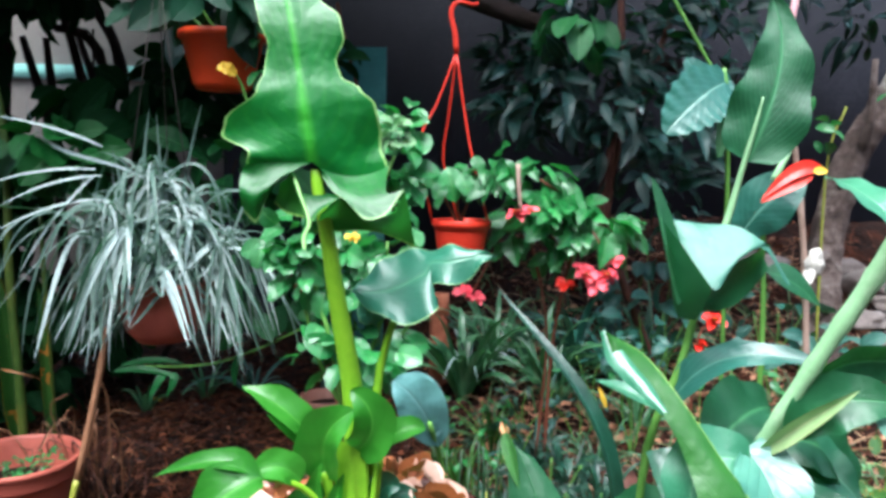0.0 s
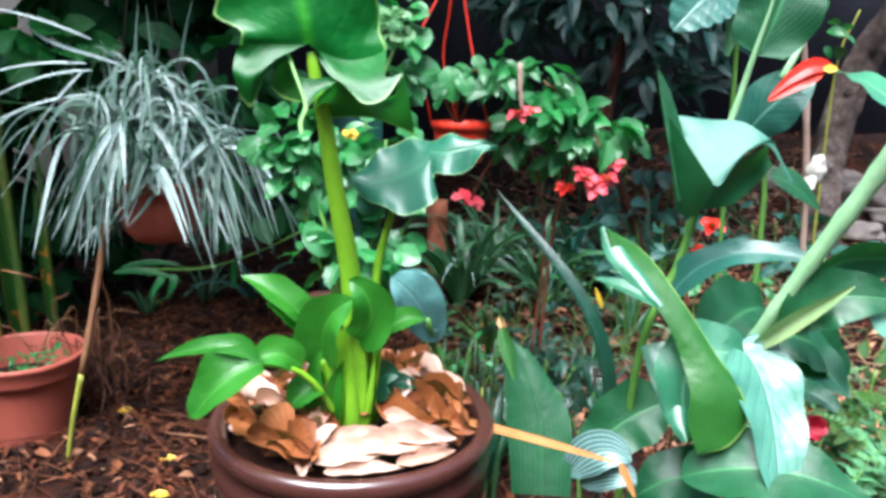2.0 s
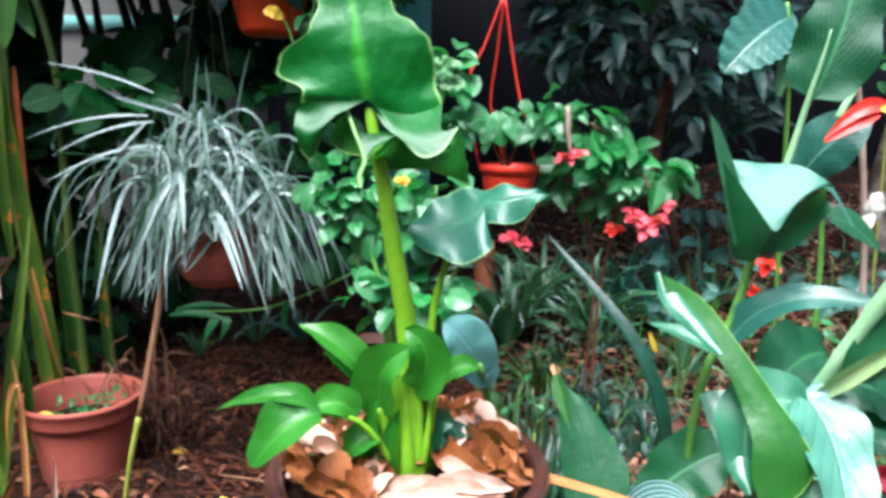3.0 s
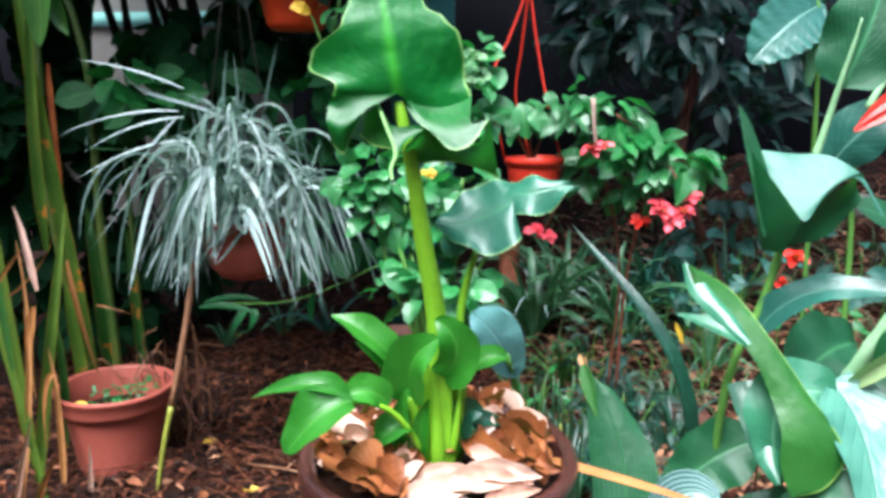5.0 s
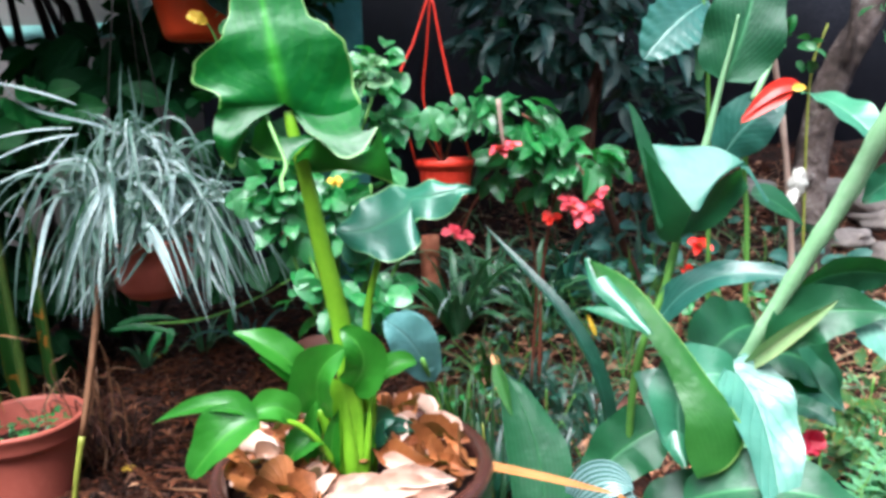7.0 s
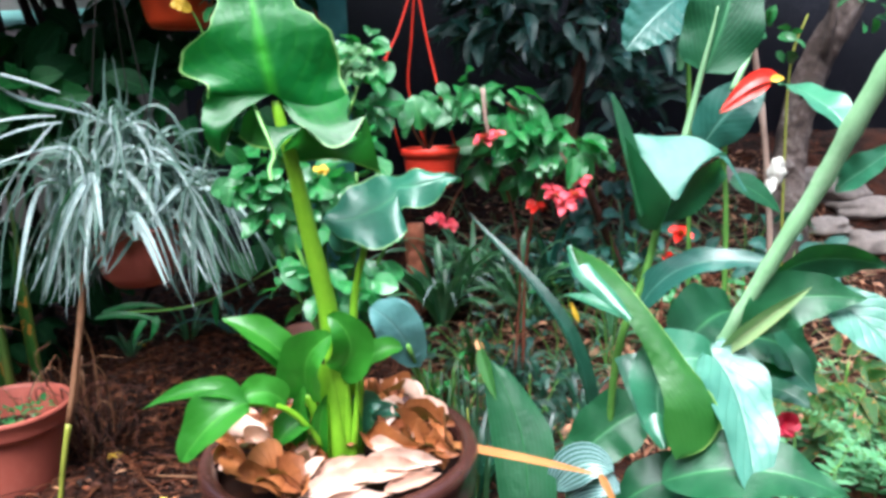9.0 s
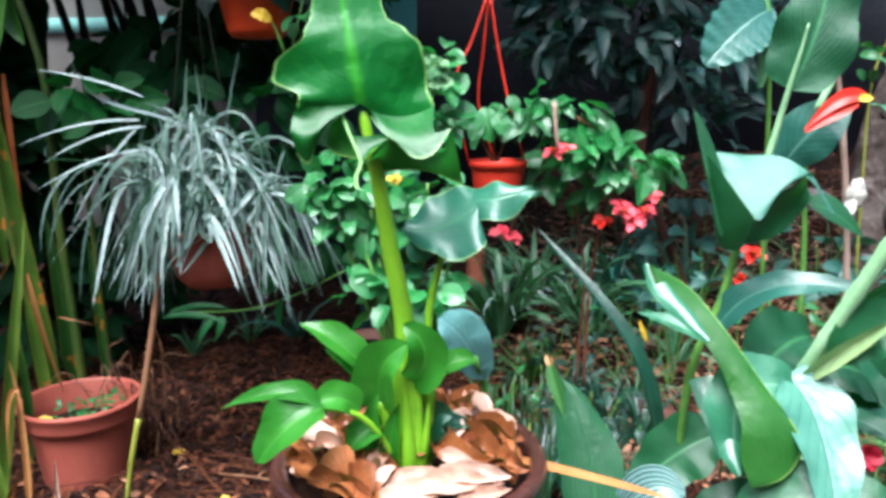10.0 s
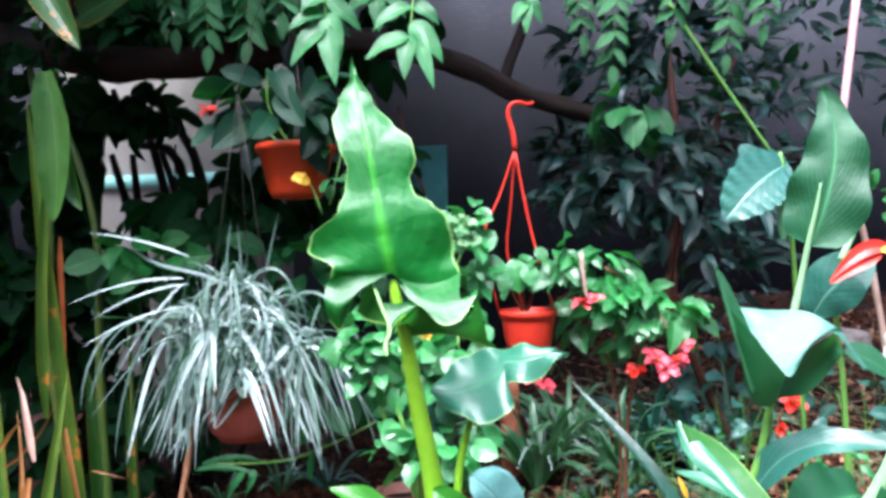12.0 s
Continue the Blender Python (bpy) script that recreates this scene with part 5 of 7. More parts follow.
part("leaf", blade([(0.316, 1.440, 0.412), (0.305, 1.430, 0.434), (0.297, 1.430, 0.457)], 0.012, "lance", (0.3, -0.8, 0.5), 0.3), "yellow", longleaf, "small yellowing leaf")

bench = thing("wooden_rack", on_ground((0.274, 2.900, 0.133)), "low weathered grey wooden slat rack", "rack")
for k in range(3):
    q = (0.274, 2.900, 0.144)
    z = q[2] - 0.03 + 0.035 * k
    part("slat", slab(q[0] - 0.11, q[0] + 0.12, q[1] + 0.05 * k, q[1] + 0.05 * k + 0.035, z, z + 0.014), "greywood", bench)
for dx in (-0.1, 0.1):
    q = (0.274, 2.900, 0.144)
    part("leg", slab(q[0] + dx - 0.012, q[0] + dx + 0.012, q[1] + 0.04, q[1] + 0.065, ground_z(q[0] + dx, q[1]) - 0.03, q[2] - 0.031), "greywood", bench)

solid("brick", slab(0.43, 0.52, 1.95, 2.06, ground_z(0.47, 2.0) - 0.02, ground_z(0.47, 2.0) + 0.055), "old_clay", "old reddish clay brick lying on the soil", "brick")
straw_bed = thing("straw_bundle", on_ground((-0.12, 1.72, 0.1)), "bundle of yellowish dry straw stalks on the soil", "straw")
rs = random.Random(31)
for k in range(34):
    p0 = Vector((rs.uniform(-0.28, -0.12), rs.uniform(1.6, 1.85), 0))
    p1 = p0 + Vector((rs.uniform(0.14, 0.3), rs.uniform(-0.06, 0.06), 0))
    for p in (p0, p1):
        p.z = ground_z(p.x, p.y) + rs.uniform(0.004, 0.035)
    part("stalk", tube([p0, p0.lerp(p1, 0.5) + Vector((0, 0, rs.uniform(0, 0.02))), p1], rs.uniform(0.002, 0.004), 0.002, 6, 5), "straw_stalk", straw_bed)

# low growth on the soil
under = leaf_set("lance", 0.4, "under", 0.3)
under2 = leaf_set("oval", 0.6, "bluish", 0.3)
under3 = leaf_set("lance", 0.45, "bush", 0.3)
for i, (p, rad, k, sets, size) in enumerate([
        ((0.160, 2.000, 0.134), (.14, .1, .07), 50, under, (.025, .055)), ((0.266, 1.800, 0.138), (.12, .1, .07), 50, under, (.025, .055)), ((0.390, 2.200, 0.149), (.15, .1, .06), 26, under2, (.02, .045)),
        ((0.708, 2.500, 0.359), (.2, .12, .16), 34, under2, (.05, .1)), ((0.700, 2.700, 0.520), (.16, .12, .18), 26, under2, (.06, .11)), ((0.114, 2.300, 0.113), (.12, .1, .07), 28, under3, (.02, .05)),
        ((0.561, 2.200, 0.320), (.12, .1, .08), 30, under2, (.03, .055)), ((1.080, 2.500, 0.372), (.2, .12, .1), 26, under2, (.04, .09)), ((1.105, 2.200, 0.340), (.15, .1, .08), 22, under2, (.04, .08)),
        ((0.493, 2.400, 0.233), (.15, .1, .08), 26, under3, (.03, .06)), ((0.367, 1.700, 0.099), (.1, .1, .06), 60, under, (.02, .05)), ((0.080, 1.900, 0.124), (.08, .08, .05), 18, under3, (.02, .04)), ((0.253, 2.300, 0.151), (.1, .1, .05), 26, under, (.02, .045)), ((0.753, 2.000, 0.319), (.12, .1, .06), 24, under3, (.03, .05))]):
    ob = thing("undergrowth_plant", on_ground(p), "low dark green leafy undergrowth on the soil", "plant", "undergrowth plants")
    bushy(ob, p, rad, sets, int(k * 0.7), size, 80 + i, 0.2)
    g = Vector(on_ground(p))
    stalks(ob, g, [Vector(p) + Vector((dx, 0, 0.03)) for dx in (-0.08, 0, 0.08)], 0.003, 0.0015, "green_stem", seed=i)
trail = thing("creeping_plant", on_ground((-0.747, 2.300, 0.200)), "thin green trailing stem with a few leaves on the mulch", "plant")
part("stem", tube([(-0.969, 2.300, 0.217), (-0.728, 2.250, 0.242), (-0.551, 2.200, 0.309), (-0.391, 2.100, 0.401)], 0.004, 0.003, 16, 6), "green_stem", trail)
for pts in ([(-0.961, 2.200, 0.246), (-0.851, 2.200, 0.282), (-0.764, 2.200, 0.256)], [(-0.934, 2.100, 0.257), (-0.847, 2.100, 0.283), (-0.731, 2.100, 0.241)], [(-0.604, 2.200, 0.292), (-0.624, 2.200, 0.247), (-0.618, 2.200, 0.194)], [(-0.780, 2.100, 0.258), (-0.800, 2.080, 0.238), (-0.825, 2.080, 0.187)], [(-0.763, 2.100, 0.261), (-0.740, 2.080, 0.247), (-0.778, 2.080, 0.192)]):
    part("leaf", blade(pts, 0.024, "lance", (0, -0.6, 0.8), 0.2, 0.03), "mid_leaf", trail)


# ---- dark shrub with oblong leaves in front of the wall ----
shrub = thing("dark_shrub", on_ground((0.725, 2.600, 0.181)), "tall dark shrub with dull oblong leaves and a reddish trunk", "shrub")
part("trunk", tube([on_ground((0.725, 2.600, 0.181)), (0.578, 2.500, 0.472), (0.450, 2.300, 0.705), (0.469, 2.300, 0.885), (0.502, 2.350, 1.103), (0.489, 2.400, 1.529)], 0.015, 0.01, 18, 9, 0.1, 0.15), "red_bark", shrub)
part("trunk", tube([(0.462, 2.300, 0.705), (0.496, 2.320, 0.917), (0.616, 2.400, 1.191), (0.704, 2.450, 1.460)], 0.014, 0.008, 14, 8, 0.1, 0.1), "red_bark", shrub)
# a few leaves in the lighter copy, painted as bluish glints
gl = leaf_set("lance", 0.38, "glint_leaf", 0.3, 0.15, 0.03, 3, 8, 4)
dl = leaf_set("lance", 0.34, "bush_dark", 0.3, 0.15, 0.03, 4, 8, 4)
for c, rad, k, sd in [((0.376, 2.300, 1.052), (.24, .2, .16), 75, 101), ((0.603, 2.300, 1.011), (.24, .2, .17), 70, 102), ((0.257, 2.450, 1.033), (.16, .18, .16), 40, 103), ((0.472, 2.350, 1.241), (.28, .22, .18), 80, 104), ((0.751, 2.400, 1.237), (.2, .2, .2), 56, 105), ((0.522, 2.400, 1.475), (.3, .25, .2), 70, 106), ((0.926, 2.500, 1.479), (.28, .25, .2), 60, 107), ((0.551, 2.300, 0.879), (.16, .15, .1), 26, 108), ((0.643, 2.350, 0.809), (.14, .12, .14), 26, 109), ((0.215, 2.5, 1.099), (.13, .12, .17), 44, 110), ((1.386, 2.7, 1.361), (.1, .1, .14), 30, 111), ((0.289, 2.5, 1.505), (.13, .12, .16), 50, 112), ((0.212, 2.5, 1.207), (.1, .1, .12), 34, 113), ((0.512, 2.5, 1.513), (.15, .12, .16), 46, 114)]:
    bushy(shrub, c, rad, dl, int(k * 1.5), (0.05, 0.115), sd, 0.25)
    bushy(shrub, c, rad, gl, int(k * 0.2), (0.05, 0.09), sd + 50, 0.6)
part("pale_stem", tube([(0.413, 2.000, 1.505), (0.521, 2.000, 1.325), (0.673, 2.000, 1.081)], 0.006, 0.004, 14, 7), "green_stem", shrub, "thin yellowish green stem")

# ---- lichened tree trunk at the side and its vine ----
trunk = thing("tree_trunk", on_ground((1.236, 2.500, 0.093)), "leaning grey-brown tree trunk with rough lichened bark", "tree trunk")
part("trunk", tube([on_ground((1.236, 2.500, 0.093)), (1.219, 2.500, 0.629), (1.273, 2.500, 0.896), (1.383, 2.500, 1.116), (1.626, 2.600, 1.498)], 0.055, 0.04, 60, 18, 0.05, 0.3), "lichen_bark", trunk)
for i, (p, s, q) in enumerate([((1.192, 2.455, 0.597), .024, (1, .5, 1.3)), ((1.236, 2.455, 0.826), .02, (1.2, .5, .9)), ((1.292, 2.460, 0.963), .022, (1, .5, 1.2)), ((1.188, 2.455, 0.413), .018, (1.1, .5, 1))]):
    part("knot", lump(p, s, q, 40 + i, 0.5, 3), "lichen_bark", trunk, "swollen bark knot")
part("branch", tube([(1.274, 2.500, 0.879), (1.277, 2.420, 1.010), (1.270, 2.400, 1.204)], 0.016, 0.009, 14, 8, 0.1, 0.2), "lichen_bark", trunk)
stake = thing("bamboo_stake", on_ground((0.916, 1.900, 0.220)), "weathered pinkish bamboo stake with a white cloth tie", "stake")
part("stake", tube([on_ground((0.916, 1.900, 0.220)), (0.889, 1.900, 0.472), (0.841, 1.880, 0.794), (0.750, 1.820, 1.119)], 0.008, 0.007, 22, 9, 0.2), "pale_cane", stake)
part("cloth_tie", lump((0.889, 1.880, 0.645), 0.024, (0.9, 0.7, 1.3), 4, 0.5, 3), "cloth", stake, "white knotted cloth strip")
part("cloth_tie", blade([(0.870, 1.860, 0.632), (0.860, 1.850, 0.599), (0.827, 1.850, 0.577)], 0.03, "strap", (0, -1, 0.2), 0.2, 0.1), "cloth", stake)
part("pink_end", tube([(0.749, 1.820, 1.114), (0.752, 1.800, 1.162), (0.788, 1.780, 1.482)], 0.0075, 0.009, 8, 9), "pinkpole", stake, "pale pink upper end")
vine = thing("vine", on_ground((1.149, 2.350, 0.214)), "thin yellowish vine beside the tree trunk", "vine")
part("stem", tube([on_ground((1.146, 2.350, 0.214)), (1.128, 2.350, 0.608), (1.128, 2.350, 0.912), (1.170, 2.350, 1.056)], 0.004, 0.003, 14, 6), "reed_stem", vine)
vl = leaf_set("oval", 0.6, "bush", 0.2)
bushy(vine, (1.340, 2.300, 1.060), (0.08, 0.06, 0.08), vl, 16, (0.04, 0.06), 55)
bushy(vine, (1.035, 2.300, 0.980), (0.08, 0.06, 0.08), vl, 16, (0.04, 0.06), 56)

# stones on the bank beside the wall
for i, (p, s, q) in enumerate([((1.723, 3.100, 0.407), .12, (1.1, .8, .6)), ((1.787, 3.000, 0.337), .1, (1.6, .8, .45)), ((1.576, 2.900, 0.327), .08, (1.2, .8, .5)), ((1.696, 2.800, 0.274), .09, (1.2, .8, .6)), ((1.634, 3.200, 0.410), .09, (1.3, .8, .5)), ((1.300, 3.200, 0.349), .1, (1.2, .8, .6))]):
    g = ground_z(p[0], p[1])
    zz = max(g, p[2] - s * q[2])
    solid("stone", lump((p[0], p[1], g + s * q[2] * 0.55), s, q, i, 0.4, 3), "stone", "rough grey-brown garden stone on the bank", "stone", group="stones on the bank")


# ---- broad-leaved canna plants beside the camera ----
canna = thing("canna_plant", on_ground((0.315, 1.080, 0.338)), "tall canna plant with broad glossy leaves", "plant")
part("stalk", tube([on_ground((0.314, 1.200, 0.256)), (0.313, 1.150, 0.412), (0.350, 1.130, 0.572), (0.366, 1.125, 0.650), (0.374, 1.120, 0.690)], 0.0062, 0.005, 22, 9, 0.15), "green_stem", canna)
part("leaf_stalk", tube([(0.390, 1.160, 0.693), (0.415, 1.158, 0.788), (0.429, 1.147, 0.868), (0.437, 1.136, 0.918), (0.443, 1.132, 0.956)], 0.0066, 0.001, 22, 8), "canna_stem", canna, "pale leaf stalk and rib")
part("leaf", blade([(0.434, 1.148, 0.868), (0.457, 1.140, 0.942), (0.489, 1.145, 1.017), (0.469, 1.190, 1.100)], 0.118, "cannaleaf", (-0.25, -0.93, 0.05), 0.09, 0.06, 3.1, 0.0, 0.06, 0, 36, 10, 0.4, 0.05), "canna_matte", canna, "upright green leaf with a pale rib")
# folded leaf, sky sheen put into the pale colour of its top
fold_leaf = part("leaf", ribbon([(0.318, 1.113, 0.787), (0.355, 1.101, 0.784), (0.400, 1.085, 0.782), (0.431, 1.062, 0.764), (0.451, 1.090, 0.749), (0.472, 1.070, 0.706)], [(0.314, 1.113, 0.785), (0.332, 1.083, 0.754), (0.359, 1.036, 0.704), (0.390, 1.052, 0.736), (0.427, 1.058, 0.757), (0.461, 1.060, 0.707)], (0, -0.002, 0.003), 34, 8, 0.53, 0.96, 0.0015, 3), "canna_sheen_grey", canna, "broad leaf with a folded upper side, sky sheen put into its pale colour")
part("fold", ribbon([(0.303, 1.078, 0.787), (0.323, 1.058, 0.757), (0.356, 1.034, 0.707)], [(0.319, 1.100, 0.727), (0.331, 1.095, 0.663), (0.354, 1.085, 0.654)], (0, -0.006, 0), 18, 6), "canna", fold_leaf)
part("fold", ribbon([(0.357, 1.034, 0.706), (0.390, 1.054, 0.735), (0.436, 1.079, 0.754)], [(0.360, 1.085, 0.665), (0.408, 1.09, 0.676), (0.455, 1.1, 0.725)], (0, 0.01, 0), 18, 6), "canna", fold_leaf)
part("leaf", blade([(0.329, 1.080, 0.674), (0.306, 1.080, 0.763), (0.289, 1.100, 0.845)], 0.032, "paddle", (0.5, -0.85, 0.1), 0.5, 0.02, 1, 0, 0.3, 0, 16, 6), "canna", canna)
# the long curved leaf in front
long_leaf = part("leaf", ribbon([(0.226, 1.040, 0.642), (0.245, 1.020, 0.593), (0.284, 1.000, 0.559), (0.312, 0.975, 0.517), (0.325, 0.950, 0.469), (0.326, 0.940, 0.427), (0.338, 0.935, 0.388)], [(0.227, 1.040, 0.644), (0.279, 1.035, 0.617), (0.319, 1.005, 0.565), (0.361, 0.975, 0.507), (0.385, 0.955, 0.472), (0.399, 0.940, 0.436), (0.378, 0.935, 0.402), (0.340, 0.935, 0.386)], (0, -0.004, 0.003), 40, 8, 0.56, 1.0, 0.003, 3.2), "canna_bright", canna, "long curved green leaf")
part("fold", ribbon([(0.222, 1.055, 0.641), (0.228, 1.024, 0.609), (0.256, 0.991, 0.583), (0.282, 0.963, 0.562)], [(0.230, 1.053, 0.642), (0.250, 1.026, 0.620), (0.276, 0.991, 0.590), (0.290, 0.963, 0.565)], (0, -0.003, 0.003), 18, 6, 0.55, 0.95, 0.001, 3), "canna_sheen", long_leaf, "glossy upper side near the tip, its sheen painted pale")
part("fold", ribbon([(0.290, 1.056, 0.480), (0.298, 1.021, 0.449), (0.311, 0.976, 0.411), (0.327, 0.951, 0.392)], [(0.337, 1.048, 0.489), (0.341, 1.011, 0.454), (0.341, 0.976, 0.421), (0.332, 0.950, 0.393)], (0, -0.004, 0.005), 18, 8, 0.95, 0.55, 0.0015, 3), "canna_sheen", long_leaf, "glossy half behind the fold, its sheen painted pale")
part("leaf", ribbon([(0.100, 1.098, 0.498), (0.109, 1.085, 0.476), (0.109, 1.064, 0.434), (0.115, 1.028, 0.367), (0.122, 0.988, 0.291)], [(0.105, 1.098, 0.501), (0.119, 1.082, 0.473), (0.145, 1.070, 0.458), (0.180, 1.043, 0.417), (0.199, 1.020, 0.378), (0.198, 0.978, 0.296)], (0, -0.006, 0.004), 26, 8, 0.05, 0.95, 0.002, 2.4), "canna_lined", canna, "broad upright leaf with parallel veins")
part("leaf_tip", blade([(0.100, 1.094, 0.501), (0.104, 1.089, 0.493), (0.110, 1.080, 0.477)], 0.011, "lance", (-0.2, -0.9, 0.3), 0.3), "straw", canna, "withered yellow leaf tip")
part("leaf_neck", blade([(0.104, 1.087, 0.490), (0.110, 1.074, 0.467), (0.124, 1.050, 0.423)], 0.019, "lance", (-0.2, -0.9, 0.3), 0.4, 0, 1, 0, 0.3), "canna_bright", canna, "yellow-green narrowed end of the leaf")
part("leaf", blade([(0.334, 1.070, 0.524), (0.289, 1.100, 0.547), (0.237, 1.150, 0.549)], 0.03, "lance", (0.0, -0.6, 0.8), 0.3, 0.0, 2, 0, 0.2, 0, 12, 4), "canna_sheen", canna)

tall = thing("canna_plant", on_ground((0.390, 1.000, 0.293)), "tall canna plant with a thick pale stalk and broad glossy leaves", "plant")
part("stalk", tube([(0.424, 1.030, 0.492), (0.439, 1.000, 0.555), (0.472, 0.970, 0.648), (0.502, 0.940, 0.732), (0.520, 0.900, 0.815), (0.551, 0.860, 0.913)], 0.0085, 0.0125, 30, 10, 0.14), "canna_stem", tall)
part("stalk", tube([on_ground((0.406, 1.12, 0.21)), (0.425, 1.080, 0.372), (0.425, 1.060, 0.431), (0.424, 1.030, 0.493)], 0.006, 0.0065, 14, 8, 0.1), "green_stem", tall, "thin lower stalk")
part("sheath", blade([(0.419, 1.020, 0.489), (0.440, 0.985, 0.537), (0.476, 0.965, 0.572), (0.506, 0.950, 0.604)], 0.022, "lance", (-0.1, -0.9, 0.4), 0.5, 0.03, 3, 0, 0.4, 0, 18, 6), "sheath_pale", tall, "pale withering sheath")
# leaves in the pale copies have their sheen painted into the colour
for pts, w, kind, face, mat in [
        ([(0.444, 0.990, 0.530), (0.479, 0.975, 0.598), (0.518, 0.970, 0.588), (0.581, 0.960, 0.583)], .07, "lance", (0.05, -0.88, 0.42), "canna"),
        ([(0.484, 1.000, 0.603), (0.528, 1.000, 0.645), (0.643, 1.020, 0.608)], .06, "lance", (0.1, -0.85, -0.3), "canna"),
        ([(0.342, 1.130, 0.525), (0.375, 1.100, 0.618), (0.444, 1.080, 0.616), (0.514, 1.050, 0.609)], .046, "strap", (-0.15, -0.7, 0.68), "bluish"),
        ([(0.541, 0.940, 0.782), (0.519, 0.980, 0.837), (0.508, 1.080, 0.850)], .05, "lance", (0.0, -0.6, 0.8), "canna_sheen"),
        ([(0.524, 0.950, 0.723), (0.532, 0.920, 0.745), (0.573, 0.900, 0.782)], .04, "lance", (0.0, -0.7, 0.7), "canna_sheen"),
        ([(0.400, 1.010, 0.505), (0.442, 0.970, 0.480), (0.420, 0.870, 0.335)], .088, "paddle", (0.1, -0.8, 0.58), "canna_sheen_bright"),
        ([(0.406, 1.000, 0.493), (0.303, 1.000, 0.520), (0.340, 0.970, 0.384)], .085, "paddle", (-0.3, -0.75, 0.6), "canna_sheen"),
        ([(0.447, 1.050, 0.497), (0.520, 1.060, 0.524), (0.577, 1.070, 0.436)], .1, "oval", (0.2, -0.7, 0.7), "canna"),
        ([(0.328, 0.950, 0.348), (0.425, 0.900, 0.416), (0.531, 0.880, 0.358)], .09, "lance", (0.1, -0.6, 0.8), "canna"),
        ([(0.405, 1.000, 0.305), (0.335, 1.000, 0.345), (0.280, 1.020, 0.260)], .08, "lance", (0.0, -0.6, 0.8), "canna"),
        ([(0.412, 1.150, 0.447), (0.471, 1.200, 0.501), (0.536, 1.250, 0.484)], .12, "oval", (0.0, -0.8, 0.6), "canna"),
        ([(0.362, 1.150, 0.358), (0.302, 1.150, 0.341), (0.232, 1.150, 0.250)], .1, "paddle", (0.0, -0.8, 0.6), "canna"),
        ([(0.45, 1.08, 0.495), (0.522, 1.060, 0.49), (0.562, 1.02, 0.43)], .07, "lance", (-0.25, -0.68, 0.69), "canna_sheen"),
        ([(0.54, 0.99, 0.573), (0.589, 0.960, 0.566), (0.62, 0.910, 0.489)], .07, "lance", (-0.3, -0.68, 0.66), "canna_sheen_bright"),
        ([(0.53, 1.16, 0.385), (0.562, 1.120, 0.408), (0.59, 1.09, 0.380)], .04, "oval", (-0.1, -0.7, 0.7), "canna_sheen")]:
    part("leaf", blade(pts, w, kind, face, 0.2, 0.045, 3.3, 0, 0.1, 0, 28, 8, w * 70, 0.03), mat, tall)

# red flower with its long leaves
heli = thing("red_flower_plant", on_ground((0.623, 1.500, 0.241)), "plant with a red bract flower and broad dark leaves", "plant")
part("stem", tube([on_ground((0.624, 1.500, 0.216)), (0.613, 1.490, 0.555), (0.602, 1.490, 0.720), (0.600, 1.440, 0.820), (0.606, 1.330, 0.852)], 0.006, 0.003, 20, 8), "green_stem", heli)
part("bract", blade([(0.616, 1.310, 0.857), (0.574, 1.300, 0.882), (0.516, 1.300, 0.808)], 0.024, "lance", (-0.1, -0.9, 0.35), 0.4, 0.03, 2.5, 0, 0.0, 0, 16, 6), "red", heli, "pointed red bract")
part("bract", blade([(0.601, 1.305, 0.852), (0.558, 1.295, 0.836), (0.517, 1.300, 0.805)], 0.018, "lance", (0.1, -0.9, 0.4), 0.5), "red", heli)
part("flower_stalk", tube([(0.551, 1.340, 0.841), (0.563, 1.340, 0.868), (0.583, 1.350, 0.907), (0.599, 1.360, 0.953)], 0.006, 0.005, 10, 7), "canna_stem", heli, "pale green flower stalk")
part("bract_tip", blade([(0.596, 1.300, 0.857), (0.608, 1.300, 0.860), (0.620, 1.300, 0.858)], 0.014, "lance", (0, -0.9, 0.4), 0.3), "yellow", heli, "yellow tip")
part("leaf", blade([(0.543, 1.450, 0.737), (0.570, 1.420, 0.818), (0.635, 1.400, 0.839)], 0.1, "oval", (0, -0.85, 0.5), 0.1, 0.02), "bluish", heli, "dark bluish leaf")
part("leaf", blade([(0.618, 1.500, 0.667), (0.661, 1.500, 0.665), (0.724, 1.500, 0.602)], 0.06, "lance", (0, -0.7, 0.7), 0.2), "canna", heli)
# serrated leaf beside the upright one
side = thing("serrated_leaf_plant", on_ground((0.542, 1.600, 0.454)), "tall stem with a few serrated green leaves", "plant")
part("stem", tube([on_ground((0.595, 1.600, 0.277)), (0.554, 1.550, 0.751), (0.522, 1.500, 0.980), (0.513, 1.500, 1.044)], 0.005, 0.004, 14, 7), "green_stem", side)
part("leaf", blade([(0.528, 1.500, 1.022), (0.459, 1.460, 0.999), (0.399, 1.450, 0.918)], 0.11, "oval", (-0.15, -0.97, 0.05), 0.12, 0.018, 8, 0, 0, 0, 60, 8, 0, 0.05), "bluish", side)
part("leaf", blade([(0.496, 1.500, 0.989), (0.466, 1.490, 1.024), (0.442, 1.500, 1.062)], 0.052, "oval", (-0.1, -0.85, 0.5), 0.15, 0.03, 6), "bluish", side)
part("leaf", blade([(0.514, 1.500, 0.881), (0.518, 1.500, 0.942), (0.506, 1.500, 1.003)], 0.02, "strap", (0, -0.95, 0.2), 0.3), "grass", side)

# small red blooms between the leaves
bloom = thing("red_flower", (0.584, 1.720, 0.464), "small red flowers on a thin stem among the leaves", "flower")
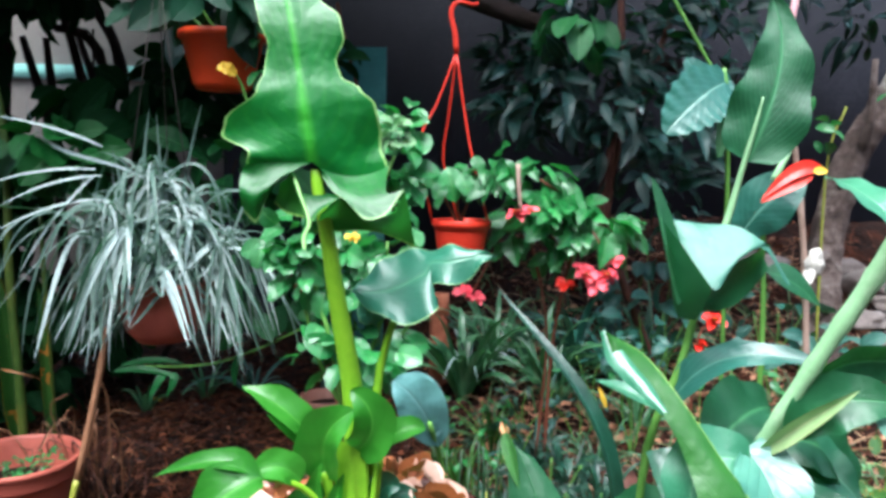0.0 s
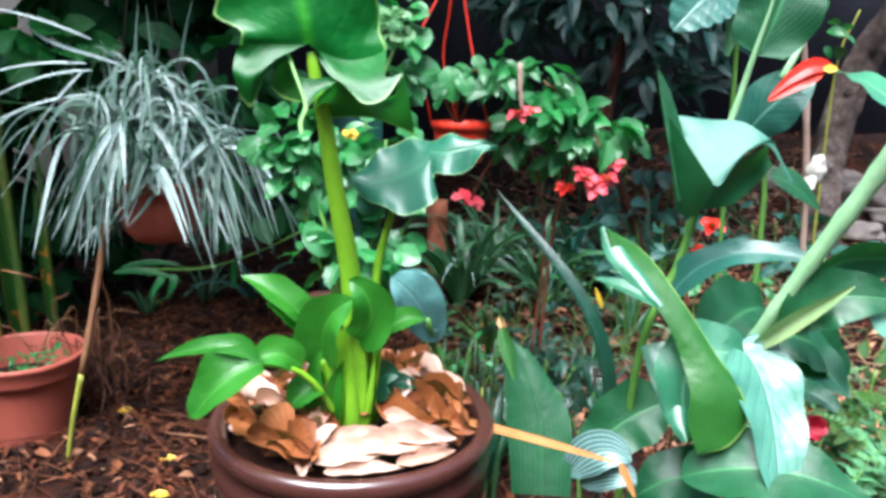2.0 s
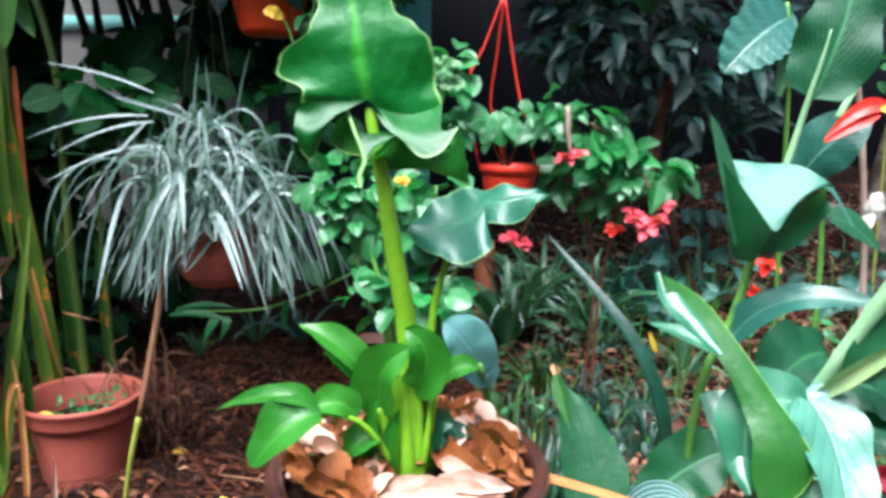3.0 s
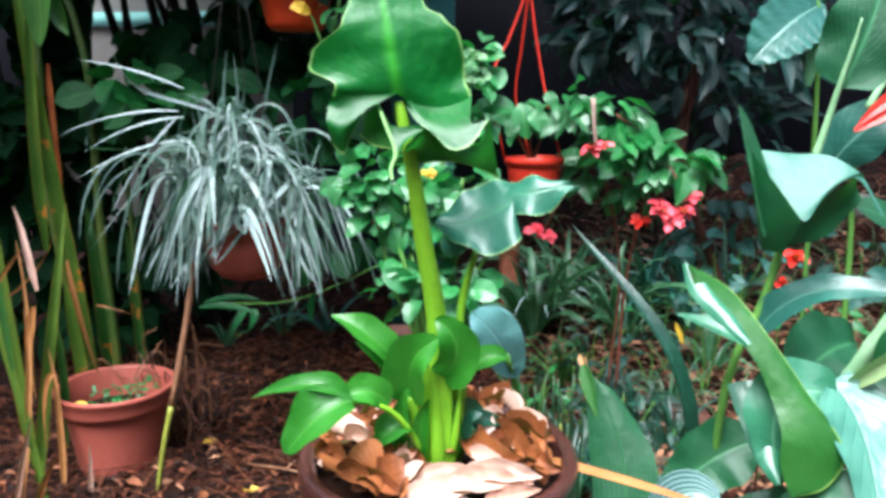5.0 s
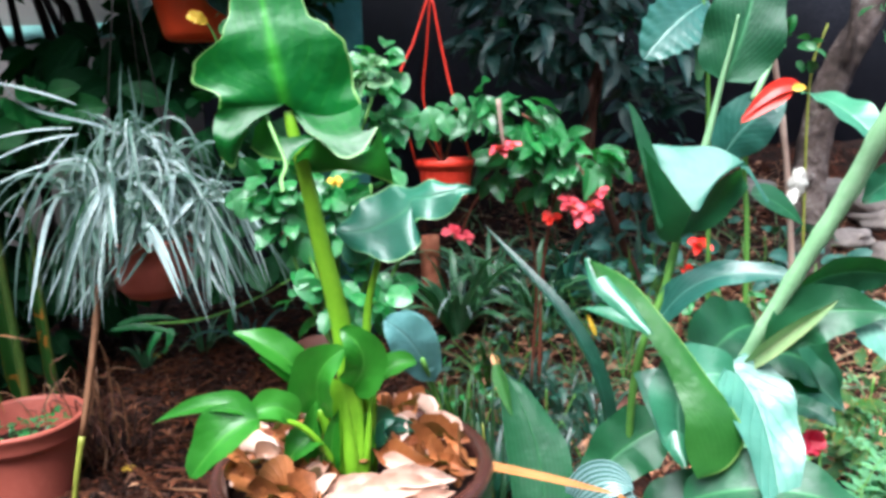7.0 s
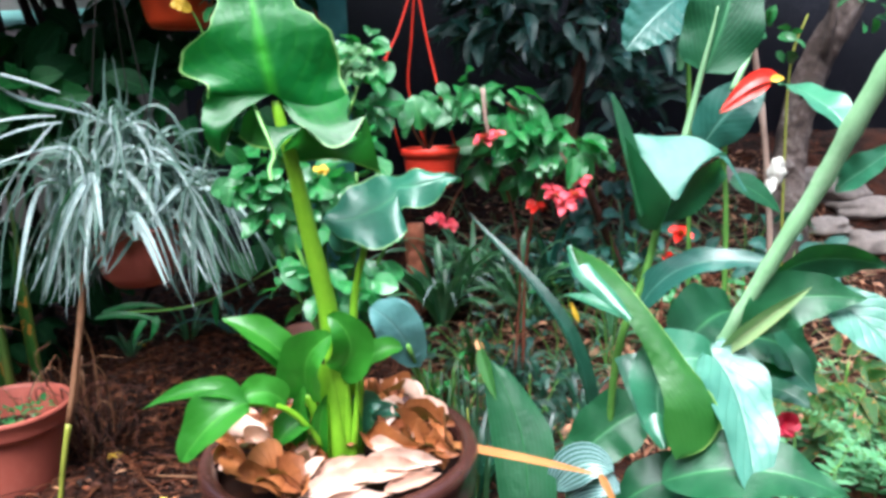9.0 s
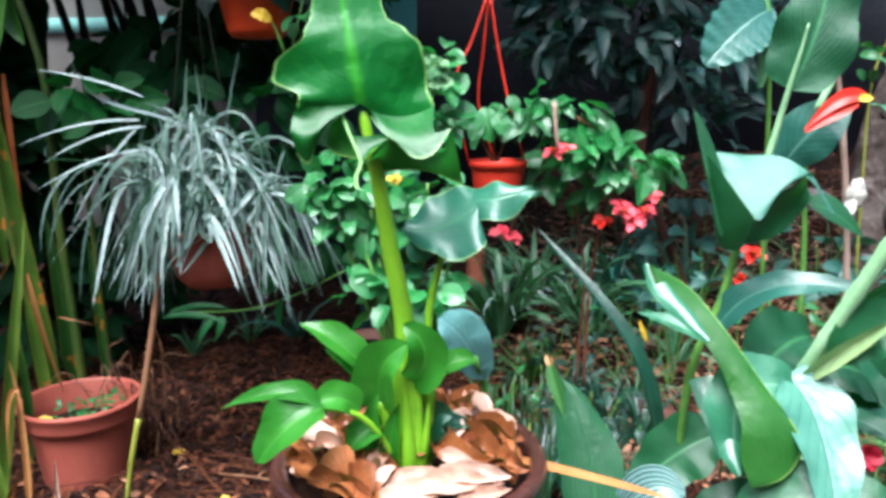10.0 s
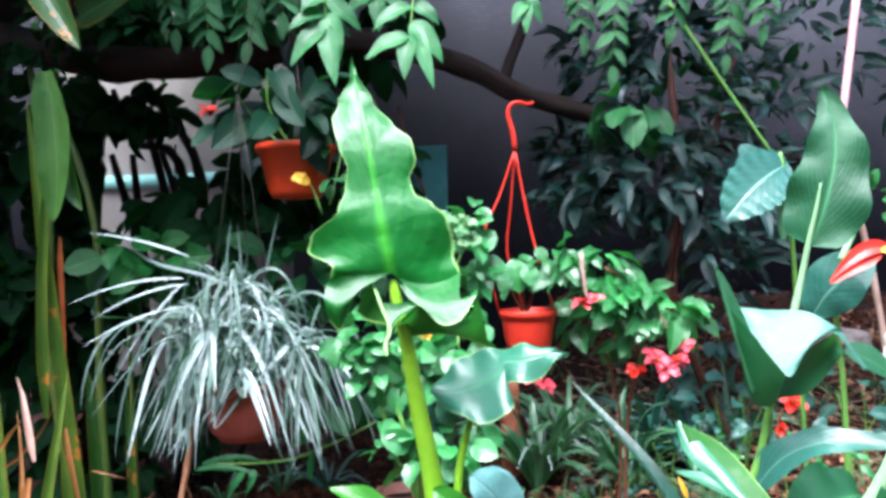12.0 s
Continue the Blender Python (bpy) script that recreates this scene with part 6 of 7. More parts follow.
part("stem", tube([on_ground((0.571, 1.750, 0.336)), (0.565, 1.720, 0.452), (0.595, 1.700, 0.526)], 0.003, 0.002, 8, 6), "red_stem", bloom)
flower_head(bloom, (0.595, 1.700, 0.530), 0.03, "red", 10, 14)
flower_head(bloom, (0.568, 1.720, 0.471), 0.022, "red", 6, 15)
low = thing("red_flower", on_ground((0.588, 1.120, 0.246)), "low crimson flower on a short stem by the canna leaves", "flower")
part("stem", tube([on_ground((0.592, 1.120, 0.199)), (0.585, 1.120, 0.328)], 0.004, 0.003, 8, 6), "green_stem", low)
for turn in (-70, -20, 25, 75, 130, 190, 250):
    d = Vector((math.sin(radians(turn)), -0.35, math.cos(radians(turn))))
    c = Vector((0.559, 1.105, 0.352))
    part("petal", blade([c, c + d * 0.012 + Vector((0, -0.008, 0)), c + d * 0.021], 0.026, "oval", (0.1, -0.95, 0.3), 0.1, 0.04, 1.5, 0, 0.3, 0, 8, 6), "crimson", low)

# plants low at the side: fern, silver-striped leaves
fern = thing("fern", on_ground((0.902, 1.500, 0.030)), "light green feathery fern on the ground", "fern")
pin = leaf_set("lance", 0.4, "fern", 0.15, 0.1, 0.0, 2, 4, 2)
r = random.Random(77)
for i in range(48):
    b = Vector(on_ground((0.902, 1.500, 0.030))) + Vector((r.uniform(-0.16, 0.3), r.uniform(-0.2, 0.2), 0))
    d = rand_dir(r, 0.1, 0.5)
    n = r.uniform(0.16, 0.26)
    line = [b, b + d * n * 0.5 + Vector((0, 0, n * 0.6)), b + d * n + Vector((0, 0, n * 0.55))]
    part("stem", tube(line, 0.0015, 0.001, 7, 5), "green_stem", fern)
    for k in range(3, 14):
        s = k / 14
        p = smooth_path(line, 15)[k]
        t = (line[2] - line[0]).normalized()
        for sg in (-1, 1):
            o = t.cross(Vector((0, 0, 1))).normalized() * sg + t * 0.5
            placed("leaflet", pin[k % 2], leaf_pose(p, o, (0, -0.2, 1), 0.05 * (1.15 - s)), fern)
yl = leaf_set("lance", 0.4, "reed", 0.2)
herb = thing("herb", on_ground((0.966, 1.700, 0.146)), "yellowish green low herb with thin leaves", "plant")
bushy(herb, (0.965, 1.700, 0.160), (0.16, 0.1, 0.08), yl, 60, (0.04, 0.08), 91)
bushy(herb, (0.977, 1.600, 0.107), (0.12, 0.1, 0.08), yl, 40, (0.04, 0.08), 92)
stalks(herb, on_ground((0.968, 1.700, 0.118)), [(0.910, 1.700, 0.203), (1.001, 1.700, 0.213), (1.014, 1.650, 0.164)], 0.003, 0.002, "green_stem")
silver = thing("silver_striped_plant", on_ground((0.276, 1.150, 0.209)), "low plant with silver-striped dark leaves", "plant")
for pts, w in [([(0.195, 1.000, 0.313), (0.226, 0.980, 0.387), (0.271, 0.970, 0.355)], .055), ([(0.214, 1.000, 0.300), (0.246, 0.970, 0.356), (0.277, 0.960, 0.329)], .045), ([(0.245, 1.250, 0.185), (0.268, 1.200, 0.274), (0.315, 1.180, 0.257)], .06)]:
    part("leaf", blade(pts, w, "oval", (0, -0.8, 0.6), 0.15, 0.02, 2, 0, 0.1, 0, 12, 8), "silver", silver)
part("stem", tube([on_ground((0.272, 1.220, 0.168)), (0.248, 1.190, 0.215)], 0.004, 0.003, 5, 6), "green_stem", silver)


# ---- tall ginger stalks and dry canes ----
ginger = thing("ginger_clump", on_ground((-1.029, 1.500, 0.086)), "clump of tall green ginger stalks with brown-edged leaves", "plant")
for pts, r0 in [([(-1.198, 2.100, 0.133), (-1.217, 2.100, 0.544), (-1.221, 2.100, 0.978), (-1.348, 2.100, 1.398)], .018), ([(-1.165, 2.200, 0.098), (-1.174, 2.200, 0.388), (-1.181, 2.200, 0.683)], .012), ([(-1.254, 2.000, 0.201), (-1.301, 2.000, 0.592), (-1.294, 2.000, 1.048), (-1.347, 2.000, 1.455)], .016)]:
    part("stalk", tube([on_ground(Vector(pts[0]))] + pts, r0 * 0.75, r0 * 0.5, 22, 8, 0.15), "ginger", ginger)
for pts, w, mat in [([(-1.060, 1.780, 0.12), (-1.080, 1.720, 0.572), (-1.076, 1.660, 0.826), (-1.085, 1.620, 1.25)], .036, "sheath"), ([(-1.064, 1.740, 0.1), (-1.073, 1.720, 0.303), (-1.074, 1.700, 0.43)], .03, "sheath"), ([(-1.047, 1.500, -0.02), (-1.009, 1.500, 0.217), (-0.976, 1.520, 0.443), (-0.960, 1.560, 0.64)], .026, "sheath"), ([(-0.985, 1.450, -0.02), (-1.031, 1.450, 0.248), (-1.063, 1.460, 0.381), (-1.125, 1.480, 0.54)], .016, "sheath"), ([(-1.030, 1.440, 0.3), (-1.061, 1.460, 0.527), (-1.076, 1.480, 0.66)], .017, "reed"),
                    ([(-1.245, 2.150, 0.02), (-1.238, 2.120, 0.320), (-1.258, 2.100, 0.56)], .05, "reed"), ([(-1.145, 2.150, 0.02), (-1.138, 2.120, 0.324), (-1.139, 2.100, 0.50)], .026, "reed"), ([(-0.996, 1.600, 0.501), (-0.993, 1.620, 0.364), (-1.003, 1.700, 0.18)], .012, "straw"), ([(-1.018, 1.630, 0.93), (-1.025, 1.640, 0.789), (-1.030, 1.660, 0.66)], .013, "rust"), ([(-1.0, 1.58, 1.25), (-0.976, 1.58, 1.06), (-1.0, 1.58, 0.96)], .075, "olive"), ([(-1.023, 1.600, 1.3), (-1.004, 1.600, 1.1), (-0.944, 1.600, 0.985)], .07, "olive"),
                    ([(-1.084, 1.600, 1.579), (-0.992, 1.580, 1.452), (-0.914, 1.560, 1.332)], .085, "reed"), ([(-1.128, 1.900, 1.523), (-0.988, 1.850, 1.542), (-0.867, 1.800, 1.631)], .12, "reed"), ([(-1.109, 1.700, 0.5), (-1.1, 1.660, 0.83), (-1.03, 1.62, 1.15)], .026, "sheath"), ([(-1.12, 1.6, -0.02), (-1.14, 1.58, 0.35), (-1.15, 1.56, 0.85)], .03, "sheath"), ([(-1.04, 1.6, 0.05), (-1.0, 1.58, 0.25), (-1.02, 1.56, 0.42)], .02, "reed")]:
    part("leaf", blade(pts, w, "strap", (0.3, -0.9, 0.2), 0.4, 0.02, 2, 0, 0.2, 15, 18, 4), mat, ginger)
canes = thing("dry_canes", on_ground((-0.975, 1.480, 0.190)), "dry brown broken leaves and stalks beside the terracotta pot", "dry stalks")
for pts, w, mat in [([(-0.965, 1.450, 0.47), (-0.985, 1.450, 0.578), (-1.007, 1.460, 0.640)], .014, "dry_pale"), ([(-1.050, 1.450, 0.48), (-1.014, 1.450, 0.536), (-0.991, 1.450, 0.555)], .008, "straw"), ([(-1.051, 1.450, -0.02), (-0.986, 1.460, 0.347), (-1.024, 1.480, 0.566)], .013, "straw"), ([(-0.978, 1.490, -0.02), (-0.967, 1.490, 0.211), (-0.992, 1.500, 0.334)], .014, "straw"), ([(-0.956, 1.470, 0.280), (-0.981, 1.470, 0.305), (-1.004, 1.480, 0.1)], .014, "straw"), ([(-1.072, 1.500, 0.44), (-0.998, 1.500, 0.484), (-0.962, 1.520, 0.577)], .006, "dry"), ([(-0.991, 1.470, 0.43), (-1.008, 1.470, 0.346), (-1.014, 1.480, 0.22)], .02, "straw"), ([(-0.904, 1.470, -0.02), (-0.9, 1.47, 0.06), (-0.897, 1.470, 0.131)], .01, "dry_pale"), ([(-1.0, 1.42, -0.03), (-0.98, 1.42, 0.08), (-0.93, 1.42, 0.13)], .014, "dry"), ([(-1.06, 1.44, -0.03), (-1.03, 1.44, 0.12), (-1.0, 1.44, 0.2)], .012, "dry_pale"), ([(-1.186, 2.000, 0.285), (-1.13, 2.0, 0.28), (-1.080, 2.000, 0.261)], .007, "straw")]:
    part("dry_leaf", blade(pts, w, "strap", (0.3, -0.9, 0.2), 0.3, 0.05, 3, 0, 0.6, 60, 14, 4), mat, canes)
# tangle of dry roots behind the terracotta pot
roots = thing("root_tangle", on_ground((-0.86, 1.8, 0.1)), "tangle of thin dry brown roots behind the terracotta pot", "roots")
rr = random.Random(23)
for k in range(46):
    p0 = Vector((rr.uniform(-0.93, -0.8), rr.uniform(1.72, 1.9), 0))
    p0.z = ground_z(p0.x, p0.y) - 0.005
    p1 = p0 + Vector((rr.uniform(-0.08, 0.08), rr.uniform(-0.08, 0.04), rr.uniform(0.06, 0.26)))
    p2 = p1 + Vector((rr.uniform(-0.1, 0.12), rr.uniform(-0.1, 0.02), rr.uniform(-0.14, 0.08)))
    part("root", tube([p0, p1, p2], rr.uniform(0.0014, 0.0038), 0.0009, 9, 5, 0.1), rr.choice(("cane", "red_bark", "red_bark", "bark")), roots)
prop = thing("bamboo_cane", on_ground((-0.756, 1.500, 0.053)), "thin dry cane, brown above and yellow-green below, stuck in the soil", "cane")
part("upper", tube([(-0.727, 1.510, 0.202), (-0.701, 1.550, 0.381), (-0.692, 1.580, 0.498), (-0.700, 1.600, 0.594)], 0.0065, 0.0075, 14, 8, 0.1), "cane", prop, "dry brown upper part")
part("lower", tube([on_ground((-0.767, 1.500, -0.000)), (-0.744, 1.500, 0.119), (-0.726, 1.510, 0.207)], 0.0045, 0.0063, 12, 8, 0.1), "reed_stem", prop, "yellow-green lower part")

# broad leaves behind the striped plant, deep shade put into their near-black colours
behind = thing("dark_foliage", on_ground((-1.029, 2.300, 0.179)), "green broad-leaved bush behind the striped plant, its shade put into dark leaf colours", "bush")
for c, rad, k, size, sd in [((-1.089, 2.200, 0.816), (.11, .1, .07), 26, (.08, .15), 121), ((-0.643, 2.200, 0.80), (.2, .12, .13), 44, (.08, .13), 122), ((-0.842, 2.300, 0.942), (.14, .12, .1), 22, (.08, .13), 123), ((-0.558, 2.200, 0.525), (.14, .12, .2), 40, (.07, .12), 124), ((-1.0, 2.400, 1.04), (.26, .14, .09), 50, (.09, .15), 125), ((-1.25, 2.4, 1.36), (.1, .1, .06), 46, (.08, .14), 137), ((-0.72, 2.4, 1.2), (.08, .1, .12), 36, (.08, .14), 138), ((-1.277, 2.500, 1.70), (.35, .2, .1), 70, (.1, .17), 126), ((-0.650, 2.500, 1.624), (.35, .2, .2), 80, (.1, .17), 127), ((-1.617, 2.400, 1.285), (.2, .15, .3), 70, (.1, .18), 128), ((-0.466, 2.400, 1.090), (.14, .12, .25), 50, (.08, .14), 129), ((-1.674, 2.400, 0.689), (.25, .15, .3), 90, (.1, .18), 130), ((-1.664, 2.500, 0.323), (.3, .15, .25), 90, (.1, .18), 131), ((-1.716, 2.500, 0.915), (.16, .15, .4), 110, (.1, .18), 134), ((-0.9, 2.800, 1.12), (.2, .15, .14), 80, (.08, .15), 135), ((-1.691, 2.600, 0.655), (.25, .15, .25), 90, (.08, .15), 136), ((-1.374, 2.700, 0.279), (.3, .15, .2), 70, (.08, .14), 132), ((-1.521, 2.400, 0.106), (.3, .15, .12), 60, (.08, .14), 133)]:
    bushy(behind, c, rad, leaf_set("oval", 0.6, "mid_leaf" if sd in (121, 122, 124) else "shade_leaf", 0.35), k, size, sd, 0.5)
bushy(behind, (-1.063, 2.05, 0.873), (0.1, 0.08, 0.1), leaf_set("oval", 0.75, "bush_mid", 0.35), 26, (0.08, 0.13), 139, 0.4)
stalks(behind, on_ground((-1.184, 2.900, 0.047)), [(-1.055, 2.200, 0.816), (-0.914, 2.300, 0.947), (-0.608, 2.200, 0.857), (-0.556, 2.200, 0.559), (-1.367, 2.600, 1.139), (-1.211, 2.600, 1.284)], 0.006, 0.004, "bark", bend=0.1, seed=8)
shade_canes = thing("bare_branches", on_ground((-1.462, 2.800, 0.120)), "dark bare branching stems against the pale wall", "branches")
for pts in [([on_ground((-1.439, 2.800, 0.120)), (-1.456, 2.800, 0.913), (-1.485, 2.800, 1.284)]), ([(-1.448, 2.800, 0.871), (-1.523, 2.800, 1.123), (-1.572, 2.800, 1.287)]), ([on_ground((-1.323, 2.800, 0.120)), (-1.278, 2.800, 0.910), (-1.373, 2.800, 1.321)]), ([on_ground((-1.594, 2.600, 0.173)), (-1.525, 2.600, 0.912), (-1.511, 2.600, 1.413), (-1.511, 2.600, 1.827)]), ([(-1.292, 2.700, 0.932), (-1.309, 2.700, 1.145), (-1.391, 2.700, 1.426)]), ([on_ground((-1.208, 2.800, 0.121)), (-1.220, 2.700, 1.142), (-1.416, 2.700, 1.320), (-1.502, 2.700, 1.517)]), ([(-1.154, 2.700, 1.140), (-1.215, 2.700, 1.312), (-1.388, 2.700, 1.533)])]:
    part("branch", tube(pts, 0.022, 0.012, 14, 7, 0.1, 0.2), "bark", shade_canes)

# dark terracotta pots in the shade
for p, s in [((-0.325, 2.100, 0.176), .075)]:
    g = ground_z(p[0], p[1]) - 0.01
    ob = thing("clay_pot", (p[0], p[1], g), "old dark terracotta pot standing in the shade", "plant pot")
    h = max(0.1, p[2] - g + 0.03)
    part("body", lathe([(s * 0.7, 0), (s * 0.95, h - 0.03), (s * 0.96, h - 0.028)], (p[0], p[1], g), 28), "old_clay", ob)
    part("rim", lathe([(s * 0.95, h - 0.03), (s * 1.05, h - 0.028), (s * 1.06, h), (s * 0.97, h + 0.002), (s * 0.9, h - 0.05)], (p[0], p[1], g), 28), "old_clay", ob)
    part("soil", lathe([(s * 0.94, h - 0.03), (0.0005, h - 0.025)], (p[0], p[1], g), 20), "soil", ob)

# teal sheet standing against the wall
q = (-0.281, 2.600, 1.100)
sheet = thing("teal_sheet", (q[0], q[1], ground_z(q[0], q[1])), "dark teal corrugated sheet leaning by the wall", "sheet")
zt = (-0.277, 2.600, 1.242)[2]
part("panel", slab(q[0] - 0.16, q[0] + 0.055, q[1], q[1] + 0.012, ground_z(q[0], q[1]) - 0.02, zt), "teal", sheet)
part("stem", tube([(-0.374, 2.500, 1.361), (-0.322, 2.500, 1.150), (-0.292, 2.500, 1.064)], 0.006, 0.005, 6, 6), "red_stem", sheet)


# ---- tree over the garden: branch, hanging compound leaves, added unseen crowns for shade ----
tree = thing("garden_tree", on_ground((-2.1, 2.9, 0)), "tree with dark branches and hanging compound leaves over the garden", "tree")
part("trunk", tube([on_ground((-2.15, 2.9, 0)), (-2.1, 2.85, 0.6), (-2.285, 2.400, 1.690), (-1.504, 2.250, 1.556), (-1.210, 2.200, 1.474), (-0.848, 2.200, 1.472), (-0.498, 2.200, 1.512), (-0.184, 2.250, 1.448), (0.032, 2.300, 1.347), (0.345, 2.400, 1.264), (1.1, 2.6, 1.1)], 0.07, 0.02, 48, 12, 0, 0.5), "bark", tree)
part("branch", tube([(-0.018, 2.280, 1.371), (0.018, 2.300, 1.476), (0.110, 2.350, 1.676), (0.3, 2.5, 1.9)], 0.02, 0.012, 16, 8, 0, 0.15), "bark", tree)
part("branch", tube([(-1.504, 2.250, 1.556), (-1.317, 2.200, 1.628), (-1.2, 1.9, 2.2), (-0.8, 1.3, 2.5)], 0.05, 0.03, 16, 9, 0, 0.15), "bark", tree)
part("branch", tube([(-2.1, 2.85, 0.6), (-2.0, 2.7, 1.6), (-1.5, 2.6, 2.4), (-0.3, 2.6, 2.7), (1.2, 2.4, 2.6)], 0.08, 0.03, 22, 9, 0, 0.15), "bark", tree)
leaflet = leaf_set("lance", 0.42, "canopy", 0.2, 0.15, 0.02, 2, 6, 4)


def compound(parent, base, tip, pairs, size, seed=0):
    """A hanging compound leaf: a thin stalk with leaflets in pairs and one at its end."""
    r = random.Random(seed)
    b, t = Vector(base), Vector(tip)
    mid = b.lerp(t, 0.5) + Vector((0, -0.03, 0.02))
    line = smooth_path([b, mid, t], pairs + 2)
    stalk = part("leaf_stalk", tube([b, mid, t], 0.0022, 0.0014, 7, 5), "green_stem", parent)
    d = (t - b).normalized()
    x = d.cross(Vector((0, -1, 0.2))).normalized()
    for i in range(1, pairs + 1):
        for sg in (-1, 1):
            o = x * sg * 0.7 + d * 0.75 + rand_dir(r) * 0.15
            placed("leaflet", r.choice(leaflet), leaf_pose(line[i], o, (0, -0.9, 0.4), size * r.uniform(0.8, 1.1), r.uniform(-20, 20)), stalk)
    placed("leaflet", leaflet[0], leaf_pose(line[-1], d, (0, -0.9, 0.4), size), stalk)


def spray(parent, base, node, tips, width, mat):
    """A hanging twig that ends in a fan of broad pointed leaflets."""
    b, c = Vector(base), Vector(node)
    twig = part("leaf_stalk", tube([(b.x * 0.9, 2.5, 2.62), (b.x, b.y + 0.2, b.z + 0.25), b, c], 0.006, 0.0016, 14, 6), "green_stem", parent)
    for q, t in enumerate(tips):
        e = Vector(t)
        a = c.lerp(b, 0.25 * (q // 2))
        part("leaflet", blade([a, a.lerp(e, 0.5) + Vector((0, -0.01, 0.015)), e], width * (1 - 0.08 * (q % 3)), "lance", (0.15 * (-1) ** q, -0.85, 0.5), 0.2, 0.04, 2, 0, 0.1, 12 * (-1) ** q, 12, 6, q), mat, twig)


spray(tree, (-0.351, 1.500, 1.432), (-0.343, 1.470, 1.324), [(-0.411, 1.450, 1.242), (-0.320, 1.440, 1.196), (-0.418, 1.460, 1.312), (-0.313, 1.460, 1.250), (-0.393, 1.460, 1.349), (-0.280, 1.500, 1.317)], 0.044, "canopy")
spray(tree, (-0.168, 1.500, 1.421), (-0.177, 1.460, 1.289), [(-0.261, 1.440, 1.243), (-0.185, 1.430, 1.199), (-0.130, 1.440, 1.180), (-0.114, 1.460, 1.235), (-0.248, 1.450, 1.300), (-0.121, 1.480, 1.314)], 0.04, "canopy")
spray(tree, (0.051, 1.600, 1.446), (0.050, 1.600, 1.386), [(0.020, 1.580, 1.335), (0.047, 1.580, 1.315), (0.080, 1.600, 1.340)], 0.03, "canopy")
spray(tree, (-0.27, 1.6, 1.52), (-0.262, 1.58, 1.42), [(-0.33, 1.57, 1.37), (-0.255, 1.56, 1.33), (-0.2, 1.57, 1.36), (-0.31, 1.58, 1.45)], 0.04, "mid_leaf")
for i, (b, t, k, s) in enumerate([((0.261, 1.800, 1.539), (0.248, 1.800, 1.297), 7, .06), ((0.570, 2.000, 1.596), (0.556, 2.000, 1.359), 6, .06), ((-0.707, 1.800, 1.592), (-0.727, 1.800, 1.398), 6, .07), ((-0.592, 1.800, 1.584), (-0.626, 1.800, 1.406), 6, .07), ((-0.873, 1.900, 1.641), (-0.862, 1.900, 1.477), 6, .07), ((0.165, 1.900, 1.571), (0.188, 1.900, 1.402), 5, .06), ((-0.502, 1.700, 1.578), (-0.506, 1.700, 1.436), 5, .07), ((0.435, 1.900, 1.552), (0.405, 1.900, 1.416), 5, .06), ((0.620, 1.900, 1.540), (0.616, 1.900, 1.404), 5, .06)]):
    compound(tree, b, t, k, s, i)
    part("twig", tube([b, (b[0] * 0.95, b[1] + 0.2, b[2] + 0.2), (b[0] * 0.9, 2.5, 2.62)], 0.004, 0.008, 8, 6), "bark", tree)
# leaf clumps under the branch; the darkest carry the shade in their colour
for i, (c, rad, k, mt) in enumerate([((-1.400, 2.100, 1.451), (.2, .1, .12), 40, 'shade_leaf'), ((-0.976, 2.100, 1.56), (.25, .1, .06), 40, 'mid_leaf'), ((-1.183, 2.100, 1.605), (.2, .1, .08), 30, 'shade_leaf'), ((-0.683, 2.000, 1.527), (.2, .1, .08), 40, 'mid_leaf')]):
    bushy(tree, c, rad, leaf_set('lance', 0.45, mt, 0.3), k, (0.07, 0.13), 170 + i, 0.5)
# shoots of bright leaves along the near branch
bushy(tree, (0.343, 2.200, 1.270), (0.07, 0.05, 0.05), leaf_set("oval", 0.6, "canopy", 0.3), 9, (0.1, 0.14), 141, 0.4, "leaf")
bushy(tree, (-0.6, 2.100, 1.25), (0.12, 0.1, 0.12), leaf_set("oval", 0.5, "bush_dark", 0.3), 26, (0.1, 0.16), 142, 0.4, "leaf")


def crown(centre, radii, count, size, seed, hole=None):
    """A crown of many small leaves in clumps, as one mesh; added above the view to cast shade."""
    r = random.Random(seed)
    c = Vector(centre)
    clumps = []
    for _ in range(max(6, count // 60)):
        d = rand_dir(r)
        k = r.uniform(0.2, 1) ** 0.5
        clumps.append(c + Vector((d.x * radii[0], d.y * radii[1], d.z * radii[2])) * k)
    verts, faces, uvs = [], [], []
    base = blade([(0, 0, 0), (0, 0.5, 0.05), (0, 1, -0.15)], 0.45, "lance", (0, 0, 1), 0.2, 0, 1, 0, 0, 0, 3, 2)
    for _ in range(count):
        p = r.choice(clumps) + Vector((r.gauss(0, 1), r.gauss(0, 1), r.gauss(0, 0.7))) * 0.17
        m = leaf_pose(p, rand_dir(r, -0.9, 0.5), (r.uniform(-.4, .4), r.uniform(-.4, .4), 1), r.uniform(*size))
        o = len(verts)
        verts += [m @ Vector(v) for v in base[0]]
        uvs += base[2]
        faces += [tuple(i + o for i in f) for f in base[1]]
    return verts, faces, uvs


# leaf masses above the view, added to block sun and sky
tagged(part("crown", crown((-0.3, 2.3, 2.75), (2.5, 0.75, 0.4), 12500, (0.08, 0.14), 151), "crown", tree, "unseen dense leaf crown added to shade the back of the garden"), kind="stuff")
tagged(part("crown", crown((-2.0, 3.4, 2.6), (1.4, 1.8, 0.5), 8000, (0.08, 0.14), 152), "crown", tree), kind="stuff")


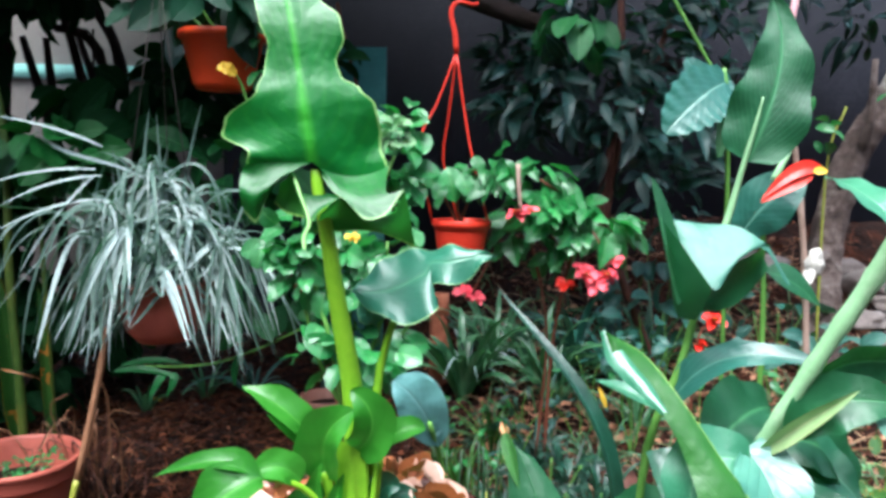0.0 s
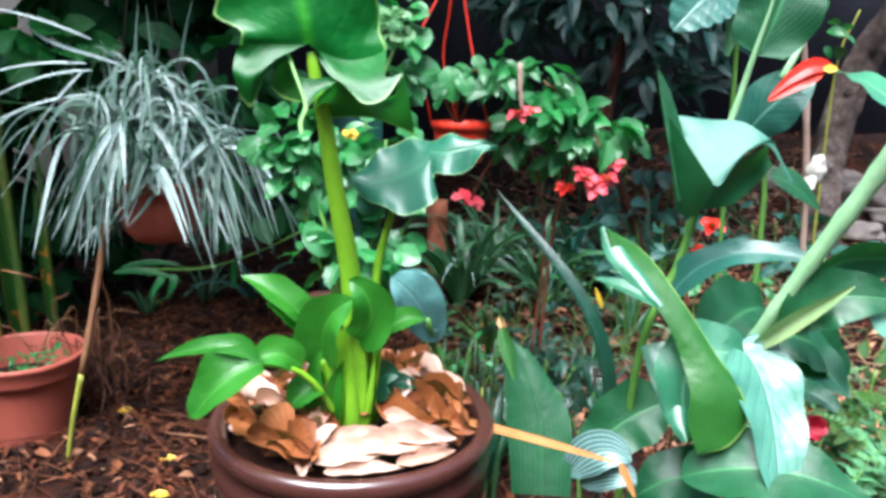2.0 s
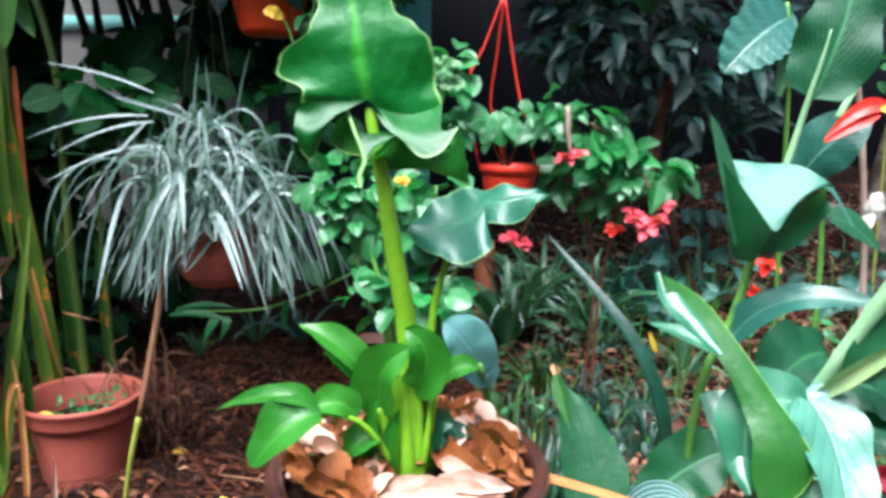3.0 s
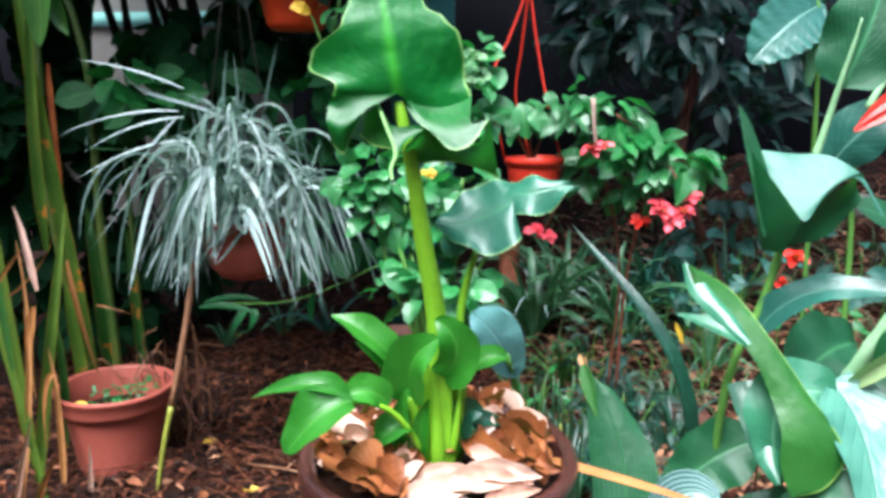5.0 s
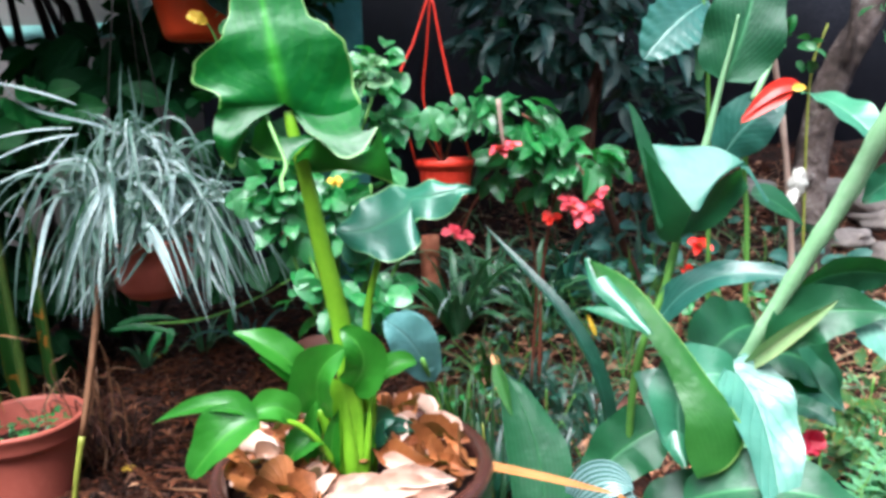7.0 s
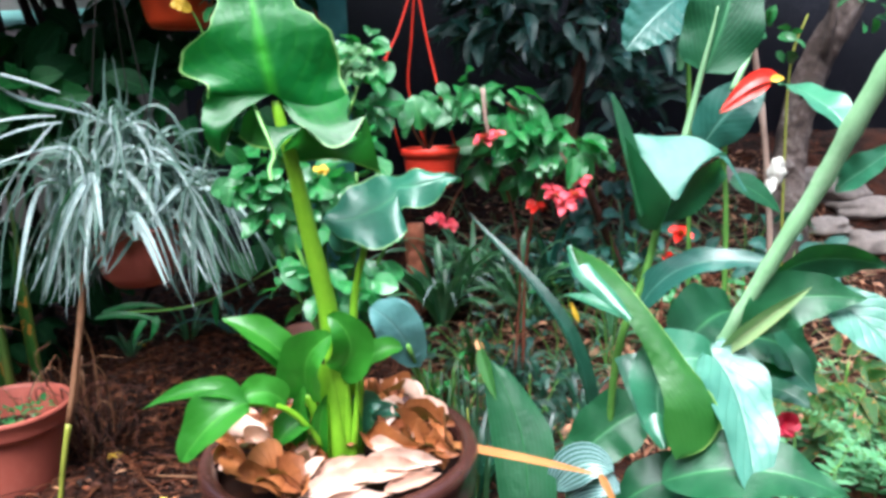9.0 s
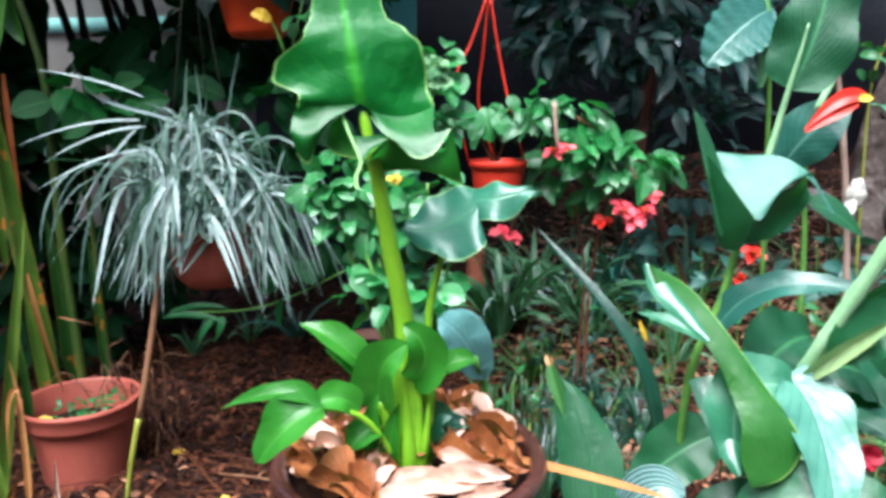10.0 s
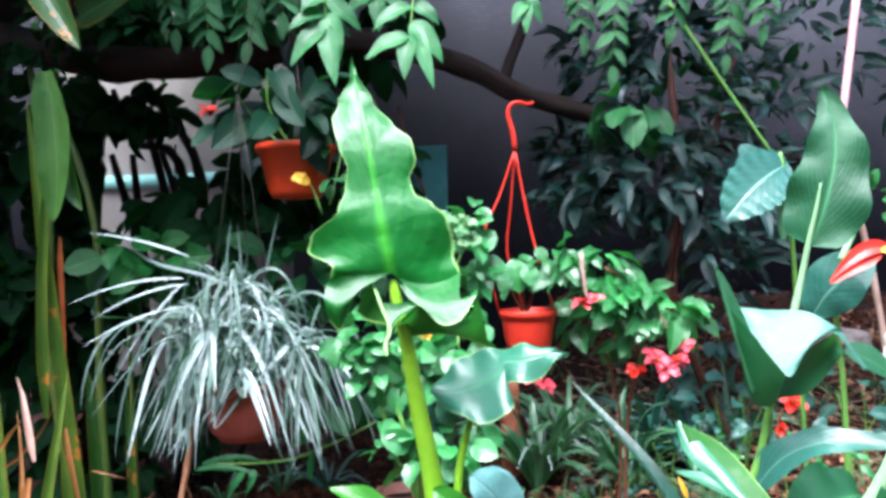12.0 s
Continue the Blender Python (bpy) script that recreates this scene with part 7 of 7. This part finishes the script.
tagged(part("crown", crown((-2.3, 1.3, 2.3), (0.9, 1.1, 0.5), 3200, (0.08, 0.14), 153), "crown", tree), kind="stuff")


tagged(part("crown", crown((-0.95, 1.65, 2.55), (0.8, 0.5, 0.25), 3500, (0.08, 0.14), 154), "crown", tree), kind="stuff")


# ---- litter on the ground ----
def litter(count, seed, area, size, twigs=0):
    r = random.Random(seed)
    verts, faces, uvs = [], [], []
    base = blade([(0, -0.5, 0), (0, 0, 0.12), (0, 0.5, 0)], 0.4, "lance", (0, 0, 1), 0.3, 0.05, 2, 0, 0.3, 0, 4, 2)
    for _ in range(count):
        x, y = r.uniform(area[0], area[1]), r.uniform(area[2], area[3])
        s = r.uniform(*size)
        m = Matrix.Translation((x, y, ground_z(x, y) + 0.004 + r.uniform(0, 0.012))) @ pose(0, 0, 0, r.uniform(-30, 30), r.uniform(-30, 30), r.uniform(0, 360)) @ Matrix.Diagonal((s * r.uniform(0.4, 1.2), s, s, 1))
        o = len(verts)
        verts += [m @ Vector(v) for v in base[0]]
        uvs += base[2]
        faces += [tuple(i + o for i in f) for f in base[1]]
    for _ in range(twigs):
        x, y, a, n = r.uniform(area[0], area[1]), r.uniform(area[2], area[3]), r.uniform(0, 6.3), r.uniform(0.04, 0.2)
        p0, p1 = Vector((x, y, 0)), Vector((x + n * math.cos(a), y + n * math.sin(a), 0))
        p0.z, p1.z = ground_z(p0.x, p0.y) + 0.006, ground_z(p1.x, p1.y) + r.uniform(0.005, 0.03)
        v, f, u = tube([p0, p0.lerp(p1, 0.5) + Vector((0, 0, 0.01)), p1], 0.0016, 0.0008, 4, 3)
        o = len(verts)
        verts += v
        uvs += u
        faces += [tuple(i + o for i in q) for q in f]
    return verts, faces, uvs


solid("leaf_litter", litter(11000, 161, (-1.6, 1.9, 1.2, 3.6), (0.006, 0.036), 3500), "litter", "brown leaf litter and twigs scattered over the soil", "leaf litter", "stuff")
solid("leaf_litter", litter(800, 162, (0.1, 1.2, 1.7, 2.8), (0.03, 0.06)), "dry_litter", "pale brown fallen leaves on the soil", "leaf litter", "stuff")


def clods(count, seed, area, size):
    """Crumbs of soil as one mesh."""
    r = random.Random(seed)
    shapes = [lump((0, 0, 0), 1.0, (1, 0.85, 0.7), k, 0.7, 1) for k in range(6)]
    verts, faces, uvs = [], [], []
    for _ in range(count):
        x, y = r.uniform(area[0], area[1]), r.uniform(area[2], area[3])
        q = size[0] + (size[1] - size[0]) * r.random() ** 3
        m = Matrix.Translation((x, y, ground_z(x, y) + q * 0.3)) @ pose(0, 0, 0, r.uniform(0, 360), r.uniform(0, 360), r.uniform(0, 360)) @ Matrix.Scale(q, 4)
        v, f, u = r.choice(shapes)
        o = len(verts)
        verts += [m @ p for p in v]
        uvs += u
        faces += [tuple(k + o for k in g) for g in f]
    return verts, faces, uvs


solid("soil_crumbs", clods(4200, 181, (-1.5, 0.5, 1.15, 2.9), (0.003, 0.022)), "soil", "dark moist crumbs of soil and bark", "soil", "stuff")


def turf(count, seed, area, length, width, lean):
    """Loose narrow blades standing and lying on the soil, as one mesh."""
    r = random.Random(seed)
    verts, faces, uvs = [], [], []
    for _ in range(count):
        x, y, a = r.uniform(area[0], area[1]), r.uniform(area[2], area[3]), r.uniform(0, 6.283)
        n, q = r.uniform(*length), r.uniform(*lean)
        b = Vector((x, y, ground_z(x, y) + 0.002))
        d = Vector((math.cos(a), math.sin(a), 0))
        e = b + d * n * q
        e.z = max(b.z + n * (1 - q) * 0.8, ground_z(e.x, e.y) + 0.006)
        c = b + d * n * q * 0.45
        c.z = max(b.z + n * (1.15 - q) * 0.6, ground_z(c.x, c.y) + 0.012)
        v, f, u = blade([b, c, e], r.uniform(*width), "strap", (r.uniform(-.5, .5), -0.6, 0.8), 0.25, 0, 1, 0, 0.2, r.uniform(-60, 60), 6, 2)
        o = len(verts)
        verts += v
        uvs += u
        faces += [tuple(k + o for k in g) for g in f]
    return verts, faces, uvs


solid("grass", turf(650, 171, (0.05, 1.5, 1.75, 3.2), (0.05, 0.2), (0.004, 0.012), (0.2, 0.9)), "turf", "loose green and greyish grass blades on the soil", "grass", "stuff")
solid("dry_grass", turf(700, 172, (0.0, 1.5, 1.75, 3.2), (0.06, 0.2), (0.003, 0.009), (0.7, 1.0)), "dry_turf", "pale dry grass blades lying on the soil", "grass", "stuff")
solid("leaf_litter", litter(1500, 173, (0.15, 1.6, 1.7, 3.4), (0.02, 0.05), 500), "dry_litter", "pale brown fallen leaves on the soil", "leaf litter", "stuff")
solid("twig_litter", litter(600, 174, (-1.5, 0.2, 1.15, 2.7), (0.012, 0.035), 800), "twigs", "reddish brown twigs and bark fibres on the mulch", "leaf litter", "stuff")
solid("soil_crumbs", clods(1500, 182, (-1.4, 0.2, 1.15, 2.7), (0.003, 0.016)), "wet_soil", "wet shiny crumbs of dark soil", "soil", "stuff")
solid("bark_chips", litter(420, 183, (-1.3, 0.1, 1.2, 2.6), (0.02, 0.055)), "twigs", "reddish brown bark chips lying on the mulch", "bark chips", "stuff")
solid("bark_chips", litter(60, 184, (-1.0, -0.1, 1.3, 2.2), (0.018, 0.04)), "dry_litter", "pale dry leaf pieces lying on the mulch", "bark chips", "stuff")
rt = random.Random(51)
for k in range(16):
    p0 = Vector((rt.uniform(-0.85, -0.25), rt.uniform(1.45, 2.2), 0))
    a, n = rt.uniform(-0.7, 0.3), rt.uniform(0.12, 0.32)
    p1 = p0 + Vector((math.cos(a) * n, math.sin(a) * n, 0))
    p0.z, p1.z = ground_z(p0.x, p0.y) + 0.008, ground_z(p1.x, p1.y) + rt.uniform(0.01, 0.03)
    solid("twig", tube([p0, p0.lerp(p1, 0.5) + Vector((rt.uniform(-0.02, 0.02), 0, 0.012)), p1], rt.uniform(0.002, 0.0035), 0.0012, 8, 6, 0.15), rt.choice(("cane", "red_bark")), "thin dry brown twig lying on the mulch", "twig", group="twigs on the mulch")
for p in [(-0.755, 1.754, 0.000), (-0.753, 1.753, 0.000), (-0.570, 1.551, 0.000), (-0.546, 1.439, -0.000), (-1.053, 2.670, -0.020)]:
    z = ground_z(p[0], p[1]) + 0.012
    solid("yellow_leaf", blade([(p[0] - 0.022, p[1], z), (p[0], p[1], z + 0.008), (p[0] + 0.018, p[1] + 0.004, z)], 0.016, "oval", (0, -0.5, 0.8), 0.2, 0.05), "yellow", "fallen yellow leaf on the dark mulch", "fallen leaf", group="fallen yellow leaves")
